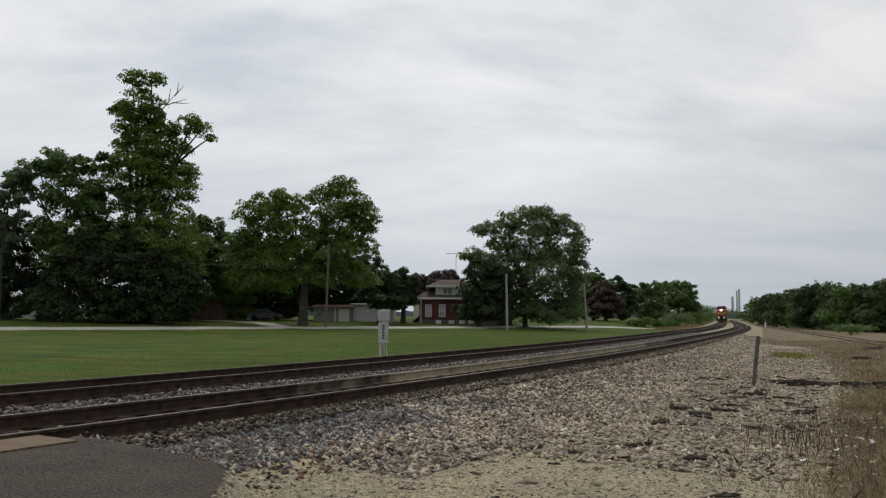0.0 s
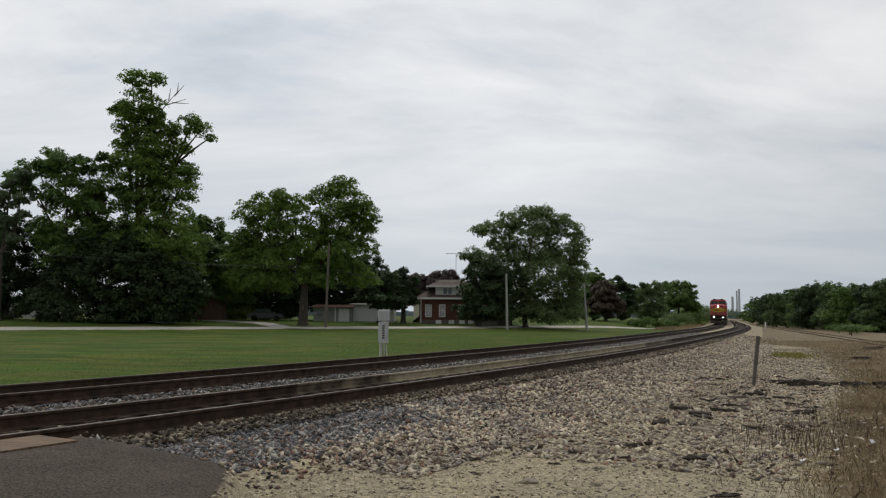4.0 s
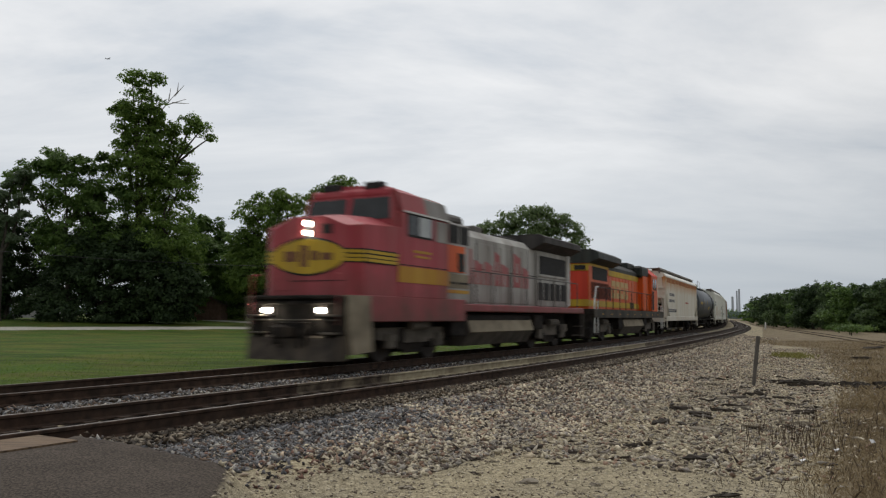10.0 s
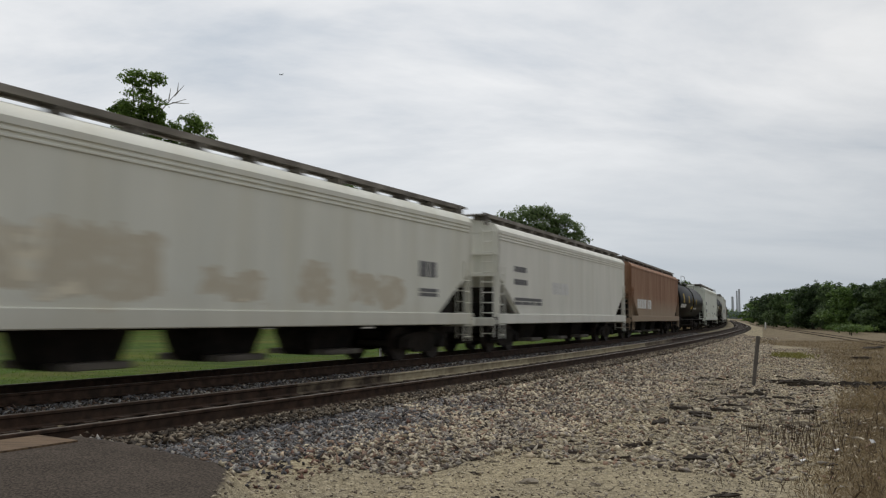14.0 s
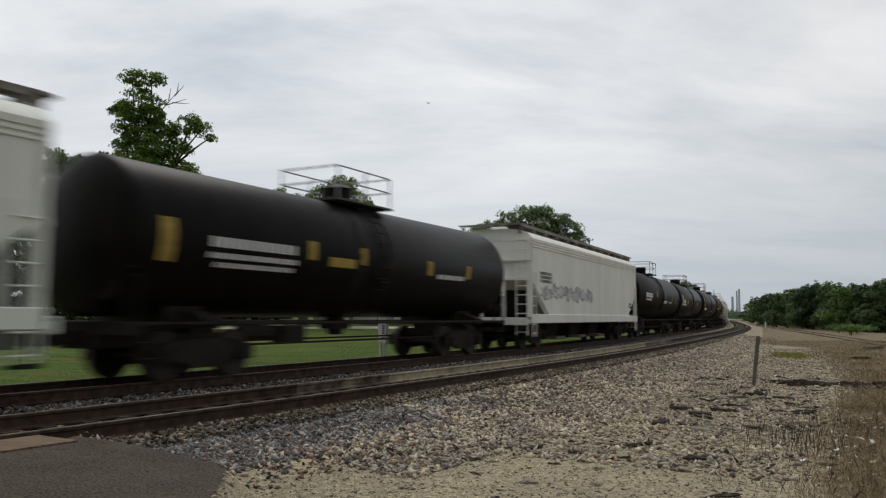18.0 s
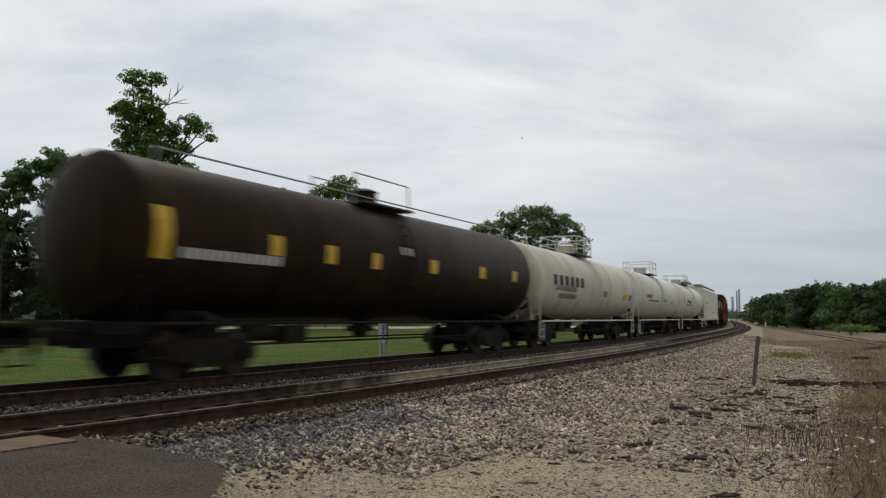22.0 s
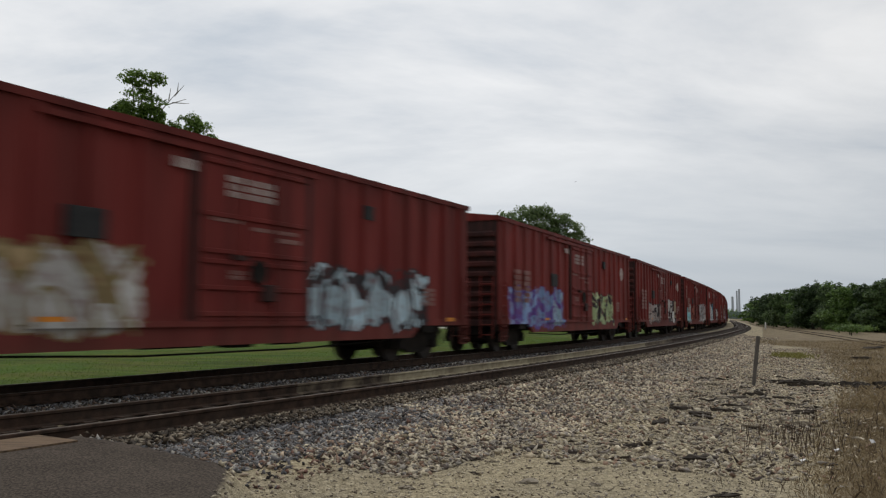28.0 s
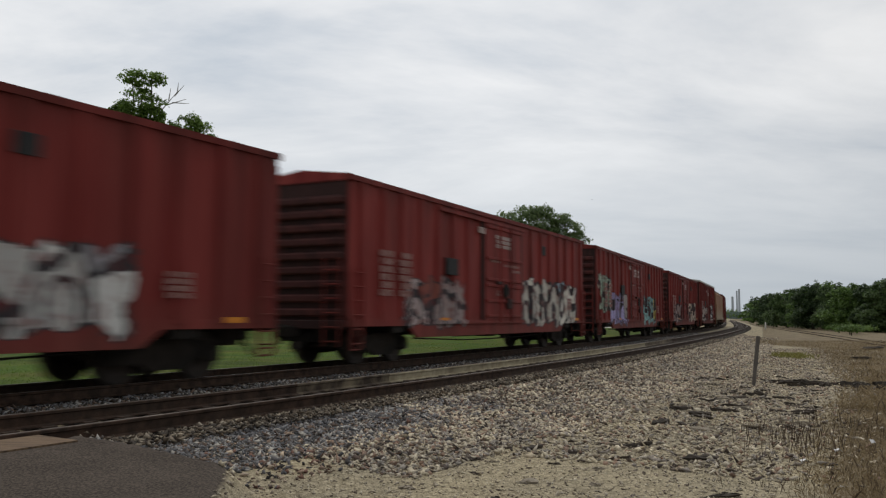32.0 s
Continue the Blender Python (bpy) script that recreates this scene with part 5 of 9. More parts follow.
    part("nose_door", Shape().box(n - 0.16, n - 0.138, -1.08, -0.52, 1.85, 2.2, 0.005), loco_red, car)
    part("nose_seam", Shape().box(n - 0.155, n - 0.142, -1.12, 1.12, 2.08, 2.1), black_paint, car)
    part("nose_seam", Shape().box(X(4.4), X(1.5), 1.53, 1.538, 2.58, 2.60), black_paint, car)
    part("stripe_ground", Shape().box(X(1.45), n - 0.42, 1.50, 1.535, 2.53, 2.88), black_paint, car)
    for z0_ in (2.56, 2.66, 2.77):
        part("side_stripe", Shape().box(X(1.45), n - 0.42, 1.50, 1.542, z0_, z0_ + 0.075), loco_yellow, car, "thin yellow stripe")
    part("yellow_patch", Shape().box(X(4.4), X(1.5), 1.53, 1.545, 2.12, 2.55), loco_gold, car, "faded yellow panel")
    part("cab_plate", Shape().box(X(3.3), X(2.3), 1.53, 1.54, 2.95, 3.02).box(X(3.2), X(2.4), 1.53, 1.54, 2.82, 2.88), loco_gold, car, "small faded bars of unreadable writing")
    for z in (3.29, 3.53):
        part("headlight", Shape().cyl((n - 0.16, 0.0, z), (n - 0.10, 0.0, z), 0.062, n=16), lamp_on, car, "lit round headlight")
    part("headlight_surround", Shape().box(n - 0.16, n - 0.14, -0.14, 0.14, 3.16, 3.66), black_paint, car)
    part("nose_vent", Shape().box(n - 0.16, n - 0.13, 0.42, 0.72, 3.26, 3.5), black_paint, car)
    for y in (-0.82, 0.82):
        part("ditch_light", Shape().cyl((e + 0.02, y, 1.35), (e + 0.1, y, 1.35), 0.06, n=16), lamp_on, car, "lit round lower lamp")
        part("lamp_box", Shape().box(e - 0.3, e + 0.02, y - 0.16, y + 0.16, 1.2, 1.5, 0.02), under, car)
    part("pilot_beam", Shape().box(e - 0.35, e - 0.02, -1.45, 1.45, 0.75, 1.7, 0.04), under, car)
    part("anticlimber", Shape().box(e - 0.2, e + 0.12, -1.2, 1.2, 1.62, 1.72, 0.03).box(e - 0.2, e + 0.10, -1.2, 1.2, 1.5, 1.58, 0.02), under, car)
    part("drawbar_pocket", Shape().box(e - 0.1, e + 0.12, -0.42, 0.42, 0.66, 1.08, 0.03), under, car)
    part("cut_lever", Shape().tube([(e + 0.08, -1.3, 1.12), (e + 0.16, -0.5, 1.12), (e + 0.16, 0.5, 1.12), (e + 0.08, 1.3, 1.12)], 0.02), dust_frame, car)
    for y in (-1.1, 1.1):
        for z_ in (0.78, 1.2):
            part("front_step", Shape().box(e - 0.1, e + 0.22, y - 0.22, y + 0.22, z_, z_ + 0.05, 0.01), dust_frame, car)
    for sd in (1, -1):
        part("air_hose", Shape().tube([(e, sd * 0.5, 1.0), (e + 0.2, sd * 0.5, 0.8), (e + 0.22, sd * 0.5, 0.5)], 0.03), under, car)
        part("air_hose", Shape().tube([(e, sd * 0.3, 1.0), (e + 0.24, sd * 0.32, 0.75), (e + 0.2, sd * 0.3, 0.45)], 0.03), under, car)
        part("grab_rail", Shape().tube([(e + 0.05, sd * 1.3, 1.0), (e + 0.05, sd * 1.3, 2.2), (e - 0.1, sd * 1.2, 2.25)], 0.02), loco_red, car)
        ya, yb = sorted((sd * 1.28, sd * 1.54))
        part("step_panel", Shape().prism([(e - 1.15, 0.35), (e - 0.3, 0.3), (e - 0.1, 0.9), (e - 0.1, 1.72), (e - 1.0, 1.72)], "y", ya, yb), dust_panel, car, "tan dust-coated step panel")
    part("snow_plough", Shape().ring([[(e + 0.25, -1.25, 0.16), (e + 0.25, 1.25, 0.16), (e + 0.1, 1.35, 0.7), (e + 0.1, -1.35, 0.7)], [(e - 0.2, -1.45, 0.16), (e - 0.2, 1.45, 0.16), (e - 0.2, 1.45, 0.8), (e - 0.2, -1.45, 0.8)]]), plough_mat, car)
    # electrical bay with an orange-red door, then the engine hood
    part("control_bay", Shape().box(X(6.0), X(4.4), -1.46, 1.46, zf, 4.05, 0.05), loco_silver, car)
    part("bay_roof", Shape().box(X(5.9), X(4.5), -1.3, 1.3, 4.05, 4.35, 0.1), sooty, car)
    part("replaced_door", Shape().box(X(5.6), X(4.45), 1.45, 1.49, 2.55, 3.36), loco_orange, car, "bright orange replacement door panel")
    part("dark_opening", Shape().box(X(5.55), X(5.1), 1.49, 1.505, 2.58, 3.14), black_paint, car)
    part("pale_panel", Shape().box(X(5.9), X(4.45), 1.45, 1.475, 2.08, 2.5), dust_panel, car, "pale dusty equipment door")
    part("yellow_line", Shape().box(X(5.9), X(4.45), 1.45, 1.475, 1.92, 2.02), loco_gold, car)
    vents("louvre", car, [X(4.85), X(5.55)], 1.47, 3.42, 3.97, 0.56)
    part("louvre_frame", Shape().box(X(5.9), X(4.5), 1.46, 1.485, 3.36, 3.42).box(X(5.24), X(5.16), 1.46, 1.495, 3.36, 4.0), loco_silver, car)
    vents("equipment_slot", car, [X(4.8), X(5.3), X(5.7)], 1.48, 2.2, 2.26, 0.3)
    part("engine_hood", Shape().prism([(-0.95, zf), (-0.95, 3.85), (-0.7, 4.12), (0.7, 4.12), (0.95, 3.85), (0.95, zf)], "x", X(13.2), X(6.0)), loco_silver, car)
    for a_, b_, z1_ in ((6.15, 7.15, 3.55), (7.35, 8.0, 3.1), (8.2, 8.85, 3.1), (9.05, 9.5, 3.5), (9.65, 10.3, 3.1), (10.8, 11.5, 3.55), (11.7, 12.3, 3.1)):
        c_ = (b_ - a_) * 0.36
        part("letter_block", Shape().box(X(a_ + c_), X(a_), 0.978, 0.988, 2.3, z1_, 0.004).box(X(b_), X(b_ - c_), 0.978, 0.988, 2.3, z1_ - 0.1, 0.004).box(X(b_ - c_), X(a_ + c_), 0.978, 0.988, z1_ - 0.34, z1_ - 0.04, 0.004).box(X(b_ - c_), X(a_ + c_), 0.978, 0.988, 2.32, 2.5 if z1_ > 3.3 else 2.34, 0.004), pink_letter, car, "large faded red letter block")
    part("hood_seam", Shape().box(X(13.2), X(6.0), 0.976, 0.984, 2.80, 2.83), black_paint, car)
    for a_ in (6.02, 7.55, 9.1, 10.65, 12.2, 13.15):
        part("hood_seam", Shape().box(X(a_) - 0.015, X(a_) + 0.015, 0.976, 0.986, 1.7, 3.8), black_paint, car)
    for i in range(6):
        part("hood_door", Shape().box(X(7.0 + i * 1.02) - 0.46, X(7.0 + i * 1.02) + 0.46, 0.94, 0.975, 1.7, 3.7, 0.01), loco_silver, car)
    part("radiator_hood", Shape().box(X(17.2), X(13.2), -1.0, 1.0, zf, 3.9, 0.05), loco_silver, car)
    part("radiator_wing", Shape().prism([(-1.55, 4.12), (-1.52, 4.36), (-1.3, 4.46), (1.3, 4.46), (1.52, 4.36), (1.55, 4.12), (1.0, 3.88), (-1.0, 3.88)], "x", X(17.3), X(12.6)), sooty_dark, car)
    part("roof_hatch", Shape().box(X(12.4), X(10.2), -0.5, 0.5, 4.1, 4.24, 0.03), sooty_dark, car)
    part("dynamic_brake_box", Shape().box(X(6.0), X(4.5), -1.25, 1.25, 4.0, 4.3, 0.08), loco_silver, car)
    part("radiator_grille", Shape().box(X(16.7), X(13.5), 0.99, 1.03, 2.95, 3.68), black_paint, car, "long black radiator intake")
    part("rear_post", Shape().box(X(17.22), X(16.85), 0.9, 1.06, 1.7, 3.9, 0.02), white_trim_loco, car, "pale corner post")
    part("grille_sill", Shape().box(X(16.8), X(13.4), 1.0, 1.06, 2.84, 2.93, 0.01), loco_silver, car)
    vents("louvre", car, [X(13.6), X(14.3), X(15.0), X(15.7), X(16.4)], 1.01, 1.9, 2.6, 0.5)
    part("exhaust_stack", Shape().box(X(9.4), X(8.6), -0.35, 0.35, 4.1, 4.42, 0.04), sooty, car)
    part("roof_fan", Shape().cyl((X(7.0), 0, 4.1), (X(7.0), 0, 4.3), 0.55, n=20), sooty, car)
    handrails(car, X(17.0), X(6.2), 1.45, zf, sooty)
    part("rear_steps", Shape().box(-e, -e + 0.5, 1.1, 1.5, 0.4, 0.46).box(-e, -e + 0.5, 1.15, 1.5, 0.8, 0.85).box(-e - 0.02, -e + 0.03, 1.1, 1.52, 0.35, 1.4), tankgrey, car)
    loco_gear(car, e, 4.0, -0.3)
    part("rear_pilot", Shape().box(-e, -e + 0.35, -1.45, 1.45, 0.3, 1.4, 0.04), under, car)
    return car


def trailing_locomotive(front, rear):
    L = rear - front
    e = L / 2
    car = rolling("locomotive", front, rear, "orange and dark diesel locomotive running hood first", "locomotive")
    X = lambda f: e - f
    zf = 1.62
    part("walkway_deck", Shape().box(-e, e, -1.52, 1.52, 1.32, zf, 0.03), under, car)
    part("sill_plate", Shape().box(-e + 0.1, e - 0.1, 1.46, 1.535, 1.2, 1.6, 0.01), sill_dirty, car)
    for i in range(9):
        part("sill_mark", Shape().box(X(1.95 + i * 1.9), X(1.7 + i * 1.9), 1.535, 1.543, 1.36, 1.41), loco_gold, car, "short yellow reflective bar")
    part("frame_sill", Shape().box(-e + 0.4, e - 0.4, -0.6, 0.6, 0.95, 1.34), under, car)
    part("radiator_hood", Shape().prism([(-1.0, zf), (-1.0, 3.9), (1.0, 3.9), (1.0, zf)], "x", X(5.3), X(1.2)), loco_orange, car)
    part("end_panel", Shape().box(X(1.21), X(1.15), -0.95, 0.95, 2.1, 3.45), loco_deepred, car)
    for za_, zb_ in ((1.75, 2.08), (3.48, 3.8)):
        part("end_stripe", Shape().box(X(1.21), X(1.145), -1.0, 1.0, za_, zb_), loco_yellow, car, "yellow band round the hood end")
    part("radiator_wing", Shape().prism([(-1.52, 4.06), (-1.5, 4.34), (-1.2, 4.5), (1.2, 4.5), (1.5, 4.34), (1.52, 4.06), (1.0, 3.84), (-1.0, 3.84)], "x", X(6.2), X(1.1)), loco_dark, car)
    part("upper_stripe", Shape().box(X(5.3), X(1.2), 1.0, 1.012, 3.72, 3.86), loco_yellow, car, "yellow band under the radiator wing")
    part("radiator_opening", Shape().box(X(5.0), X(1.9), 1.0, 1.016, 3.08, 3.72), black_paint, car)
    part("hood_board", Shape().box(X(1.16), X(1.12), 0.3, 0.85, 3.52, 3.74), black_paint, car, "dark panel")
    part("yellow_stripe", Shape().box(X(15.2), X(1.2), 1.0, 1.012, 1.75, 2.05), loco_yellow, car, "yellow band along the hood")
    part("engine_hood", Shape().prism([(-0.98, zf), (-0.98, 3.9), (-0.7, 4.15), (0.7, 4.15), (0.98, 3.9), (0.98, zf)], "x", X(13.4), X(5.3)), loco_orange, car)
    part("hood_top", Shape().prism([(-1.0, 3.72), (-1.0, 3.92), (-0.72, 4.18), (0.72, 4.18), (1.0, 3.92), (1.0, 3.72)], "x", X(13.4), X(5.2)), loco_dark, car)
    part("yellow_upper_stripe", Shape().box(X(13.3), X(5.3), 0.99, 1.012, 3.42, 3.72), loco_yellow, car, "yellow band under the roof line")
    for k, (a_, b_) in enumerate(((6.0, 6.9), (7.1, 8.0), (8.2, 9.1), (9.3, 10.2))):
        part("letter_block", Shape().box(X(b_), X(a_), 0.99, 1.014, 2.25, 3.2), cream_letter, car, "large cream letter block")
        part("letter_shade", Shape().box(X(b_) + 0.32, X(a_) - 0.25, 1.0, 1.02, 2.55, 2.9), loco_orange, car)
    vents("louvre", car, [X(1.75 + i * 0.42) for i in range(9)], 1.01, 2.15, 2.95, 0.26, maroon)
    part("dark_doorway", Shape().box(X(5.75), X(5.45), 1.0, 1.02, 2.1, 2.85), black_paint, car)
    vents("dark_grille", car, [X(11.0), X(11.6)], 1.0, 1.75, 2.1, 0.5)
    for i in range(9):
        part("hood_door", Shape().box(X(5.8 + i * 0.85) - 0.39, X(5.8 + i * 0.85) + 0.39, 0.97, 0.995, 2.08, 3.4, 0.008), loco_orange, car)
    part("roof_box", Shape().box(X(13.2), X(11.2), -0.8, 0.8, 4.15, 4.5, 0.05).box(X(9.6), X(8.8), -0.4, 0.4, 4.15, 4.4, 0.05), loco_dark, car)
    part("blower_bay", Shape().box(X(15.2), X(13.4), -1.3, 1.3, zf, 4.05, 0.05), loco_orange, car)
    part("blower_top", Shape().box(X(15.2), X(12.9), -1.32, 1.32, 3.7, 4.4, 0.12), loco_dark, car)
    part("cab", Shape().prism([(-1.5, zf), (-1.5, 3.9), (-0.8, 4.5), (0.8, 4.5), (1.5, 3.9), (1.5, zf)], "x", X(17.2), X(15.2)), loco_orange, car)
    part("cab_roof", Shape().prism([(-1.53, 3.88), (-0.82, 4.52), (0.82, 4.52), (1.53, 3.88), (0.8, 4.4), (-0.8, 4.4)], "x", X(17.4), X(15.1)), loco_deepred, car)
    part("side_window", Shape().box(X(16.9), X(16.3), 1.5, 1.515, 3.0, 3.7), cab_glass, car)
    part("side_window", Shape().box(X(16.1), X(15.6), 1.5, 1.515, 3.0, 3.7), cab_glass, car)
    part("cab_door", Shape().box(X(15.9), X(15.3), 1.5, 1.512, 1.7, 2.9), black_paint, car)
    part("short_nose", Shape().box(X(18.8), X(17.2), -1.0, 1.0, zf, 3.15, 0.08), loco_orange, car)
    for f_, sg in ((0.25, 1), (L - 0.25, -1)):
        x = X(f_)
        part("end_handrail", Shape().tube([(x, 1.5, 0.5), (x, 1.5, 1.9), (x - sg * 0.35, 1.5, 2.65), (x - sg * 0.75, 1.5, 2.68)], 0.035).tube([(x - sg * 0.65, 1.5, 0.5), (x - sg * 0.65, 1.5, 2.0)], 0.03), white_rail, car, "white painted grab rail")
        xa, xb = sorted((x - sg * 0.65, x))
        part("step", Shape().box(xa, xb, 1.1, 1.5, 0.4, 0.46), under, car)
        part("step", Shape().box(xa, xb, 1.15, 1.5, 0.85, 0.9), under, car)
    handrails(car, X(15.2), X(1.2), 1.46, zf, loco_dark)
    part("snow_plough", Shape().box(X(0.1), X(-0.2), -1.4, 1.4, 0.2, 0.75, 0.05), under, car)
    part("pilot", Shape().box(X(0.5), X(0.0), -1.42, 1.42, 0.3, 1.36, 0.04), under, car)
    loco_gear(car, e)
    return car


# ---- the train, front to back ----
lead_locomotive(236.0, 254.6)
trailing_locomotive(256.2, 275.6)

TANP = (0.60, 0.545, 0.43)
rust_cream = car_paint("rust_streaked_cream_paint", (0.650, 0.616, 0.515), (0.750, 0.717, 0.627), (0.560, 0.470, 0.314), 0.55, 0.6, low=(0.8, (0.50, 0.47, 0.41), 0.9, 0.4), high=(3.35, (0.50, 0.235, 0.06), 1.5, 0.95))
white_a = car_paint("dull_white_paint", (0.720, 0.726, 0.652), (0.816, 0.816, 0.733), (0.624, 0.600, 0.477), 0.45, 0.6, low=(1.0, (0.52, 0.48, 0.38), 0.9, 0.4), zones=[(2.2, 6.6, 1.5, 2.7, TANP, TANP, TANP), (7.6, 9.2, 1.5, 2.1, TANP, TANP, TANP), (10.4, 11.4, 1.5, 2.4, TANP, TANP, TANP), (12.2, 14.6, 1.5, 2.2, TANP, TANP, TANP)], L=18.8)
white_tag = car_paint("tagged_white_paint", (0.720, 0.726, 0.672), (0.816, 0.816, 0.756), (0.624, 0.600, 0.492), 0.45, 0.6, zones=[(1.4, 8.8, 1.95, 2.45, (0.46, 0.47, 0.46), (0.16, 0.16, 0.17), (0.70, 0.71, 0.67))], L=18.6)
white_b = car_paint("cool_white_paint", (0.732, 0.733, 0.662), (0.820, 0.808, 0.740), (0.636, 0.626, 0.541), 0.4, 0.6)
white_c = car_paint("greenish_white_paint", (0.684, 0.720, 0.648), (0.792, 0.816, 0.744), (0.600, 0.612, 0.528), 0.3, 0.6)
brown_h = car_paint("rusty_brown_hopper_paint", (0.26, 0.14, 0.085), (0.36, 0.22, 0.14), (0.18, 0.08, 0.045), 0.7, 0.75, low=(1.6, (0.36, 0.29, 0.21), 1.3, 0.8))
grey_t = car_paint("dark_grey_tank_paint", (0.062, 0.072, 0.083), (0.088, 0.099, 0.111), (0.030, 0.033, 0.036), 0.4, 0.45, spec=0.32)
black_t = car_paint("black_tank_paint", (0.004, 0.0036, 0.0034), (0.009, 0.008, 0.007), (0.016, 0.012, 0.010), 0.4, 0.42, spec=0.08)
sooty_t = car_paint("soot_brown_tank_paint", (0.005, 0.0033, 0.0028), (0.011, 0.007, 0.006), (0.004, 0.003, 0.003), 0.5, 0.42, spec=0.05)
gloss_t = car_paint("glossy_black_tank_paint", (0.006, 0.005, 0.006), (0.012, 0.010, 0.012), (0.006, 0.005, 0.005), 0.5, 0.42, spec=0.12)
# low: the brown tank's lower half goes nearly black
brown_t = car_paint("brown_tank_paint", (0.024, 0.016, 0.010), (0.042, 0.029, 0.018), (0.010, 0.008, 0.007), 0.55, 0.45, spec=0.05, low=(1.3, (0.006, 0.005, 0.005), 1.6, 0.85))
cream_t = car_paint("dirty_cream_tank_paint", (0.605, 0.572, 0.473), (0.704, 0.671, 0.572), (0.396, 0.330, 0.220), 0.55, 0.6, low=(0.9, (0.2, 0.17, 0.12), 1.5, 0.75))
white_t = car_paint("white_tank_paint", (0.660, 0.650, 0.583), (0.748, 0.737, 0.665), (0.462, 0.433, 0.348), 0.4, 0.5, low=(0.9, (0.3, 0.28, 0.23), 1.0, 0.6))
band_rust = surface("rust_band", (0.25, 0.075, 0.022), (0.44, 0.18, 0.055), 2.2, 0.85, stretch=(1, 1, 0.4))
end_grey = surface("grey_tank_end", (0.33, 0.34, 0.36), (0.40, 0.41, 0.43), 2, 0.6)

scrape_rust = surface("scraped_rust", (0.07, 0.03, 0.018), (0.16, 0.075, 0.04), 5, 0.9)
tan_patch = surface("tan_patch_paint", (0.50, 0.46, 0.33), (0.58, 0.54, 0.41), 3, 0.75)

h3 = hopper(276.35, 296.6, rust_cream, "cream covered hopper car streaked with rust under the roof", 4.55, [(5.6, 8.0, 2.75, 3.0, 1, grey_letter), (5.4, 8.2, 2.3, 2.55, 1, grey_letter), (4.4, 8.6, 1.6, 1.85, 2, grey_letter), (-3.2, -1.2, 2.35, 2.5, 1, red_letter)], 3)
[o for o in h3.children if o.name.startswith("roof")][0].data.materials[0] = white_b
rng = random.Random(4)
for i in range(9):
    x = -9.2 + i * 2.05
    w = rng.uniform(1.7, 1.98)
    part("rust_patch", Shape().box(x, x + w, 1.56, 1.566, 3.78 - rng.uniform(0, 0.06), 4.05), band_rust, h3, "rust stain below the roof edge")
tank(298.0, 317.2, grey_t, "dark grey tank car with a lighter repainted panel", 1.55, [(-4.0, 4.1, -3, 1.15, panel_mark), (-2.6, -1.6, -16, 0.3, yellow_mark), (5.6, 7.9, -2, 0.26, dull_yellow), (5.8, 7.6, -13, 0.13, grey_letter), (3.2, 3.6, 2, 0.4, dull_yellow), (-0.2, 0.25, 2, 0.4, dull_yellow)], 4, dome="small", zc=2.66)
hopper(318.2, 337.0, white_a, "dull white covered hopper car with tan stains", 4.5, [(-6.9, -5.9, 2.2, 2.75, 1, grey_letter), (-7.0, -6.0, 1.75, 2.0, 2, grey_letter), (6.2, 7.7, 2.6, 3.2, 2, grey_letter), (1.5, 5.5, 1.1, 1.3, 1, grey_letter)], 5, ribs=3)
hopper(338.4, 357.0, white_b, "white covered hopper car with grey stencilled writing", 4.5, [(6.3, 7.5, 2.75, 3.0, 1, grey_letter), (6.2, 7.5, 2.3, 2.55, 1, grey_letter), (4.6, 7.5, 1.62, 1.9, 2, grey_letter), (1.2, 3.4, 2.0, 2.6, 1, white_letter)], 6, ribs=3)
hopper(358.2, 377.4, brown_h, "rust-brown covered hopper car with a pale patch", 4.5, [(3.0, 7.6, 1.6, 2.3, 1, white_letter)], 7)
tank(378.6, 396.8, black_t, "black tank car with yellow reflective marks", 1.47, [(6.0, 6.8, 6, 0.75, dull_yellow), (2.4, 3.1, 4, 0.6, dull_yellow), (-0.5, 0.05, 2, 0.55, dull_yellow), (-3.1, -2.6, 0, 0.5, dull_yellow), (4.8, 8.2, -18, 0.3, white_letter), (-0.6, 0.8, -22, 0.24, yellow_mark), (-3.4, -0.8, -24, 0.14, white_letter)], 8, dome="low")
h11 = hopper(398.5, 417.0, white_c, "greenish white covered hopper car, streaked below", 4.52, [(6.7, 7.6, 2.45, 2.85, 1, grey_letter), (6.6, 7.7, 1.75, 2.1, 2, grey_letter), (-7.2, -6.7, 1.4, 1.7, 3, grey_letter), (3.9, 4.6, 1.05, 1.2, 2, red_letter), (4.0, 4.6, 1.62, 1.68, 1, red_letter), (-1.2, -0.6, 1.7, 1.85, 2, grey_letter), (-4.6, -4.0, 1.55, 1.75, 3, grey_letter)], 11, ribs=3)
for x, w, z, h_ in ((-2.6, 0.55, 2.55, 0.05), (-3.3, 1.1, 2.47, 0.07), (-4.5, 0.7, 2.44, 0.05)):
    part("scrape", Shape().prism([(x, z), (x + w, z + 0.06), (x + w * 0.8, z + 0.06 + h_), (x + 0.1, z + h_)], "y", 1.558, 1.566), scrape_rust, h11, "rusty scrape in the paint")
for x, w, h_ in ((6.6, 0.45, 0.42), (2.2, 0.4, 0.4), (-0.85, 0.28, 0.3), (-3.0, 0.5, 0.25)):
    part("patch", Shape().box(x, x + w, 1.558, 1.565, 1.3, 1.3 + h_), tan_patch, h11, "tan repainted patch")
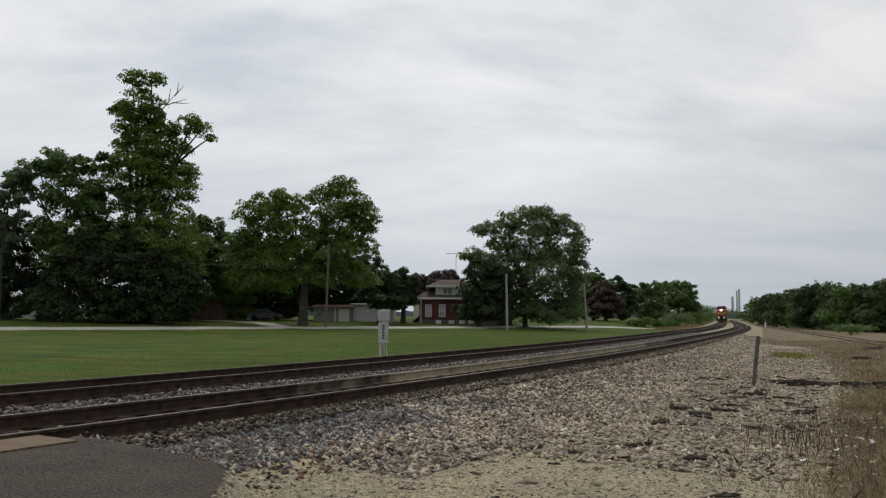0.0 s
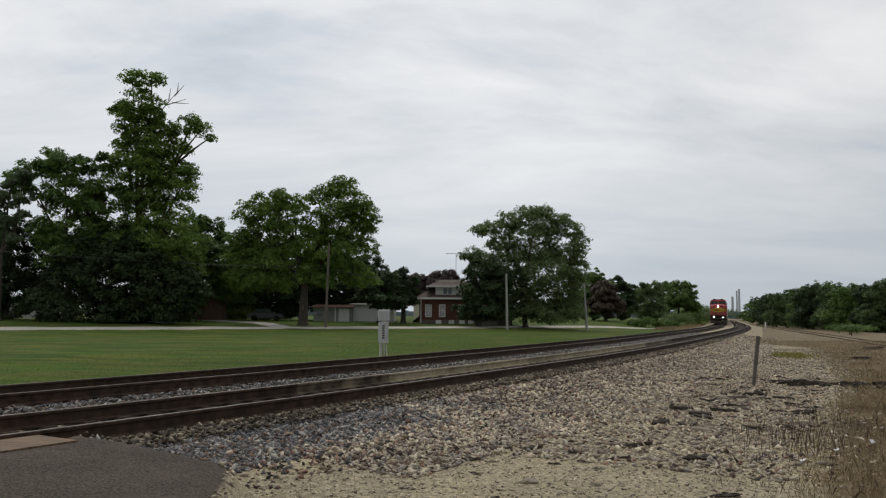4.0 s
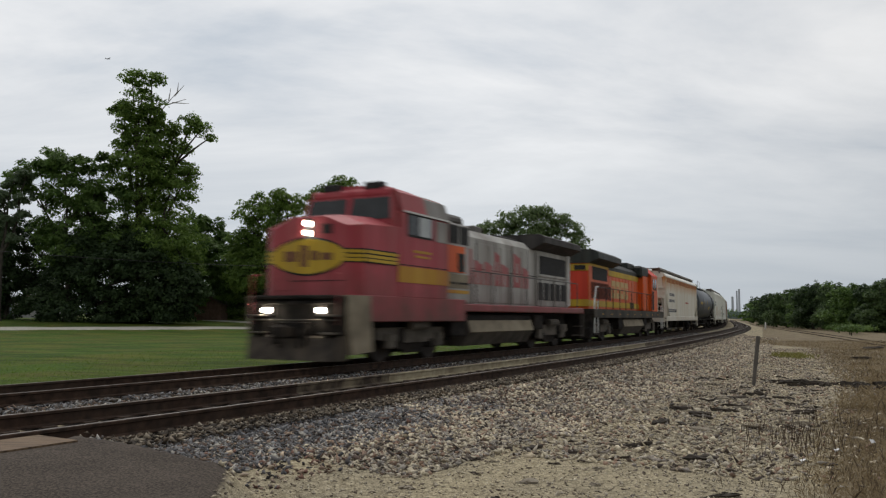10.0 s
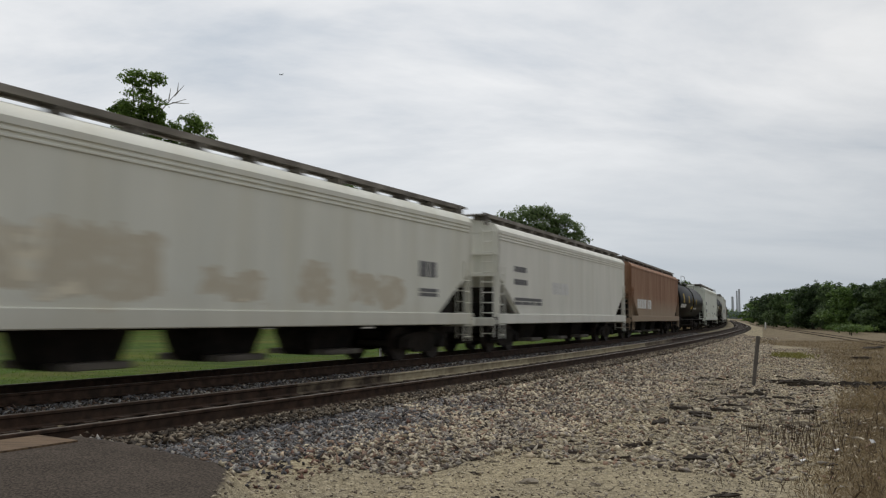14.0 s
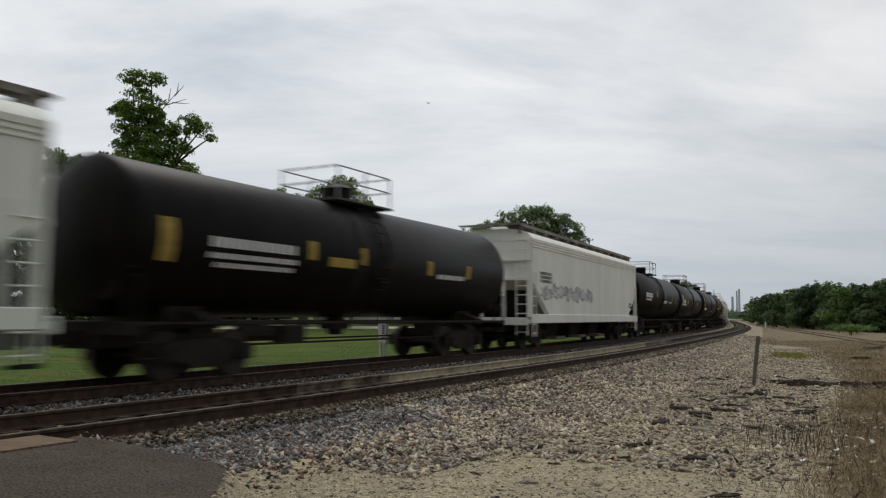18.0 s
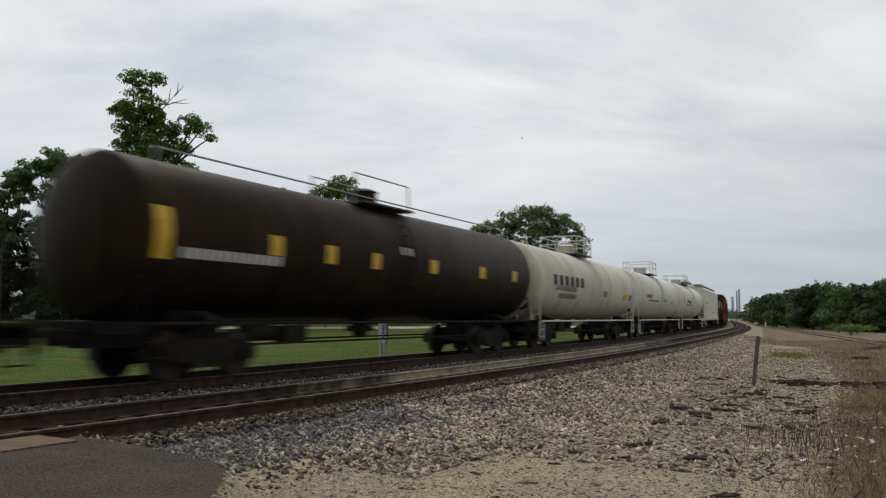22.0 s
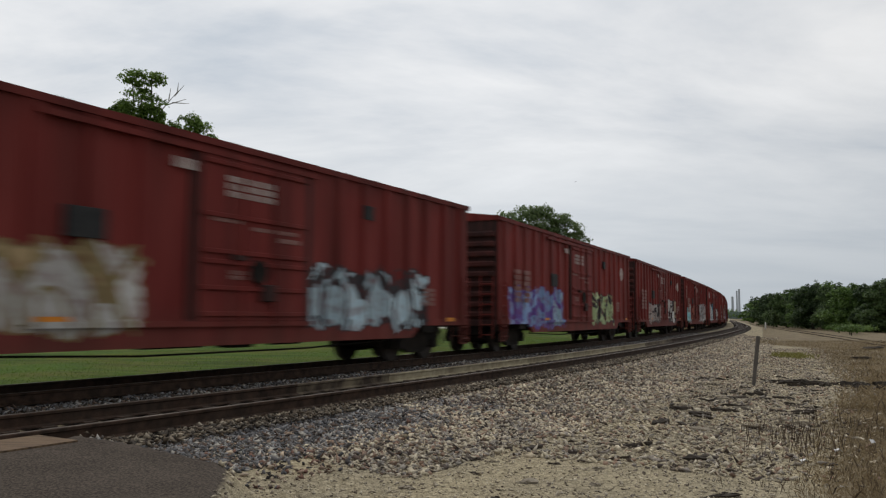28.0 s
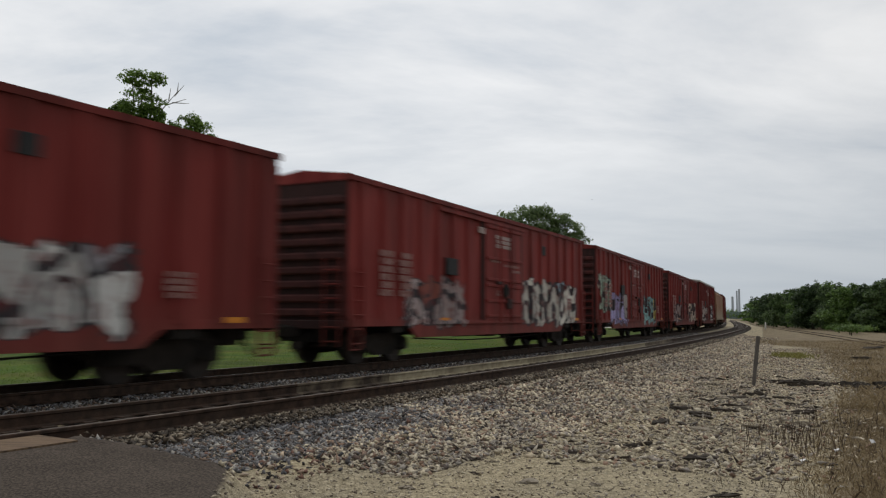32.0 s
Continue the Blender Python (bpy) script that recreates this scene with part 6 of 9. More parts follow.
tank(418.2, 433.8, black_t, "black tank car with a seam round its middle", 1.42, [(3.5, 6.0, -2, 0.2, white_letter), (3.4, 6.0, -12, 0.11, white_letter), (3.5, 5.8, -19, 0.10, white_letter), (6.85, 7.15, -4, 0.8, dull_yellow), (2.75, 3.0, 0, 0.42, dull_yellow), (0.75, 1.0, 0, 0.42, dull_yellow), (1.2, 2.2, -8, 0.22, dull_yellow), (-2.6, -2.35, -4, 0.4, dull_yellow), (-5.0, -4.75, -4, 0.4, dull_yellow), (-4.6, -2.9, -12, 0.13, white_letter)], 12, bands=(1.0, -0.4), band_mat=under)
hopper(435.6, 454.2, white_tag, "white covered hopper car with a smeared dark tag", 4.52, [(6.6, 8.0, 2.5, 2.95, 3, grey_letter), (-7.6, -7.1, 1.7, 2.0, 2, grey_letter)], 13, ribs=3)
tank(455.0, 472.4, sooty_t, "sooty brown tank car with raised middle band", 1.47, [(4.0, 6.4, -2, 0.28, white_letter), (4.2, 6.2, -12, 0.12, white_letter), (2.0, 2.3, 2, 0.4, dull_yellow), (-1.6, -1.3, 2, 0.4, dull_yellow), (-2.2, -0.9, -14, 0.2, white_letter), (-4.9, -4.6, -4, 0.36, dull_yellow), (-4.4, -3.2, -14, 0.12, white_letter), (-6.9, -5.8, -8, 0.5, grey_letter)], 14, bands=(0.6, 0.3), band_mat=under)
tank(473.6, 490.0, gloss_t, "glossy black tank car with yellow marks", 1.45, [(5.2, 6.6, -4, 0.3, white_letter), (6.9, 7.3, 0, 0.8, yellow_mark), (3.4, 3.9, -6, 0.32, yellow_mark), (-0.3, 0.2, -8, 0.3, yellow_mark), (-4.4, -3.9, -8, 0.3, yellow_mark), (4.6, 7.2, -14, 0.13, white_letter)], 15, bands=(-0.6,))
tank(491.6, 511.0, gloss_t, "glossy black tank car with railed dome", 1.5, [(8.05, 8.4, 4, 0.85, yellow_mark), (5.4, 8.0, -20, 0.24, white_letter), (4.5, 4.8, 2, 0.4, dull_yellow), (1.9, 2.15, 0, 0.4, dull_yellow), (-0.9, -0.65, 0, 0.4, dull_yellow), (-0.8, 0.2, -28, 0.22, orange_mark), (-5.4, -5.1, -4, 0.4, dull_yellow), (-3.2, -1.0, -28, 0.13, white_letter)], 16, trim=0.8)
tank(512.4, 530.2, brown_t, "brown tank car with a row of yellow plates", 1.5, [(8.2, 8.55, 0, 0.95, yellow_mark), (5.2, 5.55, 0, 0.42, yellow_mark), (3.3, 3.65, -2, 0.42, yellow_mark), (1.4, 1.75, -3, 0.4, yellow_mark), (-1.6, -1.2, -2, 0.38, yellow_mark), (-4.8, -4.4, -2, 0.36, yellow_mark), (-7.4, -7.0, -2, 0.36, yellow_mark), (5.2, 8.0, -12, 0.2, white_letter), (-0.2, 0.4, 10, 0.2, white_letter)], 17, dome="low")
tank(531.0, 547.9, cream_t, "dirty cream tank car with dark letter blocks", 1.47, [(2.3, 7.0, 2, 0.42, black_letter), (3.4, 6.4, -10, 0.2, grey_letter), (3.2, 5.8, -22, 0.22, grey_letter), (-6.6, -5.6, -14, 0.3, yellow_mark), (-7.6, -6.8, -14, 0.3, grey_letter), (-2.0, -1.2, -12, 0.28, grey_letter)], 18, rail_mat=white_rail, bands=(-1.2,), hat=cream_t)
tank(549.0, 566.9, white_t, "white tank car with grey ends and pale handrails", 1.47, [(4.4, 6.2, -4, 0.22, grey_letter), (-5.0, -4.2, -14, 0.26, yellow_mark), (1.5, 5.2, -14, 0.1, grey_letter), (-1.6, -0.8, -10, 0.22, grey_letter)], 19, rail_mat=white_rail, bands=(0.1, 7.6, -7.6), band_mat=end_grey, hat=white_t)
tank(568.0, 584.8, white_t, "white tank car with yellow plates", 1.47, [(6.4, 7.0, 6, 0.8, yellow_mark), (3.2, 4.8, -2, 0.24, grey_letter), (1.8, 3.4, -4, 0.22, grey_letter), (1.0, 1.3, 4, 0.3, dull_yellow), (-5.4, -4.6, -12, 0.26, yellow_mark), (-0.8, 0.0, -20, 0.24, grey_letter), (1.0, 5.2, -14, 0.1, grey_letter)], 20, rail_mat=white_rail, bands=(-1.0,), hat=white_t)
h21 = hopper(586.8, 607.0, white_b, "clean white covered hopper car with orange reflectors", 4.5, [(6.9, 7.9, 2.6, 2.85, 1, grey_letter), (6.9, 7.6, 2.1, 2.4, 2, grey_letter), (-2.6, -0.2, 1.78, 1.86, 1, red_letter), (-5.8, -5.5, 1.75, 1.95, 1, black_letter), (-7.2, -6.6, 2.1, 2.4, 3, grey_letter)], 21, walk_paint=pale_rail)
for i in range(7):
    part("reflector", Shape().box(8.2 - i * 2.7, 8.8 - i * 2.7, 1.61, 1.618, 1.04, 1.14), orange_mark, h21, "orange reflector strip")
tank(608.2, 623.0, black_t, "black tank car with a yellow dome cover", 1.42, [(1.8, 4.6, 2, 0.3, dull_yellow), (5.6, 5.9, 4, 0.6, white_letter), (0.2, 0.4, 6, 0.5, white_letter), (-5.6, -5.2, 0, 0.5, white_letter)], 22, hat=orange_mark, dome="plain")

RED1, RED2, GRIM = (0.168, 0.027, 0.024), (0.235, 0.047, 0.041), (0.066, 0.021, 0.018)
PALE, DARKLINE = (0.50, 0.50, 0.48), (0.05, 0.05, 0.055)
PINK = (0.34, 0.13, 0.10)


faint_stencil = surface("faded_pink_stencil", (0.20, 0.075, 0.065), (0.36, 0.22, 0.195), 9, 0.8, bump=0)
faint_emblem = surface("faded_emblem_paint", (0.34, 0.24, 0.22), (0.52, 0.45, 0.42), 7, 0.8, bump=0)


def red_car(front, rear, zones, tone=1.0, roof=4.79, logo=None, white=(), label="dark red boxcar with ribbed sides and graffiti along the sill", roof_mat=None):
    L = rear - front
    k = len(TRAIN)
    name = "boxcar_paint_%s" % "abcdefghijklmnopqrstuvwxyz"[k % 26] + str(k)
    zones = [(a_, b_, z0 - 0.06, z1 + (0.28 if z0 < 1.3 else 0.1), *rest) for a_, b_, z0, z1, *rest in zones]
    paint = car_paint(name, tuple(c * tone for c in RED1), tuple(c * tone for c in RED2), tuple(c * tone for c in GRIM), 0.6, 0.62, 1.2, zones, L, low=(0.5, (0.13, 0.062, 0.048), 1.5, 0.55), spec=0.1, high=(roof - 0.5, (0.055, 0.018, 0.014), 1.6, 0.55))
    w = [(L / 2 - b_, L / 2 - a_, z0, z1, rows, faint_emblem if z0 > 3.4 else faint_stencil) for a_, b_, z0, z1, rows in white]
    lg = (L / 2 - logo[0], logo[1], 0.42, faint_emblem) if logo else None
    car = boxcar(front, rear, paint, label, roof, 0.0, 3.1, k, roof_mat, lg, w)
    for x in (L / 2 - 5.0, 0.6, -0.9, -L / 2 + 1.2):
        part("reflector", Shape().box(x - 0.27, x + 0.27, 1.50, 1.525, 1.08, 1.19), orange_mark, car, "orange reflector strip")
    return car


STEN = [(1.3, 1.95, 1.7, 2.9, 6), (2.25, 2.9, 1.7, 2.9, 6), (8.5, 9.9, 3.5, 3.95, 3), (10.0, 10.7, 2.72, 2.84, 1), (8.6, 9.1, 1.9, 2.1, 2), (7.2, 7.7, 3.85, 4.1, 1), (8.1, 8.9, 3.0, 3.12, 1), (9.2, 10.6, 2.9, 3.0, 1), (16.0, 16.6, 1.5, 2.0, 4)]
red_car(625.4, 644.8, [(2.2, 5.0, 1.0, 2.4, (0.35, 0.5, 0.3), DARKLINE, PINK), (12.3, 16.2, 0.9, 2.5, (0.42, 0.42, 0.46), DARKLINE, (0.6, 0.6, 0.6)), (16.4, 18.9, 1.25, 2.3, PINK, GRIM, PINK)], 1.15, logo=(16.9, 3.55), white=STEN, label="red boxcar with a round pale emblem and white and purple graffiti")
red_car(647.2, 666.0, [(2.9, 6.6, 0.95, 2.1, PALE, (0.25, 0.2, 0.1), (0.48, 0.36, 0.2)), (11.1, 16.3, 0.95, 2.1, (0.4, 0.52, 0.58), DARKLINE, RED1)], 1.0, logo=(0.75, 3.75), white=STEN, label="dark red boxcar with pale block graffiti beside the door")
red_car(668.3, 687.8, [(1.0, 7.2, 0.9, 2.0, (0.22, 0.33, 0.55), (0.16, 0.10, 0.35), (0.35, 0.5, 0.6)), (11.4, 15.6, 0.95, 2.1, (0.45, 0.55, 0.30), DARKLINE, (0.3, 0.3, 0.16))], 1.1, logo=(17.2, 3.5), white=STEN, label="red boxcar with blue and yellow-green graffiti")
red_car(689.7, 708.8, [(4.0, 8.2, 0.95, 1.9, (0.33, 0.28, 0.26), DARKLINE, PALE), (12.2, 15.8, 0.9, 2.2, (0.60, 0.60, 0.58), DARKLINE, (0.42, 0.34, 0.24))], 0.95, logo=(16.7, 3.55), white=STEN + [(16.4, 17.2, 1.7, 2.1, 2)], label="dark red boxcar with white bubble graffiti")
red_car(711.3, 730.0, [(0.7, 4.3, 0.95, 1.9, (0.25, 0.55, 0.62), (0.5, 0.6, 0.6), RED2), (4.6, 7.4, 1.2, 2.1, PINK, GRIM, PINK), (11.0, 17.6, 0.95, 2.2, (0.5, 0.5, 0.5), (0.2, 0.2, 0.21), (0.36, 0.33, 0.33))], 1.0, white=STEN + [(0.3, 1.0, 2.8, 3.9, 4)], label="dark red boxcar with turquoise and silver graffiti")
red_car(732.4, 751.3, [(2.7, 7.4, 0.95, 2.5, (0.74, 0.75, 0.74), (0.10, 0.26, 0.36), (0.66, 0.67, 0.68)), (11.3, 15.4, 0.95, 2.1, PALE, DARKLINE, (0.30, 0.30, 0.32))], 1.1, logo=(1.4, 3.7), white=STEN, label="dark red boxcar with tall white and blue graffiti")
red_car(753.7, 772.3, [(2.6, 6.4, 1.0, 2.0, (0.34, 0.28, 0.27), DARKLINE, (0.25, 0.09, 0.07)), (11.2, 17.6, 0.95, 2.3, (0.56, 0.54, 0.48), DARKLINE, (0.35, 0.5, 0.58))], 1.2, white=STEN, label="red boxcar with cream graffiti")
red_car(774.5, 793.6, [(0.4, 3.0, 1.6, 3.2, (0.35, 0.45, 0.36), DARKLINE, RED1), (2.6, 6.8, 0.95, 2.2, (0.33, 0.30, 0.5), DARKLINE, (0.4, 0.38, 0.36)), (11.5, 15.6, 0.95, 2.2, (0.22, 0.42, 0.42), DARKLINE, (0.4, 0.34, 0.12))], 1.0, white=STEN, label="dark red boxcar with violet and teal graffiti")
red_car(796.4, 815.3, [(2.0, 7.0, 0.95, 2.0, (0.30, 0.24, 0.23), DARKLINE, GRIM), (11.5, 17.0, 0.95, 2.2, (0.46, 0.40, 0.33), DARKLINE, RED2)], 0.95, white=STEN, label="dark red boxcar with faint graffiti")
pale_roof = surface("pale_roof_steel", (0.42, 0.42, 0.38), (0.55, 0.54, 0.5), 3, 0.7)
red_car(817.5, 837.0, [(2.0, 8.0, 0.95, 2.1, (0.40, 0.36, 0.33), DARKLINE, RED1), (12, 16, 0.95, 2.4, (0.62, 0.62, 0.6), DARKLINE, RED2)], 0.75, roof=5.05, white=STEN, label="tall dark red boxcar with a pale roof", roof_mat=pale_roof)
hopper(838.6, 857.4, brown_h, "rust-brown covered hopper car", 4.5, None, 40)
red_car(859.0, 878.0, [], 0.9, label="dark red boxcar at the train's end")


def train_pose(f, L, s_front):
    """A car's pose: its two trucks stand on the line."""
    a_, b_ = s_front + 2.35, s_front + L - 2.35
    xa, ya, _ = on_line(a_)
    xb, yb, _ = on_line(b_)
    return pose((xa + xb) / 2, (ya + yb) / 2, 0.0, 0, 0, math.degrees(math.atan2(ya - yb, xa - xb)))


SPEED = 23.528

# ---- trees ----
leafy("leaf_dark", (0.045, 0.088, 0.021), (0.145, 0.235, 0.056), 0.42)
leafy("leaf_elm", (0.066, 0.118, 0.022), (0.185, 0.28, 0.058), 0.45)
leafy("leaf_mid", (0.062, 0.108, 0.026), (0.15, 0.23, 0.06), 0.45)
leafy("leaf_dull", (0.085, 0.13, 0.055), (0.20, 0.27, 0.11), 0.5)
leafy("leaf_grey", (0.07, 0.105, 0.055), (0.16, 0.215, 0.12), 0.4)
# darker leaf tone: the shade inside dense foliage is put into this colour
leafy("leaf_shaded", (0.021, 0.040, 0.017), (0.062, 0.102, 0.036), 0.34)
leafy("leaf_wood", (0.036, 0.064, 0.023), (0.10, 0.155, 0.050), 0.38)
leafy("leaf_plum", (0.05, 0.036, 0.036), (0.11, 0.075, 0.07), 0.3)
leafy("leaf_russet", (0.055, 0.042, 0.030), (0.11, 0.085, 0.06))
leafy("leaf_bright", (0.055, 0.10, 0.017), (0.15, 0.22, 0.045))
bark = surface("grey_brown_bark", (0.035, 0.030, 0.024), (0.10, 0.085, 0.068), 3, 0.95, bump=0.6, bscale=9, stretch=(3, 3, 0.6))


def leaves(rng, blobs, count, size, depth=1.0, clumps=1.0):
    """Leaf sprays set in separate clumps over each lobe, their upper sides turned out and up. Returns corners and faces."""
    vol = np.array([b[2] * b[3] * b[2] for b in blobs]) ** 0.62
    vol /= vol.sum()
    P, C, O = [], [], []
    for (bx, bz, rx, rz), w in zip(blobs, vol):
        by = rng.uniform(-0.5, 0.5) * rx * depth
        n = int(count * w)
        k = max(8, int((6.5 * rx * rz + 9) * clumps))
        d = rng.normal(size=(k, 3))
        d /= np.linalg.norm(d, axis=1)[:, None]
        rad = rng.uniform(0.2, 1.0, (k, 1)) ** 0.55 * rng.uniform(0.85, 1.12, (k, 1))
        cen = d * rad * np.array([rx, rx * depth, rz]) + np.array([bx, by, bz])
        C.append(cen)
        share = rng.uniform(0.3, 1.0, k) ** 1.5
        cl = rng.choice(k, n, p=share / share.sum())
        cr = (0.30 + 0.75 * share) * min(1.0, 0.34 + 0.25 * rx)
        p = rng.normal(size=(n, 3))
        p /= np.linalg.norm(p, axis=1)[:, None]
        p *= rng.uniform(0, 1, (n, 1)) ** 0.45
        # flat-bottomed clumps that droop a little away from the lobe's middle
        q = p * np.array([1.15, 1.15, 0.62]) + d[cl] * np.array([0.3, 0.3, 0.0])
        q[:, 2] -= 0.30 * (q[:, 0] ** 2 + q[:, 1] ** 2)
        P.append(cen[cl] + q * cr[cl][:, None])
        O.append(p + 0.55 * d[cl])
    P, O = np.concatenate(P), np.concatenate(O)
    n = len(P)
    up = O + np.array([0, 0, 0.75]) + rng.normal(size=(n, 3)) * 0.65
    up /= np.linalg.norm(up, axis=1)[:, None]
    a_ = np.cross(up, rng.normal(size=(n, 3)))
    a_ /= np.linalg.norm(a_, axis=1)[:, None]
    b_ = np.cross(up, a_)
    s = size * rng.uniform(0.55, 1.35, (n, 1))
    v = np.stack([P - a_ * s, P + b_ * s * 0.48, P + a_ * s, P - b_ * s * 0.48], 1).reshape(-1, 3)
    f = np.arange(4 * n).reshape(-1, 4)
    return v, f, np.concatenate(C)


def tree(name, x, y, blobs, leaf, count, label, size=0.2, trunk=0.35, seed=1, depth=1.0, clumps=1.0, fork=0.4):
    rng = np.random.RandomState(seed)
    base = float(height(x, y)[0])
    t = tagged(new(name), label, "tree")
    t.matrix_basis = pose(x, y, base)
    lob = [(b[0], b[1] - base, b[2], b[3]) for b in blobs]
    v, f, cen = leaves(rng, lob, count, size, depth, clumps)
    v[:, 2] = np.maximum(v[:, 2], 0.05)
    crown = soup("crown", v, f, MATS[leaf])
    crown.parent = t
    # trunk, forking into main limbs, each of which bears the boughs of its lobes
    top = max(b[1] for b in lob)
    lo = min(b[1] - b[3] for b in lob)
    sh = Shape()
    foot = Vector((0, 0, -0.2))
    bend = Vector((rng.uniform(-0.15, 0.15), 0.05, max(0.8, min(lo * 0.8, top * fork * 0.6))))
    head = Vector((rng.uniform(-0.3, 0.3), 0, top * fork))
    sh.cyl(foot, foot + Vector((0, 0, 0.6)), trunk * 1.7, trunk * 1.15, 10, False).cyl(foot + Vector((0, 0, 0.6)), bend, trunk * 1.15, trunk * 0.95, 10, False).cyl(bend, head, trunk * 0.95, trunk * 0.7, 10, False)
    part("trunk", sh, bark, t, smooth=True)
    many = len(lob) >= 12
    order = sorted(lob, key=lambda b: math.atan2(b[0], b[1] - head.z * 0.8))
    m = max(1, min(6, len(lob) // 4))
    groups = [order[len(order) * i // m:len(order) * (i + 1) // m] for i in range(m)]
    for g in groups:
        sh = Shape()
        cx, cz = sum(b[0] for b in g) / len(g), sum(b[1] for b in g) / len(g)
        st = head if cz > head.z else foot.lerp(head, max(0.35, cz / head.z * 0.8))
        node = Vector((cx * 0.62, rng.uniform(-0.6, 0.6), max(st.z + 0.2, st.z + (cz - st.z) * 0.62)))
        mid = st.lerp(node, 0.5) + Vector((cx * 0.08, 0, -0.12))
        r = trunk * (0.55 if many else 0.4)
        sh.cyl(st, mid, r * 1.15, r * 0.9, 8, False).cyl(mid, node, r * 0.9, r * 0.62, 8, False)
        for bx, bz, rx, rz in g:
            en = Vector((bx, rng.uniform(-0.3, 0.3) * rx, bz))
            knee = node.lerp(en, 0.5) + Vector((rng.uniform(-0.2, 0.2), rng.uniform(-0.3, 0.3), 0.2))
            sh.cyl(node, knee, r * 0.58, r * 0.38, 6, False).cyl(knee, en, r * 0.38, r * 0.2, 6, False)
            near = [Vector(c) for c in cen[rng.choice(len(cen), 40)] if (Vector(c) - en).length < max(rx, rz) * 1.3]
            for c in near[:5]:
                sh.cyl(knee.lerp(en, rng.uniform(0.2, 1)), c, r * 0.2, 0.02, 5, False)
        limb = part("limb", sh, bark, t, smooth=True)
        if many:
            tagged(limb, kind="stuff")
    return t


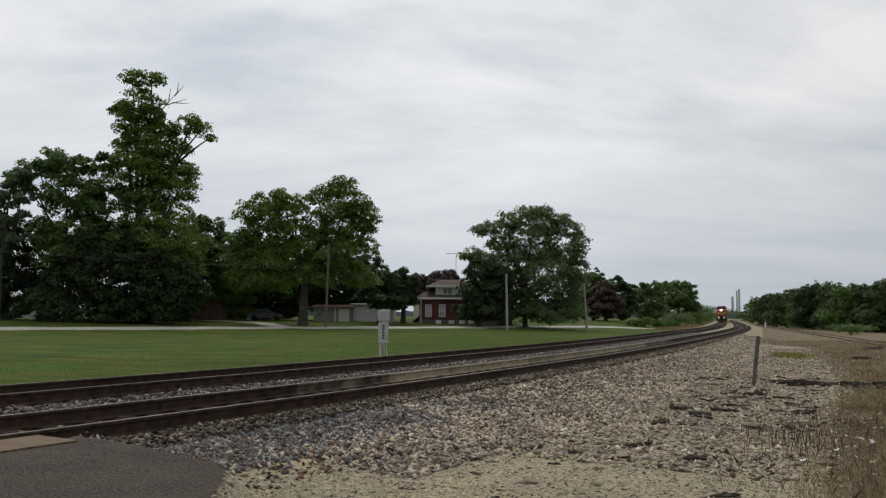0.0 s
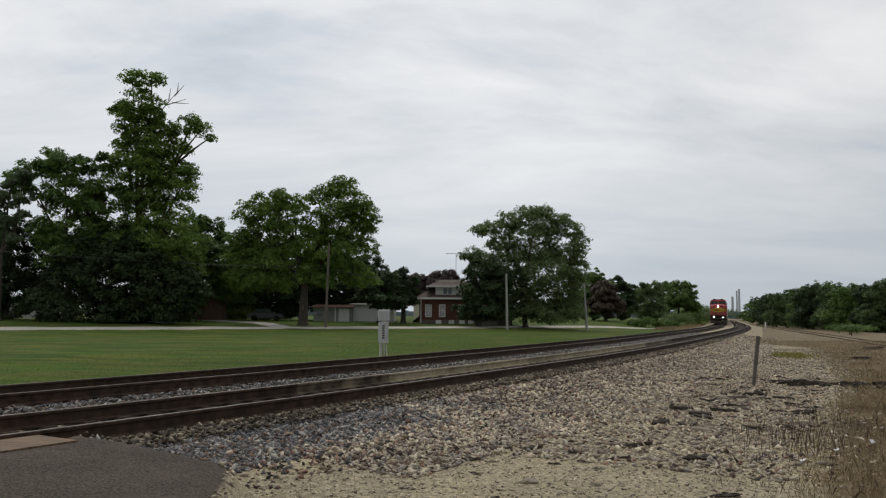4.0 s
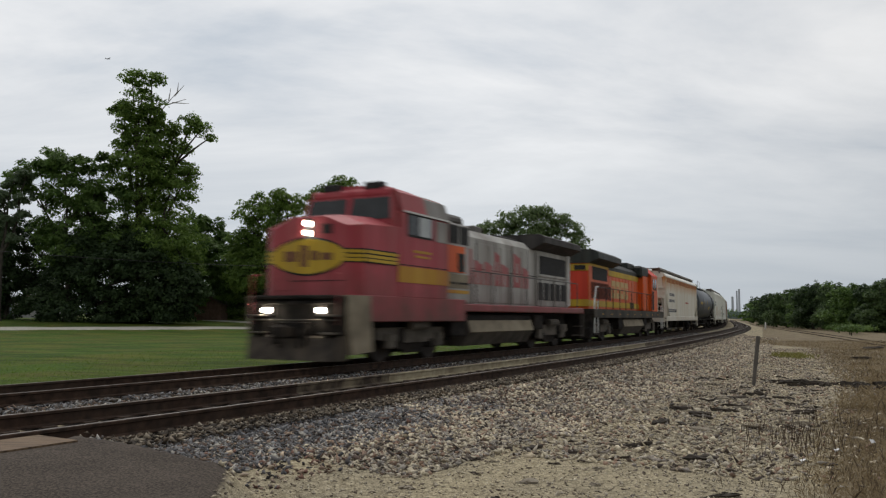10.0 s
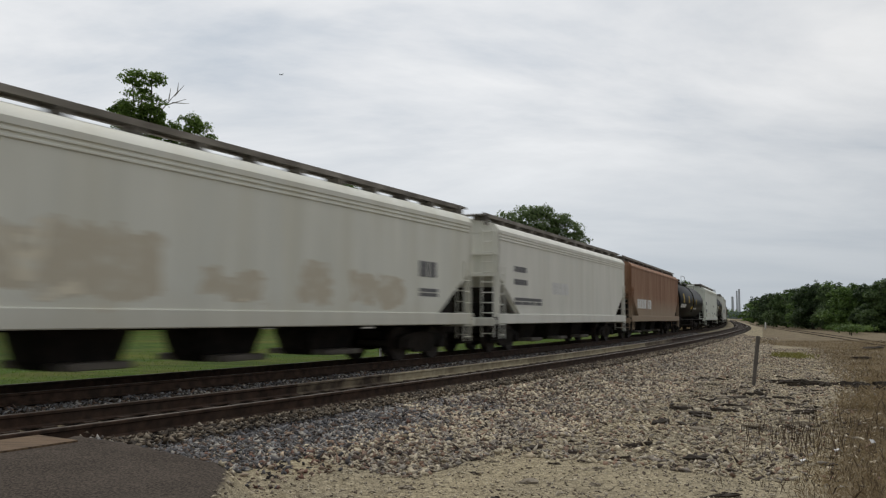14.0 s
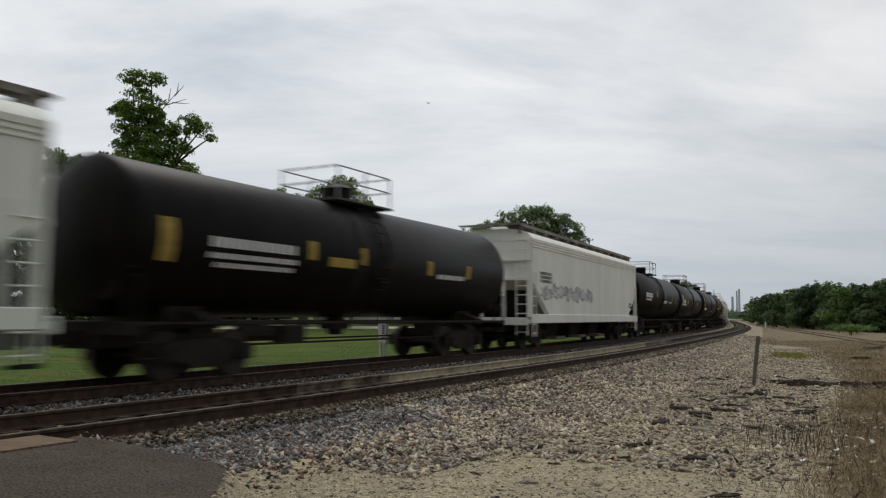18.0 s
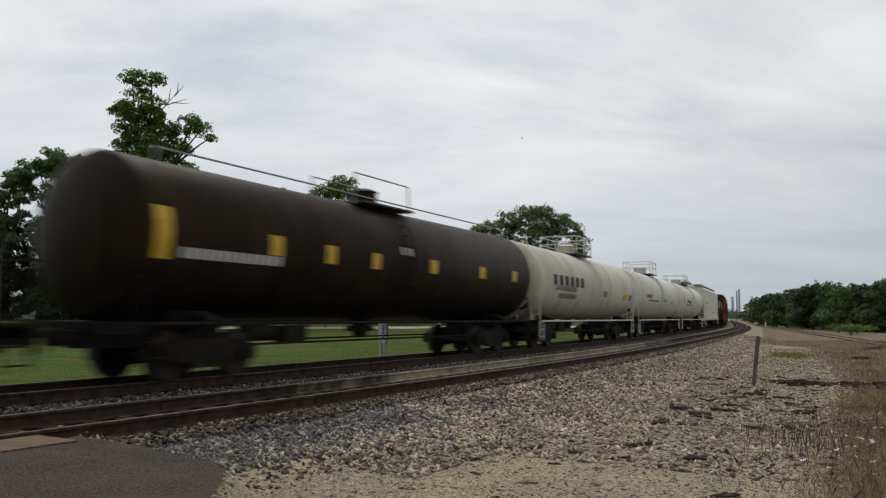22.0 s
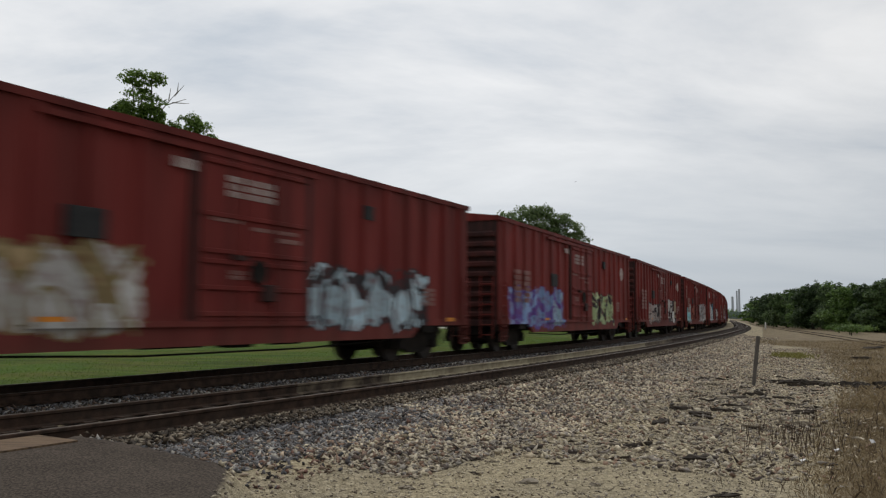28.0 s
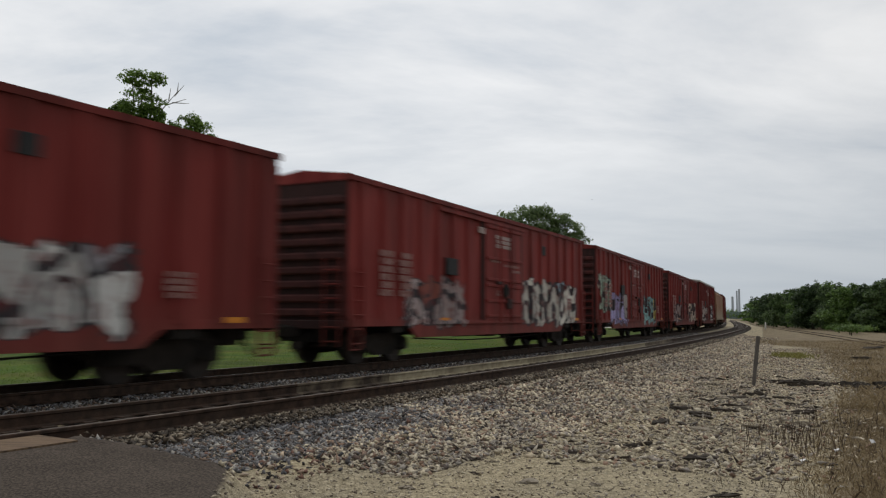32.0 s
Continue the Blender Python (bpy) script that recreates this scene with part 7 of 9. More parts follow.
TREES = [
    ("tall_cottonwood", -31.9, 82, "leaf_elm", [(-1.4, 26.6, 1.1, 0.8), (0.6, 26.4, 1.5, 0.9), (-0.3, 25.3, 0.8, 0.8), (-2.4, 23.2, 1.3, 0.8), (0.0, 23.5, 2.0, 1.2), (1.5, 22.6, 0.9, 0.8), (-2.4, 21.0, 1.2, 0.8), (-0.3, 21.4, 1.8, 1.4), (1.8, 20.7, 1.4, 1.2), (-2.1, 19.4, 1.5, 0.9), (0.3, 19.1, 2.4, 1.5), (3.6, 20.9, 1.3, 1.1), (5.3, 21.8, 1.1, 0.7), (6.2, 21.1, 1.2, 0.6), (7.1, 20.1, 0.6, 0.5), (3.3, 19.1, 1.5, 0.9), (3.8, 17.0, 1.8, 1.1), (5.0, 16.2, 0.9, 0.7), (-0.6, 16.4, 3.0, 2.0), (3.3, 14.4, 2.5, 1.9), (1.5, 11.1, 4.1, 3.0), (-1.5, 8.1, 4.7, 3.6), (3.3, 8.7, 3.6, 3.6), (5.0, 6.4, 1.8, 2.1), (1.0, 17.6, 2.2, 1.5), (-1.8, 17.8, 1.5, 1.1), (2.0, 15.7, 2.0, 1.4), (0.6, 13.6, 2.4, 1.7), (-1.6, 22.2, 1.3, 0.8), (1.0, 21.4, 1.2, 0.9)]),
    ("broad_maple", -38.4, 80, "leaf_dark", [(-1.7, 17.1, 2.0, 1.0), (-3.5, 16.4, 1.7, 0.9), (-5.2, 15.7, 1.4, 0.9), (-0.3, 16.5, 2.0, 1.3), (1.7, 16.6, 1.3, 1.2), (3.4, 16.9, 1.2, 1.3), (-4.9, 14.2, 1.5, 0.9), (0.0, 13.7, 3.5, 2.0), (3.5, 13.1, 2.9, 2.1), (-0.6, 10.2, 3.4, 2.3), (2.9, 9.1, 3.5, 2.9), (-0.6, 7.9, 2.3, 2.0)]),
    # low lobes of the roadside trees, given the leaf tone with painted shade
    ("dark_thicket", -34.3, 80, "leaf_shaded", [(-2.9, 4.7, 1.8, 1.9), (3.1, 8.1, 1.4, 2.2), (-2.6, 6.9, 2.6, 1.7), (6.4, 4.1, 2.2, 1.3), (3.2, 2.5, 2.0, 2.1), (3.8, 8.1, 2.3, 1.9), (-2.0, 8.3, 2.5, 1.7), (4.6, 2.5, 2.3, 2.1), (-0.5, 3.0, 1.9, 2.3), (7.0, 5.8, 1.5, 1.4), (8.4, 4.3, 2.1, 1.5), (1.2, 5.9, 1.8, 1.8), (2.4, 2.3, 2.3, 1.9), (6.7, 1.7, 2.2, 1.3), (6.8, 1.8, 2.5, 1.4), (4.4, 7.1, 2.4, 1.8), (-2.3, 8.1, 2.4, 2.4), (-5.3, 2.5, 1.9, 1.3), (-2.1, 3.2, 2.5, 1.2), (2.9, 8.2, 2.3, 1.6), (7.0, 1.7, 2.0, 1.3), (-1.8, 8.0, 2.1, 1.2), (-3.6, 5.7, 2.1, 1.3), (-6.0, 2.2, 1.7, 1.8), (7.3, 4.5, 2.0, 1.8), (3.4, 4.4, 2.1, 1.9), (8.0, 3.9, 1.9, 2.0), (-2.9, 6.4, 2.6, 1.8), (1.9, 8.5, 1.9, 1.8), (-6.4, 3.3, 2.1, 1.2), (-3.5, 5.6, 3.2, 3.2), (1.2, 5.6, 3.5, 3.5), (5.8, 5.1, 2.9, 3.2), (-4.6, 1.8, 2.3, 1.5), (0.0, 1.7, 4.0, 1.5), (4.6, 1.7, 2.9, 1.4)]),
    ("willowy_tree", -46.6, 84, "leaf_shaded", [(-0.3, 7.6, 2.4, 2.2), (0.3, 5.2, 2.8, 1.8), (2.4, 6.4, 2.2, 2.4), (3.3, 4.3, 1.8, 1.5), (-0.9, 3.4, 1.0, 2.4), (-0.7, 1.5, 0.6, 0.8), (1.5, 9.7, 1.8, 1.6), (0.0, 10.6, 1.6, 1.5), (4.5, 9.5, 1.6, 1.8), (-2.5, 8.5, 2.2, 2.4), (-3.0, 11.0, 2.0, 1.6), (-4.5, 6.0, 2.4, 2.4), (-3.0, 2.6, 3.0, 2.0), (0.5, 2.2, 2.6, 1.7), (4.0, 2.4, 2.4, 1.8)]),
    ("airy_tree", -44.2, 78, "leaf_grey", [(-0.4, 13.6, 1.2, 0.8), (0.9, 14.6, 1.1, 0.7), (-1.6, 12.4, 1.1, 0.7), (0.4, 12.2, 1.0, 0.7), (1.6, 13.0, 1.0, 0.7), (-0.9, 10.9, 1.1, 0.7), (0.8, 10.4, 1.0, 0.7), (1.9, 11.3, 0.8, 0.6), (-2.2, 10.4, 1.1, 0.8), (1.4, 8.9, 0.9, 0.6), (2.2, 15.2, 0.9, 0.6), (-0.6, 9.2, 1.0, 0.6)]),
    ("maple_behind", -28.2, 92, "leaf_dark", [(-1.0, 11.7, 2.0, 1.9), (1.3, 11.0, 1.7, 1.7), (-1.0, 9.0, 2.9, 2.4), (2.3, 8.0, 2.8, 2.7), (0.0, 5.0, 3.6, 2.9), (3.0, 4.7, 3.3, 2.7), (5.3, 6.4, 2.3, 2.9), (-2.7, 6.3, 2.7, 3.3)]),
    # fills the space under the trees; its shade comes from the leaf tone
    ("understory", -33.8, 103, "leaf_shaded", [(-2.2, 3.2, 4.5, 2.7), (2.2, 2.9, 3.0, 1.9), (5.9, 2.9, 3.0, 2.1), (9.7, 3.3, 3.4, 2.2), (13.4, 3.7, 3.4, 2.5), (15.6, 4.1, 3.0, 2.7), (-4.5, 2.5, 4.5, 2.2), (-17.8, 3.5, 3.0, 1.8), (8.2, 1.7, 2.5, 1.2), (13.4, 1.7, 2.5, 1.2), (0.7, 1.6, 2.2, 1.0), (19.3, 3.2, 2.7, 1.3), (22.7, 3.5, 2.5, 1.5), (25.3, 3.0, 1.8, 1.3)]),
    ("spreading_elm", -14.9, 84, "leaf_elm", [(-5.9, 12.3, 1.8, 1.5), (-4.1, 13.5, 1.8, 1.1), (-2.6, 14.2, 1.2, 0.8), (-1.4, 13.2, 1.8, 1.1), (-5.9, 10.3, 1.5, 1.3), (-3.5, 11.4, 2.1, 1.5), (-1.1, 11.1, 1.8, 1.3), (1.3, 13.9, 1.3, 1.1), (3.3, 15.0, 1.7, 1.1), (4.1, 15.7, 1.1, 0.7), (5.3, 13.6, 1.8, 1.3), (6.5, 12.4, 1.5, 1.2), (7.1, 10.9, 1.1, 1.1), (3.8, 12.4, 2.4, 1.6), (5.3, 10.3, 2.1, 1.6), (1.3, 10.8, 1.8, 1.6), (2.9, 9.6, 2.1, 1.5), (-5.3, 8.4, 2.4, 1.6), (-2.3, 9.0, 2.1, 1.6), (0.4, 8.7, 1.9, 1.6), (4.4, 8.1, 2.1, 1.5), (6.8, 8.9, 1.0, 1.1), (-7.2, 7.5, 1.5, 1.6), (-3.8, 6.6, 2.4, 1.5), (2.5, 7.2, 2.2, 1.3), (-0.5, 6.9, 1.6, 1.1), (-5.9, 5.3, 2.1, 1.5), (5.0, 6.6, 1.7, 1.1), (-2.7, 5.1, 2.2, 1.2), (1.6, 5.4, 2.3, 1.1), (6.0, 5.4, 1.7, 1.2), (-7.0, 9.6, 1.4, 1.2)]),
    ("trees_behind_elm", -22.9, 101, "leaf_shaded", [(-2.9, 8.7, 3.3, 2.6), (0.7, 8.4, 3.1, 2.9), (4.4, 8.0, 3.1, 2.6), (8.4, 8.1, 3.1, 2.5), (12.0, 7.0, 2.2, 2.3), (5.8, 5.8, 2.9, 2.9), (-4.0, 6.2, 2.9, 2.9), (0.7, 5.1, 3.4, 2.9), (-2.9, 3.2, 2.9, 2.5), (9.5, 5.1, 3.2, 2.2), (12.4, 4.8, 2.2, 1.8), (6.6, 3.7, 1.8, 2.2), (13.5, 7.4, 1.8, 2.2), (14.6, 5.5, 1.8, 1.9)]),
    ("small_dark_spruce", -7.4, 92, "leaf_shaded", [(-0.8, 4.8, 1.5, 1.6), (0.9, 5.5, 1.5, 1.6), (-1.6, 3.7, 1.1, 0.9), (0.0, 3.3, 1.9, 1.1), (1.9, 3.8, 1.3, 1.2), (1.2, 2.5, 1.2, 0.5)]),
    ("yard_tree_two", -4.8, 96, "leaf_shaded", [(-0.7, 5.7, 1.2, 1.5), (0.5, 5.0, 1.2, 1.5), (-0.2, 3.4, 1.4, 1.2), (1.0, 3.6, 0.8, 1.1)]),
    ("far_trees_one", -4.3, 135, "leaf_plum", [(-3.4, 7.0, 2.1, 1.8), (-0.5, 7.0, 2.3, 1.8), (2.4, 7.2, 2.3, 1.6), (4.9, 7.8, 2.1, 1.4), (-3.9, 4.6, 2.5, 2.5), (-0.5, 4.6, 2.5, 1.9)]),
    ("yard_maple", 9.8, 93, "leaf_dull", [(-2.0, 12.8, 1.6, 1.1), (0.3, 13.5, 1.7, 0.9), (2.0, 13.7, 1.5, 0.9), (4.0, 13.0, 1.5, 0.9), (-3.7, 11.9, 1.5, 0.9), (-5.4, 11.6, 1.1, 0.7), (5.4, 11.7, 1.5, 1.1), (6.4, 9.9, 1.2, 1.2), (0.0, 11.7, 2.6, 1.3), (2.4, 12.0, 2.0, 1.3), (-2.7, 10.0, 2.0, 1.5), (1.3, 9.3, 3.0, 1.9), (4.7, 9.0, 2.3, 1.9), (-6.4, 8.6, 1.2, 0.9), (-5.4, 8.0, 1.7, 1.3), (-2.0, 7.3, 3.0, 2.0), (2.7, 6.7, 3.5, 2.3), (5.7, 6.7, 1.7, 2.0), (-2.0, 5.0, 2.7, 2.0), (2.0, 3.6, 3.8, 2.4), (5.4, 3.7, 2.3, 2.4), (3.7, 1.8, 3.1, 1.2), (-0.7, 2.3, 2.4, 1.6)]),
    ("yard_bush", 4.2, 91, "leaf_shaded", [(0.4, 5.2, 2.1, 2.4), (-0.7, 3.9, 1.6, 2.0), (1.0, 2.6, 2.5, 1.8), (-1.0, 2.0, 2.0, 1.4), (2.0, 4.5, 1.7, 1.7), (0.0, 6.8, 1.7, 1.3), (3.3, 2.2, 1.6, 1.3), (2.6, 6.5, 1.7, 1.4)]),
    ("line_tree_one", 26.9, 140, "leaf_mid", [(0.2, 8.4, 1.8, 1.8), (-0.5, 5.9, 2.4, 2.8), (2.0, 6.4, 1.8, 2.0), (0.5, 2.9, 2.8, 2.0), (-2.5, 3.4, 2.4, 2.6)]),
    ("russet_bush", 27.4, 132, "leaf_russet", [(-0.2, 5.7, 1.7, 2.1), (-1.0, 3.3, 2.1, 2.1), (1.0, 3.3, 1.7, 2.1)]),
    ("line_tree_two", 34.2, 150, "leaf_shaded", [(-0.9, 7.4, 1.7, 1.7), (1.1, 6.6, 1.5, 1.7), (0.0, 3.6, 2.8, 2.6)]),
    ("line_tree_three", 43.6, 165, "leaf_dull", [(-1.8, 6.8, 2.1, 1.9), (1.0, 7.2, 2.1, 1.7), (-0.6, 4.1, 3.6, 2.4), (0.0, 2.4, 3.1, 1.7)]),
    ("line_tree_four", 52.6, 175, "leaf_mid", [(-2.3, 8.1, 2.3, 1.3), (0.6, 8.3, 2.5, 1.1), (3.2, 7.2, 1.5, 1.5), (-0.6, 5.6, 4.3, 2.3), (-3.8, 4.0, 3.0, 2.3), (3.2, 4.1, 2.0, 1.5)]),
]
LABELS = {"tall_cottonwood": "very tall narrow cottonwood over the other trees", "broad_maple": "broad dark green maple among dense trees", "dark_thicket": "dense dark green undergrowth at the roadside", "willowy_tree": "dark willow-like tree at the roadside", "airy_tree": "thin-leaved greyish tree with open limbs", "maple_behind": "dark maple behind the others", "spreading_elm": "spreading green elm with open limbs over the driveway", "trees_behind_elm": "dark trees behind the elm", "small_dark_spruce": "small dark yard tree before a shed", "understory": "dark undergrowth beneath roadside trees", "yard_tree_two": "dark small tree behind a shed", "far_trees_one": "far dark trees behind the houses", "yard_maple": "large dull green maple beside the brick house", "yard_bush": "dark rounded bush before the brick house", "line_tree_one": "green tree beside the lane", "russet_bush": "brownish half-bare bush by the lane", "line_tree_two": "dark green tree in a row", "line_tree_three": "green tree in a row by the line", "line_tree_four": "dull green tree beside the railway"}
NAMES = {"tall_cottonwood": "cottonwood_tree", "broad_maple": "maple_tree", "dark_thicket": "thicket", "willowy_tree": "willow_tree", "airy_tree": "tree", "maple_behind": "maple_tree", "spreading_elm": "elm_tree", "trees_behind_elm": "tree_group", "small_dark_spruce": "yard_tree", "understory": "undergrowth", "yard_tree_two": "yard_tree", "far_trees_one": "tree_group", "yard_maple": "maple_tree", "yard_bush": "bush", "line_tree_one": "tree", "russet_bush": "bush", "line_tree_two": "tree", "line_tree_three": "tree", "line_tree_four": "tree"}
for i, (nm, x, y, leaf, blobs) in enumerate(TREES):
    area = sum(b[2] * b[3] for b in blobs)
    airy = nm in ("tall_cottonwood", "spreading_elm", "airy_tree", "yard_maple")
    tree(NAMES[nm], x, y, blobs, leaf, int(min(56000, area * (600 if airy else 500) + (1500 if nm == "airy_tree" else 4500))), LABELS[nm], (0.17 if airy else 0.20) if y < 105 else 0.27, 0.45 if "elm" in nm or "tall" in nm else 0.28, 11 + i, clumps=0.8 if nm == "airy_tree" else 1.55 if airy else 1.1, fork=0.3 if "elm" in nm else 0.45)

# bare dead limbs standing out of the cottonwood
sh = Shape()
rng = random.Random(8)
for a_, b_ in (((1.4, 22.2), (3.3, 24.6)), ((2.1, 23.1), (4.3, 23.8)), ((2.4, 23.6), (2.6, 25.0)), ((3.0, 24.1), (4.0, 25.3)), ((2.8, 23.4), (4.6, 23.3)), ((3.3, 24.4), (3.4, 25.6))):
    sh.cyl((a_[0], 0.2, a_[1]), (b_[0], 0.2, b_[1]), 0.07, 0.02, 5, False)
dead = surface("dead_wood", (0.22, 0.20, 0.18), (0.36, 0.34, 0.31), 4, 0.9)
bough = part("dead_limb", sh, dead)
bough.parent = [o for o in scene.objects if o.name == "cottonwood_tree"][0]
bough["label"] = "bare grey dead limbs"

# ---- woods along the right of the line ----
rngw = np.random.RandomState(21)
WOOD = [(0.572, 0.0490, 98), (0.548, 0.0460, 102), (0.524, 0.0420, 106), (0.500, 0.0440, 112), (0.478, 0.0440, 118), (0.459, 0.0400, 128), (0.441, 0.0370, 145), (0.427, 0.0330, 170), (0.415, 0.0270, 210), (0.406, 0.0210, 270)]
for i, (bx, up, y0_) in enumerate(WOOD):
    for row in range(3):
        y = y0_ * (1 + 0.09 * row) + rngw.uniform(-2, 2)
        x = (bx + rngw.uniform(-0.010, 0.010) + 0.006 * row) * y
        hgt = (1.24 + up * y) * (1.0 if row == 0 else rngw.uniform(0.90, 1.08)) + 0.3
        w = 0.021 * y * rngw.uniform(0.85, 1.2)
        bl = [(rngw.uniform(-0.3, 0.3) * w, hgt * 0.84, w * 0.5, hgt * 0.14), (-w * 0.7, hgt * rngw.uniform(0.58, 0.78), w * 0.55, hgt * 0.16), (w * 0.7, hgt * rngw.uniform(0.58, 0.78), w * 0.55, hgt * 0.16), (-0.2 * w, hgt * 0.55, w * 0.8, hgt * 0.2), (w * 0.4, hgt * 0.42, w, hgt * 0.2), (-w * 0.7, hgt * 0.28, w * 0.8, hgt * 0.2), (w * 0.8, hgt * 0.24, w * 0.8, hgt * 0.2), (0, hgt * 0.12, w * 1.2, hgt * 0.14)]
        tree("woodland_tree", x, y, bl, ("leaf_wood", "leaf_dark", "leaf_shaded")[(i * 2 + row) % 3], 8500 if y < 200 else 4200, "dark green tree at the edge of a wood", 0.2 if y < 200 else 0.36, 0.2, 60 + i * 3 + row)["group"] = "wood beside the line"
for i in range(22):
    k = i / 21
    y = 80 + 110 * k
    x = 0.52 * y - 0.0 + rngw.uniform(-1, 1.5) - 0.05 * (y - 80)
    hh = rngw.uniform(0.45, 0.95)
    tree("shrub", x, y, [(0, hh * 0.5, 1.0, hh * 0.36), (-0.9, hh * 0.35, 0.8, hh * 0.3), (1.0, hh * 0.35, 0.8, hh * 0.3)], "leaf_mid" if i % 3 else "leaf_dark", 900, "low green shrub before a wood", 0.10, 0.04, 120 + i)["group"] = "shrubs before the wood"
# low growth by the line at the lawn's end
for i, (x, y, h_, w, lf) in enumerate([(31.5, 122, 1.15, 2.4, "leaf_dark"), (35.5, 124, 0.7, 1.6, "leaf_dark"), (47, 158, 2.3, 3.0, "leaf_dull"), (52, 166, 2.6, 3.0, "leaf_mid"), (58, 178, 3.0, 3.2, "leaf_dull"), (64, 196, 3.4, 3.4, "leaf_mid"), (72, 226, 4.6, 4.2, "leaf_dull"), (84, 268, 5.2, 5, "leaf_dull"), (104, 330, 7.5, 7, "leaf_dark"), (122, 380, 8, 8, "leaf_dark"), (172, 520, 11, 12, "leaf_dark"), (196, 560, 10, 14, "leaf_dark")]):
    tree("bush", x, y, [(0, h_ * 0.6, w * 0.7, h_ * 0.4), (-w * 0.6, h_ * 0.4, w * 0.6, h_ * 0.4), (w * 0.6, h_ * 0.45, w * 0.6, h_ * 0.4)], lf, 2600, "low rounded bush beside the railway", 0.16 if y < 200 else 0.4, 0.06, 160 + i)

# distant skyline: the air's haze is mixed into these base colours
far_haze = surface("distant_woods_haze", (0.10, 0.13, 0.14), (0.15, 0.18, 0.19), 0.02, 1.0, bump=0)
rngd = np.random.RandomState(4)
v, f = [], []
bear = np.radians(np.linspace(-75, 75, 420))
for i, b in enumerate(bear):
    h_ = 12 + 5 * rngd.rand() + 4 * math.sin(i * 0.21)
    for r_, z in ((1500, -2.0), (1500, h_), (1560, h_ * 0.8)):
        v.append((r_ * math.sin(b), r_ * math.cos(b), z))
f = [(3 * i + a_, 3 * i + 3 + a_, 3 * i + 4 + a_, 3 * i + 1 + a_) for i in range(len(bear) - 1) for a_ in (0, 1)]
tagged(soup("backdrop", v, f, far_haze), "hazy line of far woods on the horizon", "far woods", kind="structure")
# pale bluish grey, the haze over the stacks and hall painted in
haze_grey = surface("haze_tinted_concrete", (0.42, 0.45, 0.49), (0.46, 0.49, 0.53), 0.05, 1.0, bump=0)
for x, top, r_ in ((1109, 79, 5), (1126, 101, 3.2), (1135, 108, 4.2)):
    st = tagged(new("smokestack"), "tall hazy grey smokestack on the horizon", "smokestack", "smokestacks")
    st.matrix_basis = pose(x, 3000, 0)
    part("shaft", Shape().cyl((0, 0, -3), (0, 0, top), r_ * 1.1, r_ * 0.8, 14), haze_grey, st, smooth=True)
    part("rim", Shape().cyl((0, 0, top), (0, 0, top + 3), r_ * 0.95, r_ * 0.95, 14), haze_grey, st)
pl = tagged(new("power_station"), "low hazy grey industrial building far away", "factory")
pl.matrix_basis = pose(1165, 3000, 0)
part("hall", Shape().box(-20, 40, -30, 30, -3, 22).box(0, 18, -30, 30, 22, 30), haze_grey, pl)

# ---- houses and sheds across the road ----
brick_wall = surface("dark_red_brick", (0.10, 0.04, 0.032), (0.17, 0.068, 0.052), 6, 0.9, bump=0.3, bscale=14, stain=(0.075, 0.035, 0.028), stain_scale=0.6)
shingle = surface("brown_roof_shingles", (0.075, 0.055, 0.045), (0.135, 0.105, 0.088), 3, 0.9, bump=0.4, stretch=(1, 1, 5))
white_trim = surface("white_trim_paint", (0.74, 0.74, 0.72), (0.82, 0.82, 0.80), 5, 0.6, bump=0.05)
beige_side = surface("beige_siding", (0.46, 0.42, 0.34), (0.56, 0.52, 0.43), 2, 0.8, stretch=(0.4, 0.4, 9))
grey_side = surface("weathered_grey_boards", (0.24, 0.24, 0.23), (0.36, 0.36, 0.35), 4, 0.9, stretch=(6, 6, 0.4))
shed_white = surface("galvanised_white_sheet", (0.70, 0.71, 0.72), (0.82, 0.82, 0.82), 3, 0.6, stretch=(5, 5, 0.3))
red_roof = surface("rust_red_sheet_roof", (0.17, 0.085, 0.07), (0.26, 0.14, 0.115), 2, 0.8)
glass = surface("window_pane", (0.05, 0.06, 0.07), (0.08, 0.09, 0.10), 1, 0.05, 0.0, 0, spec=0.9)


blind = surface("pane_with_drawn_blind", (0.34, 0.35, 0.36), (0.5, 0.5, 0.5), 2, 0.1, 0.0, 0, spec=0.8)


def wall_window(house, x, y, z0, z1, w, label=""):
    """A sash window in a wall that faces -y."""
    fr = part("window", Shape().box(x - w / 2 - 0.09, x - w / 2, y - 0.06, y + 0.05, z0 - 0.08, z1 + 0.08).box(x + w / 2, x + w / 2 + 0.09, y - 0.06, y + 0.05, z0 - 0.08, z1 + 0.08).box(x - w / 2, x + w / 2, y - 0.06, y + 0.05, z1, z1 + 0.08).box(x - w / 2, x + w / 2, y - 0.1, y + 0.05, z0 - 0.08, z0).box(x - w / 2, x + w / 2, y - 0.04, y + 0.03, (z0 + z1) / 2 - 0.03, (z0 + z1) / 2 + 0.03), white_trim, house, "white framed sash window")
    for a_, b_ in ((z0, (z0 + z1) / 2 - 0.03), ((z0 + z1) / 2 + 0.03, z1)):
        part("pane", Shape().box(x - w / 2, x + w / 2, y - 0.015, y + 0.01, a_, b_), blind, fr)


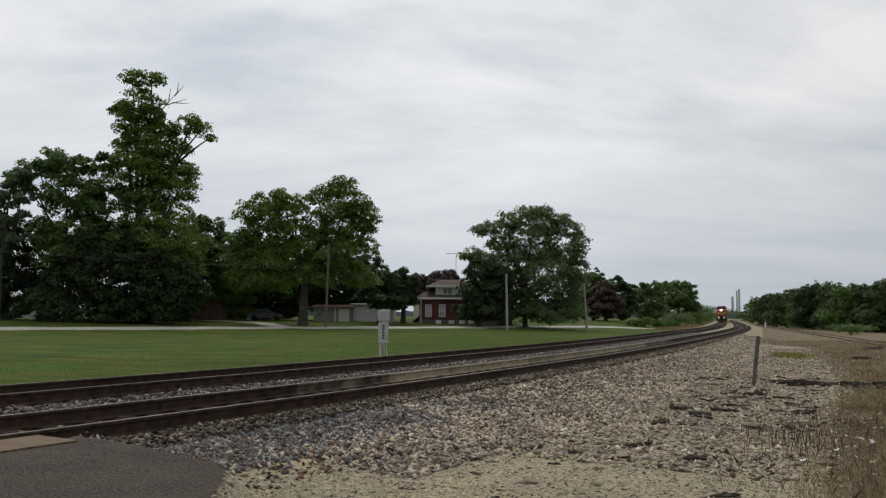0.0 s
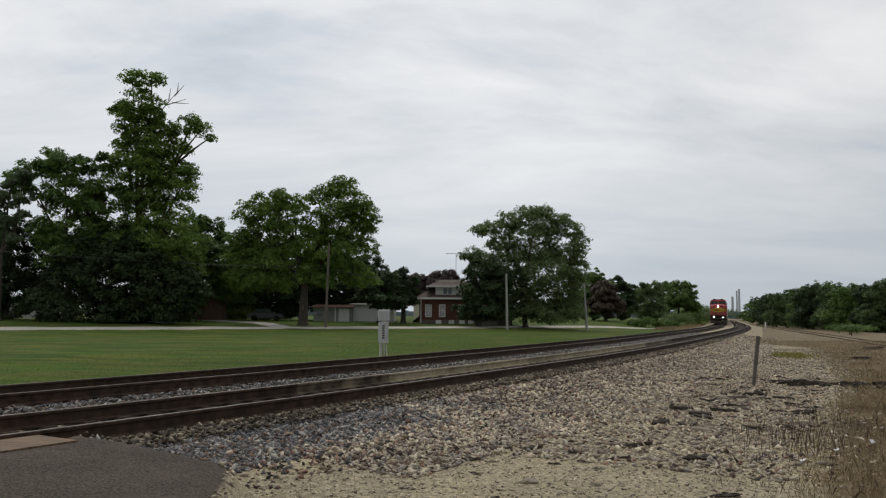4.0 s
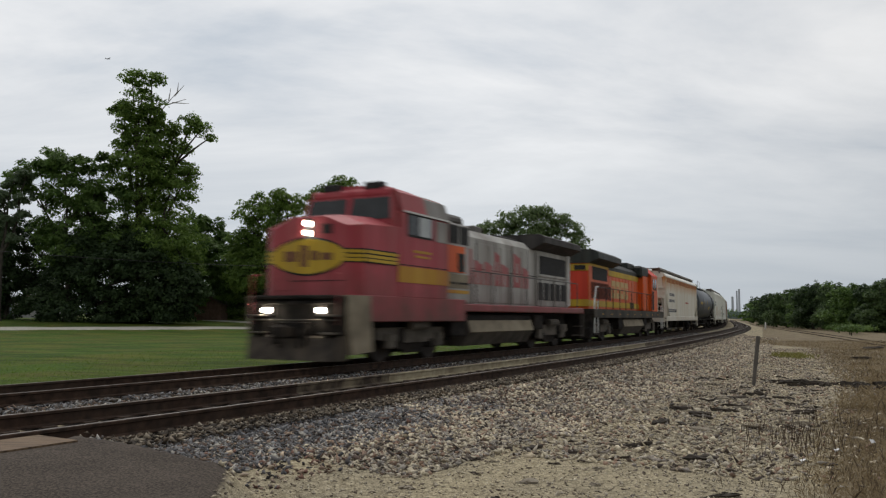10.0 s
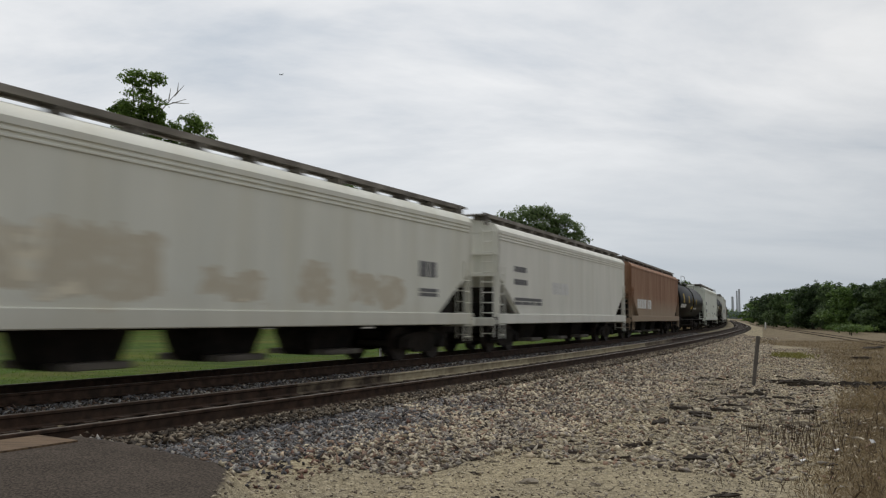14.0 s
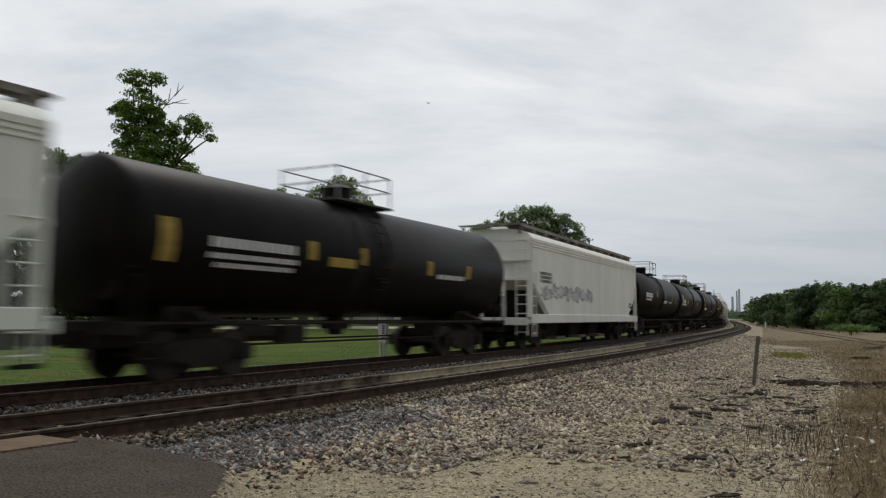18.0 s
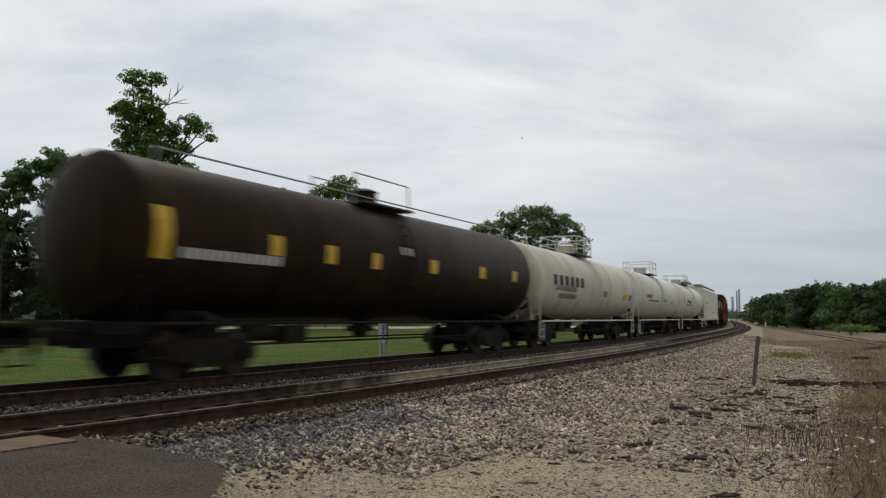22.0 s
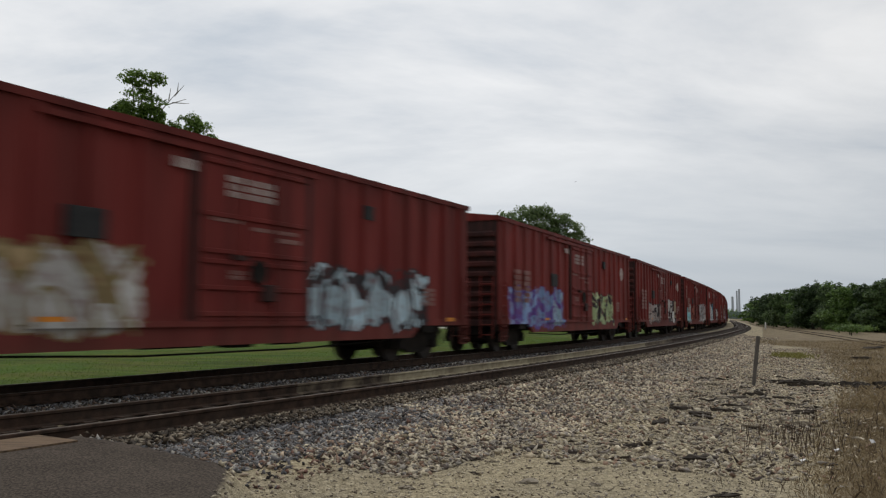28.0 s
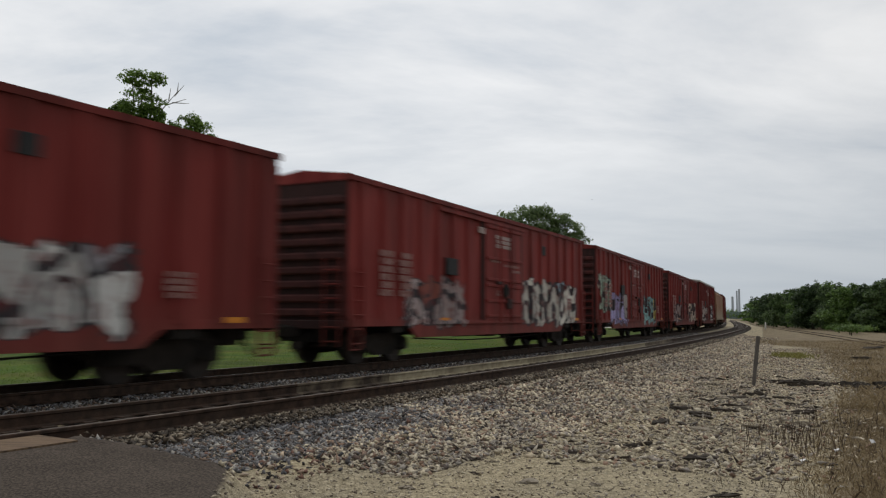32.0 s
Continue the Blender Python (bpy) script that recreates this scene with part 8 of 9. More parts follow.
def brick_house():
    h = tagged(new("brick_house"), "dark red brick bungalow with a hipped brown roof and white dormer", "house")
    gz = float(height(3, 99)[0]) - 0.05
    h.matrix_basis = pose(-2.9, 97.2, gz)
    E, Wd, D = 3.2, 11.5, 9.0  # eaves, width, depth
    part("wall", Shape().box(0, Wd, 0, 0.3, -0.4, E).box(0, 0.3, 0.3, D, -0.4, E).box(Wd - 0.3, Wd, 0.3, D, -0.4, E).box(0.3, Wd - 0.3, D - 0.3, D, -0.4, E), brick_wall, h)
    part("foundation", Shape().box(-0.04, Wd + 0.04, -0.04, 0.0, -0.4, 0.55), surface("grey_foundation", (0.13, 0.11, 0.10), (0.19, 0.165, 0.15), 4, 0.95), h)
    o = 0.55
    part("roof", Shape().add([(-o, -o, E), (Wd + o, -o, E), (Wd + o, D + o, E), (-o, D + o, E), (3.0, D / 2 - 0.6, E + 2.35), (Wd - 3.0, D / 2 - 0.6, E + 2.35), (Wd - 3.0, D / 2 + 0.6, E + 2.35), (3.0, D / 2 + 0.6, E + 2.35)], [(0, 1, 5, 4), (1, 2, 6, 5), (2, 3, 7, 6), (3, 0, 4, 7), (4, 5, 6, 7), (3, 2, 1, 0)]), shingle, h)
    part("fascia", Shape().box(-o - 0.02, Wd + o + 0.02, -o - 0.05, -o, E - 0.14, E + 0.08).box(-o - 0.05, -o, -o, D + o, E - 0.14, E + 0.08), white_trim, h)
    part("soffit", Shape().box(-o, Wd + o, -o, 0, E - 0.1, E - 0.06), white_trim, h)
    dm = part("dormer", Shape().box(2.0, 5.6, 0.3, 4.0, E + 0.2, E + 1.42), white_trim, h, "white boarded dormer")
    part("dormer_roof", Shape().add([(0.9, -0.3, E + 1.5), (6.6, -0.3, E + 1.5), (6.6, 5.0, E + 1.5), (0.9, 5.0, E + 1.5), (2.6, 2.0, E + 2.4), (5.0, 2.0, E + 2.4), (5.0, 2.8, E + 2.4), (2.6, 2.8, E + 2.4)], [(0, 1, 5, 4), (1, 2, 6, 5), (2, 3, 7, 6), (3, 0, 4, 7), (4, 5, 6, 7), (3, 2, 1, 0)]), shingle, dm)
    part("dormer_fascia", Shape().box(0.85, 6.65, -0.36, -0.3, E + 1.36, E + 1.56).box(0.82, 0.9, -0.3, 5.0, E + 1.36, E + 1.56), white_trim, dm)
    part("dormer_window", Shape().box(3.0, 3.4, 0.26, 0.3, E + 0.55, E + 1.25).box(3.6, 4.0, 0.26, 0.3, E + 0.55, E + 1.25), glass, dm)
    part("chimney", Shape().box(6.6, 7.3, 4.0, 4.6, E + 1.2, E + 3.2).box(6.5, 7.4, 3.9, 4.7, E + 3.2, E + 3.35), brick_wall, h)
    for x in (1.15, 2.85, 5.2, 9.6):
        wall_window(h, x, -0.02, 0.95, 2.35, 0.62)
    for x in (2.4, 4.0, 5.3, 6.4):
        part("basement_window", Shape().box(x - 0.35, x + 0.35, -0.09, -0.04, 0.05, 0.5), white_trim, h)
    part("downspout", Shape().cyl((0.22, -0.12, 0), (0.22, -0.12, E - 0.1), 0.06, n=8), white_trim, h)
    part("porch_steps", Shape().box(7.6, 9.6, -1.6, -0.05, -0.4, 0.35).box(7.8, 9.4, -2.0, -1.6, -0.4, 0.15), surface("porch_concrete", (0.2, 0.19, 0.18), (0.3, 0.29, 0.27), 4, 0.9), h)
    part("tv_antenna", Shape().cyl((4.6, 4.0, E + 1.5), (4.6, 4.0, E + 5.9), 0.03, n=6).box(3.3, 5.4, 3.98, 4.02, E + 5.85, E + 5.9).box(3.5, 3.54, 3.6, 4.4, E + 5.86, E + 5.89).box(4.1, 4.14, 3.6, 4.4, E + 5.86, E + 5.89).box(5.0, 5.04, 3.6, 4.4, E + 5.86, E + 5.89), under, h, "thin rooftop television aerial")
    part("side_stair", Shape().prism([(-1.6, -0.3), (0.0, -0.3), (0.0, 1.1)], "y", 3.0, 4.0), under, h)


brick_house()


def plain_house(name, x, y, w, d, E, rise, wall, roof, label):
    h = tagged(new(name), label, "house" if "house" in name else "shed")
    h.matrix_basis = pose(x, y, float(height(x + w / 2, y)[0]) - 0.05)
    part("wall", Shape().box(0, w, 0, 0.15, -0.3, E).box(0, 0.15, 0.15, d, -0.3, E).box(w - 0.15, w, 0.15, d, -0.3, E).box(0.15, w - 0.15, d - 0.15, d, -0.3, E).prism([(0, E), (w, E), (w / 2, E + rise)] if rise > 0.6 else [(0, E), (w, E), (w, E + 0.05), (0, E + 0.05)], "y", 0.0, 0.15), wall, h)
    if rise > 0.6:
        part("roof", Shape().prism([(-0.3, E - 0.1), (w / 2, E + rise), (w + 0.3, E - 0.1), (w + 0.3, E + 0.02), (w / 2, E + rise + 0.14), (-0.3, E + 0.02)], "y", -0.3, d + 0.3), roof, h)
    else:
        part("roof", Shape().add([(-0.25, -0.3, E + 0.02), (w + 0.25, -0.3, E + 0.02), (w + 0.25, d + 0.2, E + rise), (-0.25, d + 0.2, E + rise), (-0.25, -0.3, E + 0.12), (w + 0.25, -0.3, E + 0.12), (w + 0.25, d + 0.2, E + rise + 0.1), (-0.25, d + 0.2, E + rise + 0.1)], [(0, 1, 2, 3), (4, 5, 6, 7), (0, 1, 5, 4), (1, 2, 6, 5), (2, 3, 7, 6), (3, 0, 4, 7)]), roof, h)
    return h


bh = plain_house("beige_house", -4.6, 124, 6.0, 7, 3.0, 0.9, beige_side, shingle, "beige sided house behind the brick one")
ga = plain_house("garage", -15.8, 96, 4.6, 6, 1.75, 0.55, grey_side, red_roof, "weathered grey garage with a rust-red roof")
part("garage_door", Shape().box(3.1, 4.4, -0.05, 0.0, 0.0, 1.6), shed_white, ga, "white garage door")
part("window", Shape().box(0.5, 1.0, -0.04, 0.0, 0.8, 1.3), glass, ga)
part("corner_board", Shape().box(2.6, 2.75, -0.04, 0.0, -0.3, 1.75), white_trim, ga)
ws = plain_house("metal_shed", -11.3, 98, 5.2, 5, 2.15, 0.25, shed_white, white_trim, "white corrugated metal shed")
for i in range(17):
    part("seam", Shape().box(0.15 + i * 0.3, 0.19 + i * 0.3, -0.03, 0.0, -0.3, 2.15), shed_white, ws)
fh = plain_house("far_house", -61.5, 112, 4.5, 6, 2.2, 1.0, grey_side, shingle, "pale house half hidden behind trees")
gh = plain_house("roadside_shed", -28.6, 90.5, 3.0, 3, 1.9, 1.0, surface("brown_shed_boards", (0.10, 0.06, 0.045), (0.16, 0.10, 0.075), 3, 0.9), shingle, "small brown shed under the trees")


def parked_car():
    c = tagged(new("parked_car"), "dark parked saloon car on the drive", "car")
    c.matrix_basis = pose(-21.2, 94.2, float(height(-21.2, 95)[0]), 0, 0, 8)
    paint = surface("dark_car_paint", (0.012, 0.012, 0.016), (0.022, 0.022, 0.028), 2, 0.25, 0.0, 0, spec=0.6)
    part("body", Shape().prism([(-2.1, 0.3), (2.1, 0.3), (2.15, 0.6), (1.9, 0.8), (0.9, 0.9), (-1.3, 0.92), (-2.0, 0.88), (-2.15, 0.6)], "y", -0.85, 0.85), paint, c)
    part("cabin", Shape().ring([[(-1.5, -0.8, 0.88), (1.0, -0.8, 0.88), (1.0, 0.8, 0.88), (-1.5, 0.8, 0.88)], [(-0.9, -0.62, 1.36), (0.3, -0.62, 1.36), (0.3, 0.62, 1.36), (-0.9, 0.62, 1.36)]]), glass, c)
    part("roof", Shape().box(-0.92, 0.32, -0.63, 0.63, 1.35, 1.4, 0.02), paint, c)
    for x in (-1.3, 1.3):
        for y in (-0.78, 0.78):
            part("wheel", Shape().cyl((x, y - 0.1, 0.31), (x, y + 0.1, 0.31), 0.31, n=16), under, c)


parked_car()
tree("bush", -24.6, 97.5, [(0, 1.5, 1.6, 0.9), (-1.4, 1.2, 1.2, 0.7), (1.5, 1.2, 1.2, 0.7)], "leaf_bright", 3000, "bright green bush beside the drive", 0.16, 0.05, 230)

# ---- poles, wires, cabinet, posts ----
pole_wood = surface("weathered_pole_wood", (0.10, 0.085, 0.07), (0.17, 0.15, 0.125), 4, 0.9, stretch=(8, 8, 0.4))
pole_grey = surface("bleached_pole_wood", (0.27, 0.26, 0.25), (0.38, 0.37, 0.35), 4, 0.9, stretch=(8, 8, 0.4))


def pole(x, y, top, lean, mt, label, arm=None):
    p = tagged(new("utility_pole"), label, "pole", "poles along the road")
    z = float(height(x, y)[0])
    p.matrix_basis = pose(x, y, z)
    part("shaft", Shape().cyl((0, 0, -0.4), (lean, 0, top - z), 0.15, 0.10, 12), mt, p, smooth=True)
    if arm:
        part("lamp_arm", Shape().tube([(lean, 0, top - z - 0.3), (lean + arm * 0.6, 0, top - z + 0.25), (lean + arm, 0, top - z + 0.3)], 0.035), mt, p)
        part("lamp_head", Shape().box(lean + arm - 0.3, lean + arm + 0.3, -0.12, 0.12, top - z + 0.22, top - z + 0.36, 0.04), mt, p)
    part("insulator", Shape().cyl((lean, -0.16, top - z - 0.15), (lean, -0.16, top - z + 0.05), 0.05, n=8), mt, p)
    return p


pole(-11.9, 80, 8.6, 0.2, pole_wood, "brown wooden utility pole before the trees")
pole(7.0, 85, 5.85, -0.1, pole_grey, "bleached grey wooden pole by the brick house")
pole(16.9, 92, 5.2, -0.3, pole_grey, "leaning pole with a street lamp arm", -1.3)
wire = surface("dark_cable", (0.02, 0.02, 0.02), (0.05, 0.05, 0.05), 8, 0.6, bump=0)
for (a_, b_) in (((-11.8, 80, 6.1), (-62, 66, 8.9)), ((-11.8, 80, 6.0), (6.9, 85, 5.2)), ((6.9, 85, 5.7), (16.6, 92, 5.0))):
    pts = [tuple(a_[i] + (b_[i] - a_[i]) * k / 12 - (0.8 * (1 - (k / 6 - 1) ** 2) if i == 2 else 0) for i in range(3)) for k in range(13)]
    tagged(part("overhead_cable", Shape().tube(pts, 0.022, 5), wire), "thin sagging overhead cable between poles", "cable")


def signal_cabinet():
    x, y = -2.1, 28.0
    z = float(height(x, y)[0])
    c = tagged(new("trackside_cabinet"), "grey metal trackside equipment box on a post", "equipment box")
    c.matrix_basis = pose(x, y, z, 0, 0, -18)
    alu = surface("weathered_aluminium", (0.36, 0.37, 0.38), (0.47, 0.48, 0.49), 5, 0.5, 0.3)
    part("post", Shape().cyl((-0.1, 0, -0.3), (-0.1, 0, 0.75), 0.05, n=10), alu, c, smooth=True)
    part("lower_box", Shape().box(-0.15, 0.15, -0.12, 0.12, 0.66, 1.42, 0.015), alu, c)
    part("upper_box", Shape().box(-0.18, 0.18, -0.14, 0.14, 1.44, 1.84, 0.02), alu, c)
    part("conduit", Shape().tube([(0.1, 0, 0.68), (0.12, 0, 0.4), (0.16, 0, 0.15), (0.14, 0, -0.2)], 0.022).tube([(0.02, 0, 0.68), (0.04, 0, 0.35), (0.02, 0, -0.2)], 0.022), alu, c)
    sh = Shape()
    for k in range(6):
        sh.box(0.0, 0.09, -0.127, -0.119, 0.82 + k * 0.085, 0.875 + k * 0.085)
    part("label_bars", sh, black_letter, c, "small dark bars of unreadable writing")
    part("hinge", Shape().cyl((-0.155, -0.1, 0.75), (-0.155, -0.1, 1.35), 0.012, n=6), alu, c)


signal_cabinet()
ps = tagged(new("leaning_post"), "leaning grey weathered post in the gravel", "post")
ps.matrix_basis = pose(7.95, 20.2, float(height(7.95, 20.2)[0]), 0, 7.5, 8)
part("shaft", Shape().box(-0.045, 0.045, -0.03, 0.03, -0.2, 1.28, 0.01), surface("grey_post", (0.075, 0.068, 0.06), (0.15, 0.135, 0.12), 5, 0.9, stretch=(8, 8, 0.5)), ps)
mk = tagged(new("marker_post"), "short white trackside marker post", "post")
mk.matrix_basis = pose(49.3, 120, float(height(49.3, 120)[0]))
part("shaft", Shape().box(-0.10, 0.10, -0.07, 0.07, -0.2, 1.05, 0.03), white_trim, mk)

# spur track on the right
sp = tagged(new("spur_track"), "rusty spur rails sunk in dry grass", "railway track", kind="structure")
for off in (-0.75, 0.75):
    sh = Shape()
    pts = [(24.0 + k * 5.5, 36.0 + k * 16.4) for k in range(11)]
    sh.ring([[(x + off + a_, y, float(height(x + off, y)[0]) + 0.07 + z) for a_, z in rail_profile()] for x, y in pts])
    part("rail", sh, rail_side, sp)
# crossing planks
cp = tagged(new("crossing_planks"), "worn timber planks of a level crossing between the rails", "crossing", kind="structure")
for i, o in enumerate((-0.52, -0.26, 0.0, 0.26, 0.52)):
    for s0, s1 in ((-16, -12.2), (-12.15, -9.6 + 0.1 * i)):
        xs = [on_line(s, NEAR + o + d) for s in (s0, s1) for d in (-0.12, 0.12)]
        v = [(x, y, z) for z in (-0.12, -0.03) for x, y, _ in xs]
        part("plank", Shape().add(v, [(0, 1, 3, 2), (4, 6, 7, 5), (0, 4, 5, 1), (2, 3, 7, 6), (0, 2, 6, 4), (1, 5, 7, 3)]), plank_mat, cp)
for s0, s1, o, w in ((-15, -8.85, NEAR - 1.18, 0.33), (-15, -9.3, NEAR + 1.02, 0.2)):
    xs = [on_line(s, o + d) for s in (s0, s1) for d in (-w, w)]
    v = [(x, y, z) for z in (-0.2, -0.03) for x, y, _ in xs]
    part("plank", Shape().add(v, [(0, 1, 3, 2), (4, 6, 7, 5), (0, 4, 5, 1), (2, 3, 7, 6), (0, 2, 6, 4), (1, 5, 7, 3)]), plank_mat, cp)


# ---- stones, weeds and litter on the ground ----
def stones(name, n, place, smin, smax, mat_, label, seed):
    """Broken stones, each an irregular little block, as one object."""
    rng = np.random.RandomState(seed)
    x, y, z = place(rng, n)
    n = len(x)
    o = np.array([(1, 0, 0), (-1, 0, 0), (0, 1, 0), (0, -1, 0), (0, 0, 1), (0, 0, -1)], float)
    ax = o[None] * rng.uniform(0.6, 1.15, (n, 6, 1))
    ax = ax + rng.normal(0, 0.24, (n, 6, 3))
    ax = ax * np.stack([rng.uniform(0.9, 1.65, n), rng.uniform(0.5, 0.95, n), rng.uniform(0.4, 0.75, n)], -1)[:, None, :]
    ax[:, :, 2] += ax[:, :, 0] * rng.normal(0, 0.35, (n, 1)) + ax[:, :, 1] * rng.normal(0, 0.35, (n, 1))
    th = rng.uniform(0, 2 * np.pi, n)
    c, s = np.cos(th), np.sin(th)
    xr = ax[:, :, 0] * c[:, None] - ax[:, :, 1] * s[:, None]
    yr = ax[:, :, 0] * s[:, None] + ax[:, :, 1] * c[:, None]
    size = (smin + (smax - smin) * rng.uniform(0, 1, n) ** 2)[:, None]
    v = np.stack([xr * size + x[:, None], yr * size + y[:, None], ax[:, :, 2] * size + z[:, None] + size * 0.25], -1).reshape(-1, 3)
    f0 = np.array([(0, 2, 4), (2, 1, 4), (1, 3, 4), (3, 0, 4), (2, 0, 5), (1, 2, 5), (3, 1, 5), (0, 3, 5)])
    f = (f0[None] + 6 * np.arange(n)[:, None, None]).reshape(-1, 3)
    return tagged(soup(name, v, f, mat_), label, "gravel", kind="stuff")


def stone_mat(name, cols):
    m = surface(name, cols[0], cols[1], 12, 0.9, bump=0)
    n, l = m.node_tree.nodes, m.node_tree.links
    geo = n.new("ShaderNodeNewGeometry")
    r = n.new("ShaderNodeValToRGB")
    cr = r.color_ramp
    cr.interpolation = "CONSTANT"
    cr.elements[0].color = (*cols[0], 1)
    cr.elements[1].position, cr.elements[1].color = 1 / len(cols), (*cols[1], 1)
    for i in range(2, len(cols)):
        e = cr.elements.new(i / len(cols))
        e.color = (*cols[i], 1)
    l.new(geo.outputs["Random Per Island"], r.inputs[0])
    mx = n.new("ShaderNodeMixRGB")
    mx.blend_type = "MULTIPLY"
    mx.inputs[0].default_value = 0.6
    no = n.new("ShaderNodeTexNoise")
    no.inputs["Scale"].default_value = 1.2
    co = n.new("ShaderNodeTexCoord")
    l.new(co.outputs["Object"], no.inputs["Vector"])
    rr = n.new("ShaderNodeValToRGB")
    rr.color_ramp.elements[0].position, rr.color_ramp.elements[1].position = 0.35, 0.62
    rr.color_ramp.elements[0].color, rr.color_ramp.elements[1].color = (0.5, 0.5, 0.52, 1), (1.1, 1.07, 1.0, 1)
    l.new(no.outputs[0], rr.inputs[0])
    l.new(r.outputs[0], mx.inputs[1])
    l.new(rr.outputs[0], mx.inputs[2])
    l.new(mx.outputs[0], n["Principled BSDF"].inputs["Base Color"])
    return m


def along(o0, o1, s0, s1, lift=0.0, power=1.0, avoid_paving=True):
    def place(rng, n):
        s = s0 + (s1 - s0) * rng.uniform(0, 1, n) ** power
        o = rng.uniform(o0, o1, n)
        x, y, _ = on_line(s, o)
        if avoid_paving:
            _, dry, tar = masks(x, y)
            keep = (tar < 0.45) & (rng.uniform(0, 1, n) > dry * 0.8)
            x, y = x[keep], y[keep]
        return x, y, height(x, y) + lift
    return place


grey_stone = stone_mat("grey_ballast_stone", [(0.06, 0.06, 0.063), (0.12, 0.12, 0.125), (0.19, 0.19, 0.20), (0.27, 0.27, 0.275), (0.09, 0.075, 0.065), (0.16, 0.155, 0.16), (0.40, 0.38, 0.345), (0.19, 0.135, 0.105)])
tan_stone = stone_mat("tan_gravel_stone", [(0.38, 0.33, 0.245), (0.50, 0.44, 0.335), (0.24, 0.20, 0.155), (0.56, 0.50, 0.385), (0.42, 0.37, 0.29), (0.15, 0.12, 0.10)])
mixed_stone = stone_mat("mixed_ballast_stone", [(0.15, 0.12, 0.095), (0.48, 0.41, 0.30), (0.28, 0.25, 0.22), (0.62, 0.55, 0.42), (0.085, 0.066, 0.054), (0.54, 0.48, 0.375), (0.27, 0.18, 0.13), (0.34, 0.31, 0.265), (0.52, 0.455, 0.335)])
dark_mixed = stone_mat("dark_mixed_stone", [(0.10, 0.07, 0.055), (0.18, 0.10, 0.075), (0.07, 0.07, 0.075), (0.30, 0.22, 0.165), (0.14, 0.135, 0.14), (0.46, 0.37, 0.28), (0.05, 0.045, 0.045)])
brown_stone = stone_mat("rust_brown_ballast", [(0.045, 0.034, 0.024), (0.09, 0.068, 0.046), (0.15, 0.118, 0.085), (0.06, 0.05, 0.04), (0.22, 0.185, 0.14), (0.11, 0.08, 0.052), (0.30, 0.26, 0.20)])
stones("ballast_shoulder", 19000, along(-6.7, -4.95, -9.9, -1.2), 0.016, 0.05, grey_stone, "loose blue-grey ballast stones on the shoulder", 1)
stones("ballast_shoulder", 1500, along(-7.4, -5.8, -8.3, -1.0), 0.02, 0.065, dark_mixed, "brown and dark stones on the shoulder", 10)
stones("ballast_shoulder", 7000, along(-8.2, -6.4, -6.8, -2.0), 0.016, 0.055, mixed_stone, "loose tan stones on the shoulder", 11)
stones("ballast_shoulder", 46000, along(-8.5, -5.0, -3.2, 60, 0.0, 1.6), 0.018, 0.062, mixed_stone, "loose tan and brown ballast stones on the shoulder", 2)
stones("ballast_shoulder", 9000, along(NEAR - 1.5, NEAR - 0.82, -9.3, 40, 0.055, 1.2), 0.025, 0.055, brown_stone, "rust-stained stones heaped against the rail", 9)
stones("track_ballast", 17000, along(-2.95, -1.0, -13, 60, 0.045, 1.3, False), 0.022, 0.05, grey_stone, "pale ballast stones between the tracks", 3)
stones("track_ballast", 5500, along(-4.6, -3.45, -9, 45, -0.02, 1.3, False), 0.02, 0.045, grey_stone, "ballast stones between the rails", 4)
stones("track_ballast", 3500, along(0.85, 3.4, -14, 60, 0.0, 1.3, False), 0.025, 0.055, tan_stone, "ballast stones at the lawn's edge", 5)
stones("gravel_scatter", 34000, along(-11.6, -7.0, -11, 14, 0.0), 0.006, 0.027, tan_stone, "fine tan gravel", 6)


def heaps(rng, n):
    """Coarser gravel, thinning out towards the sandy verge."""
    x, y, z = along(-12.5, -6.8, -5, 34, 0.0, 1.2)(rng, n)
    k = rng.uniform(0, 1, len(x)) < smooth((y - 7.6 - 0.7 * np.sin(x * 1.7) - 0.4 * np.sin(x * 4.1 + 1)) / 1.6) * 0.93 + 0.07
    return x[k], y[k], z[k]


stones("gravel_scatter", 34000, heaps, 0.012, 0.055, mixed_stone, "tan and brown gravel with larger stones", 7)


def cobble(rng, n):
    s, o = rng.uniform(-10.5, -6.5, n), rng.uniform(-8.4, -6.3, n)
    x, y, _ = on_line(s, o)
    _, _, tar = masks(x, y)
    k = (tar > 0.15) & (tar < 0.8)
    x, y = x[k], y[k]
    return x, y, height(x, y)


stones("edge_stones", 900, cobble, 0.015, 0.05, tan_stone, "stones crumbled at the paving's edge", 8)

# dry weeds and grass
def blades(name, n, place, hmin, hmax, width, mat_, label, category, seed, lean=0.35):
    rng = np.random.RandomState(seed)
    x, y = place(rng, n)
    n = len(x)
    z = height(x, y)
    h_ = rng.uniform(hmin, hmax, n)
    th = rng.uniform(0, 2 * np.pi, n)
    dx, dy = np.cos(th) * width / 2, np.sin(th) * width / 2
    lx, ly = rng.normal(0, lean, n) * h_, rng.normal(0, lean, n) * h_
    v = np.stack([np.stack([x - dx, y - dy, z - 0.01], -1), np.stack([x + dx, y + dy, z - 0.01], -1), np.stack([x + lx * 0.4 + dx * 0.6, y + ly * 0.4 + dy * 0.6, z + h_ * 0.6], -1), np.stack([x + lx, y + ly, z + h_], -1)], 1).reshape(-1, 3)
    return tagged(soup(name, v, np.arange(4 * n).reshape(-1, 4), mat_), label, category, kind="stuff")


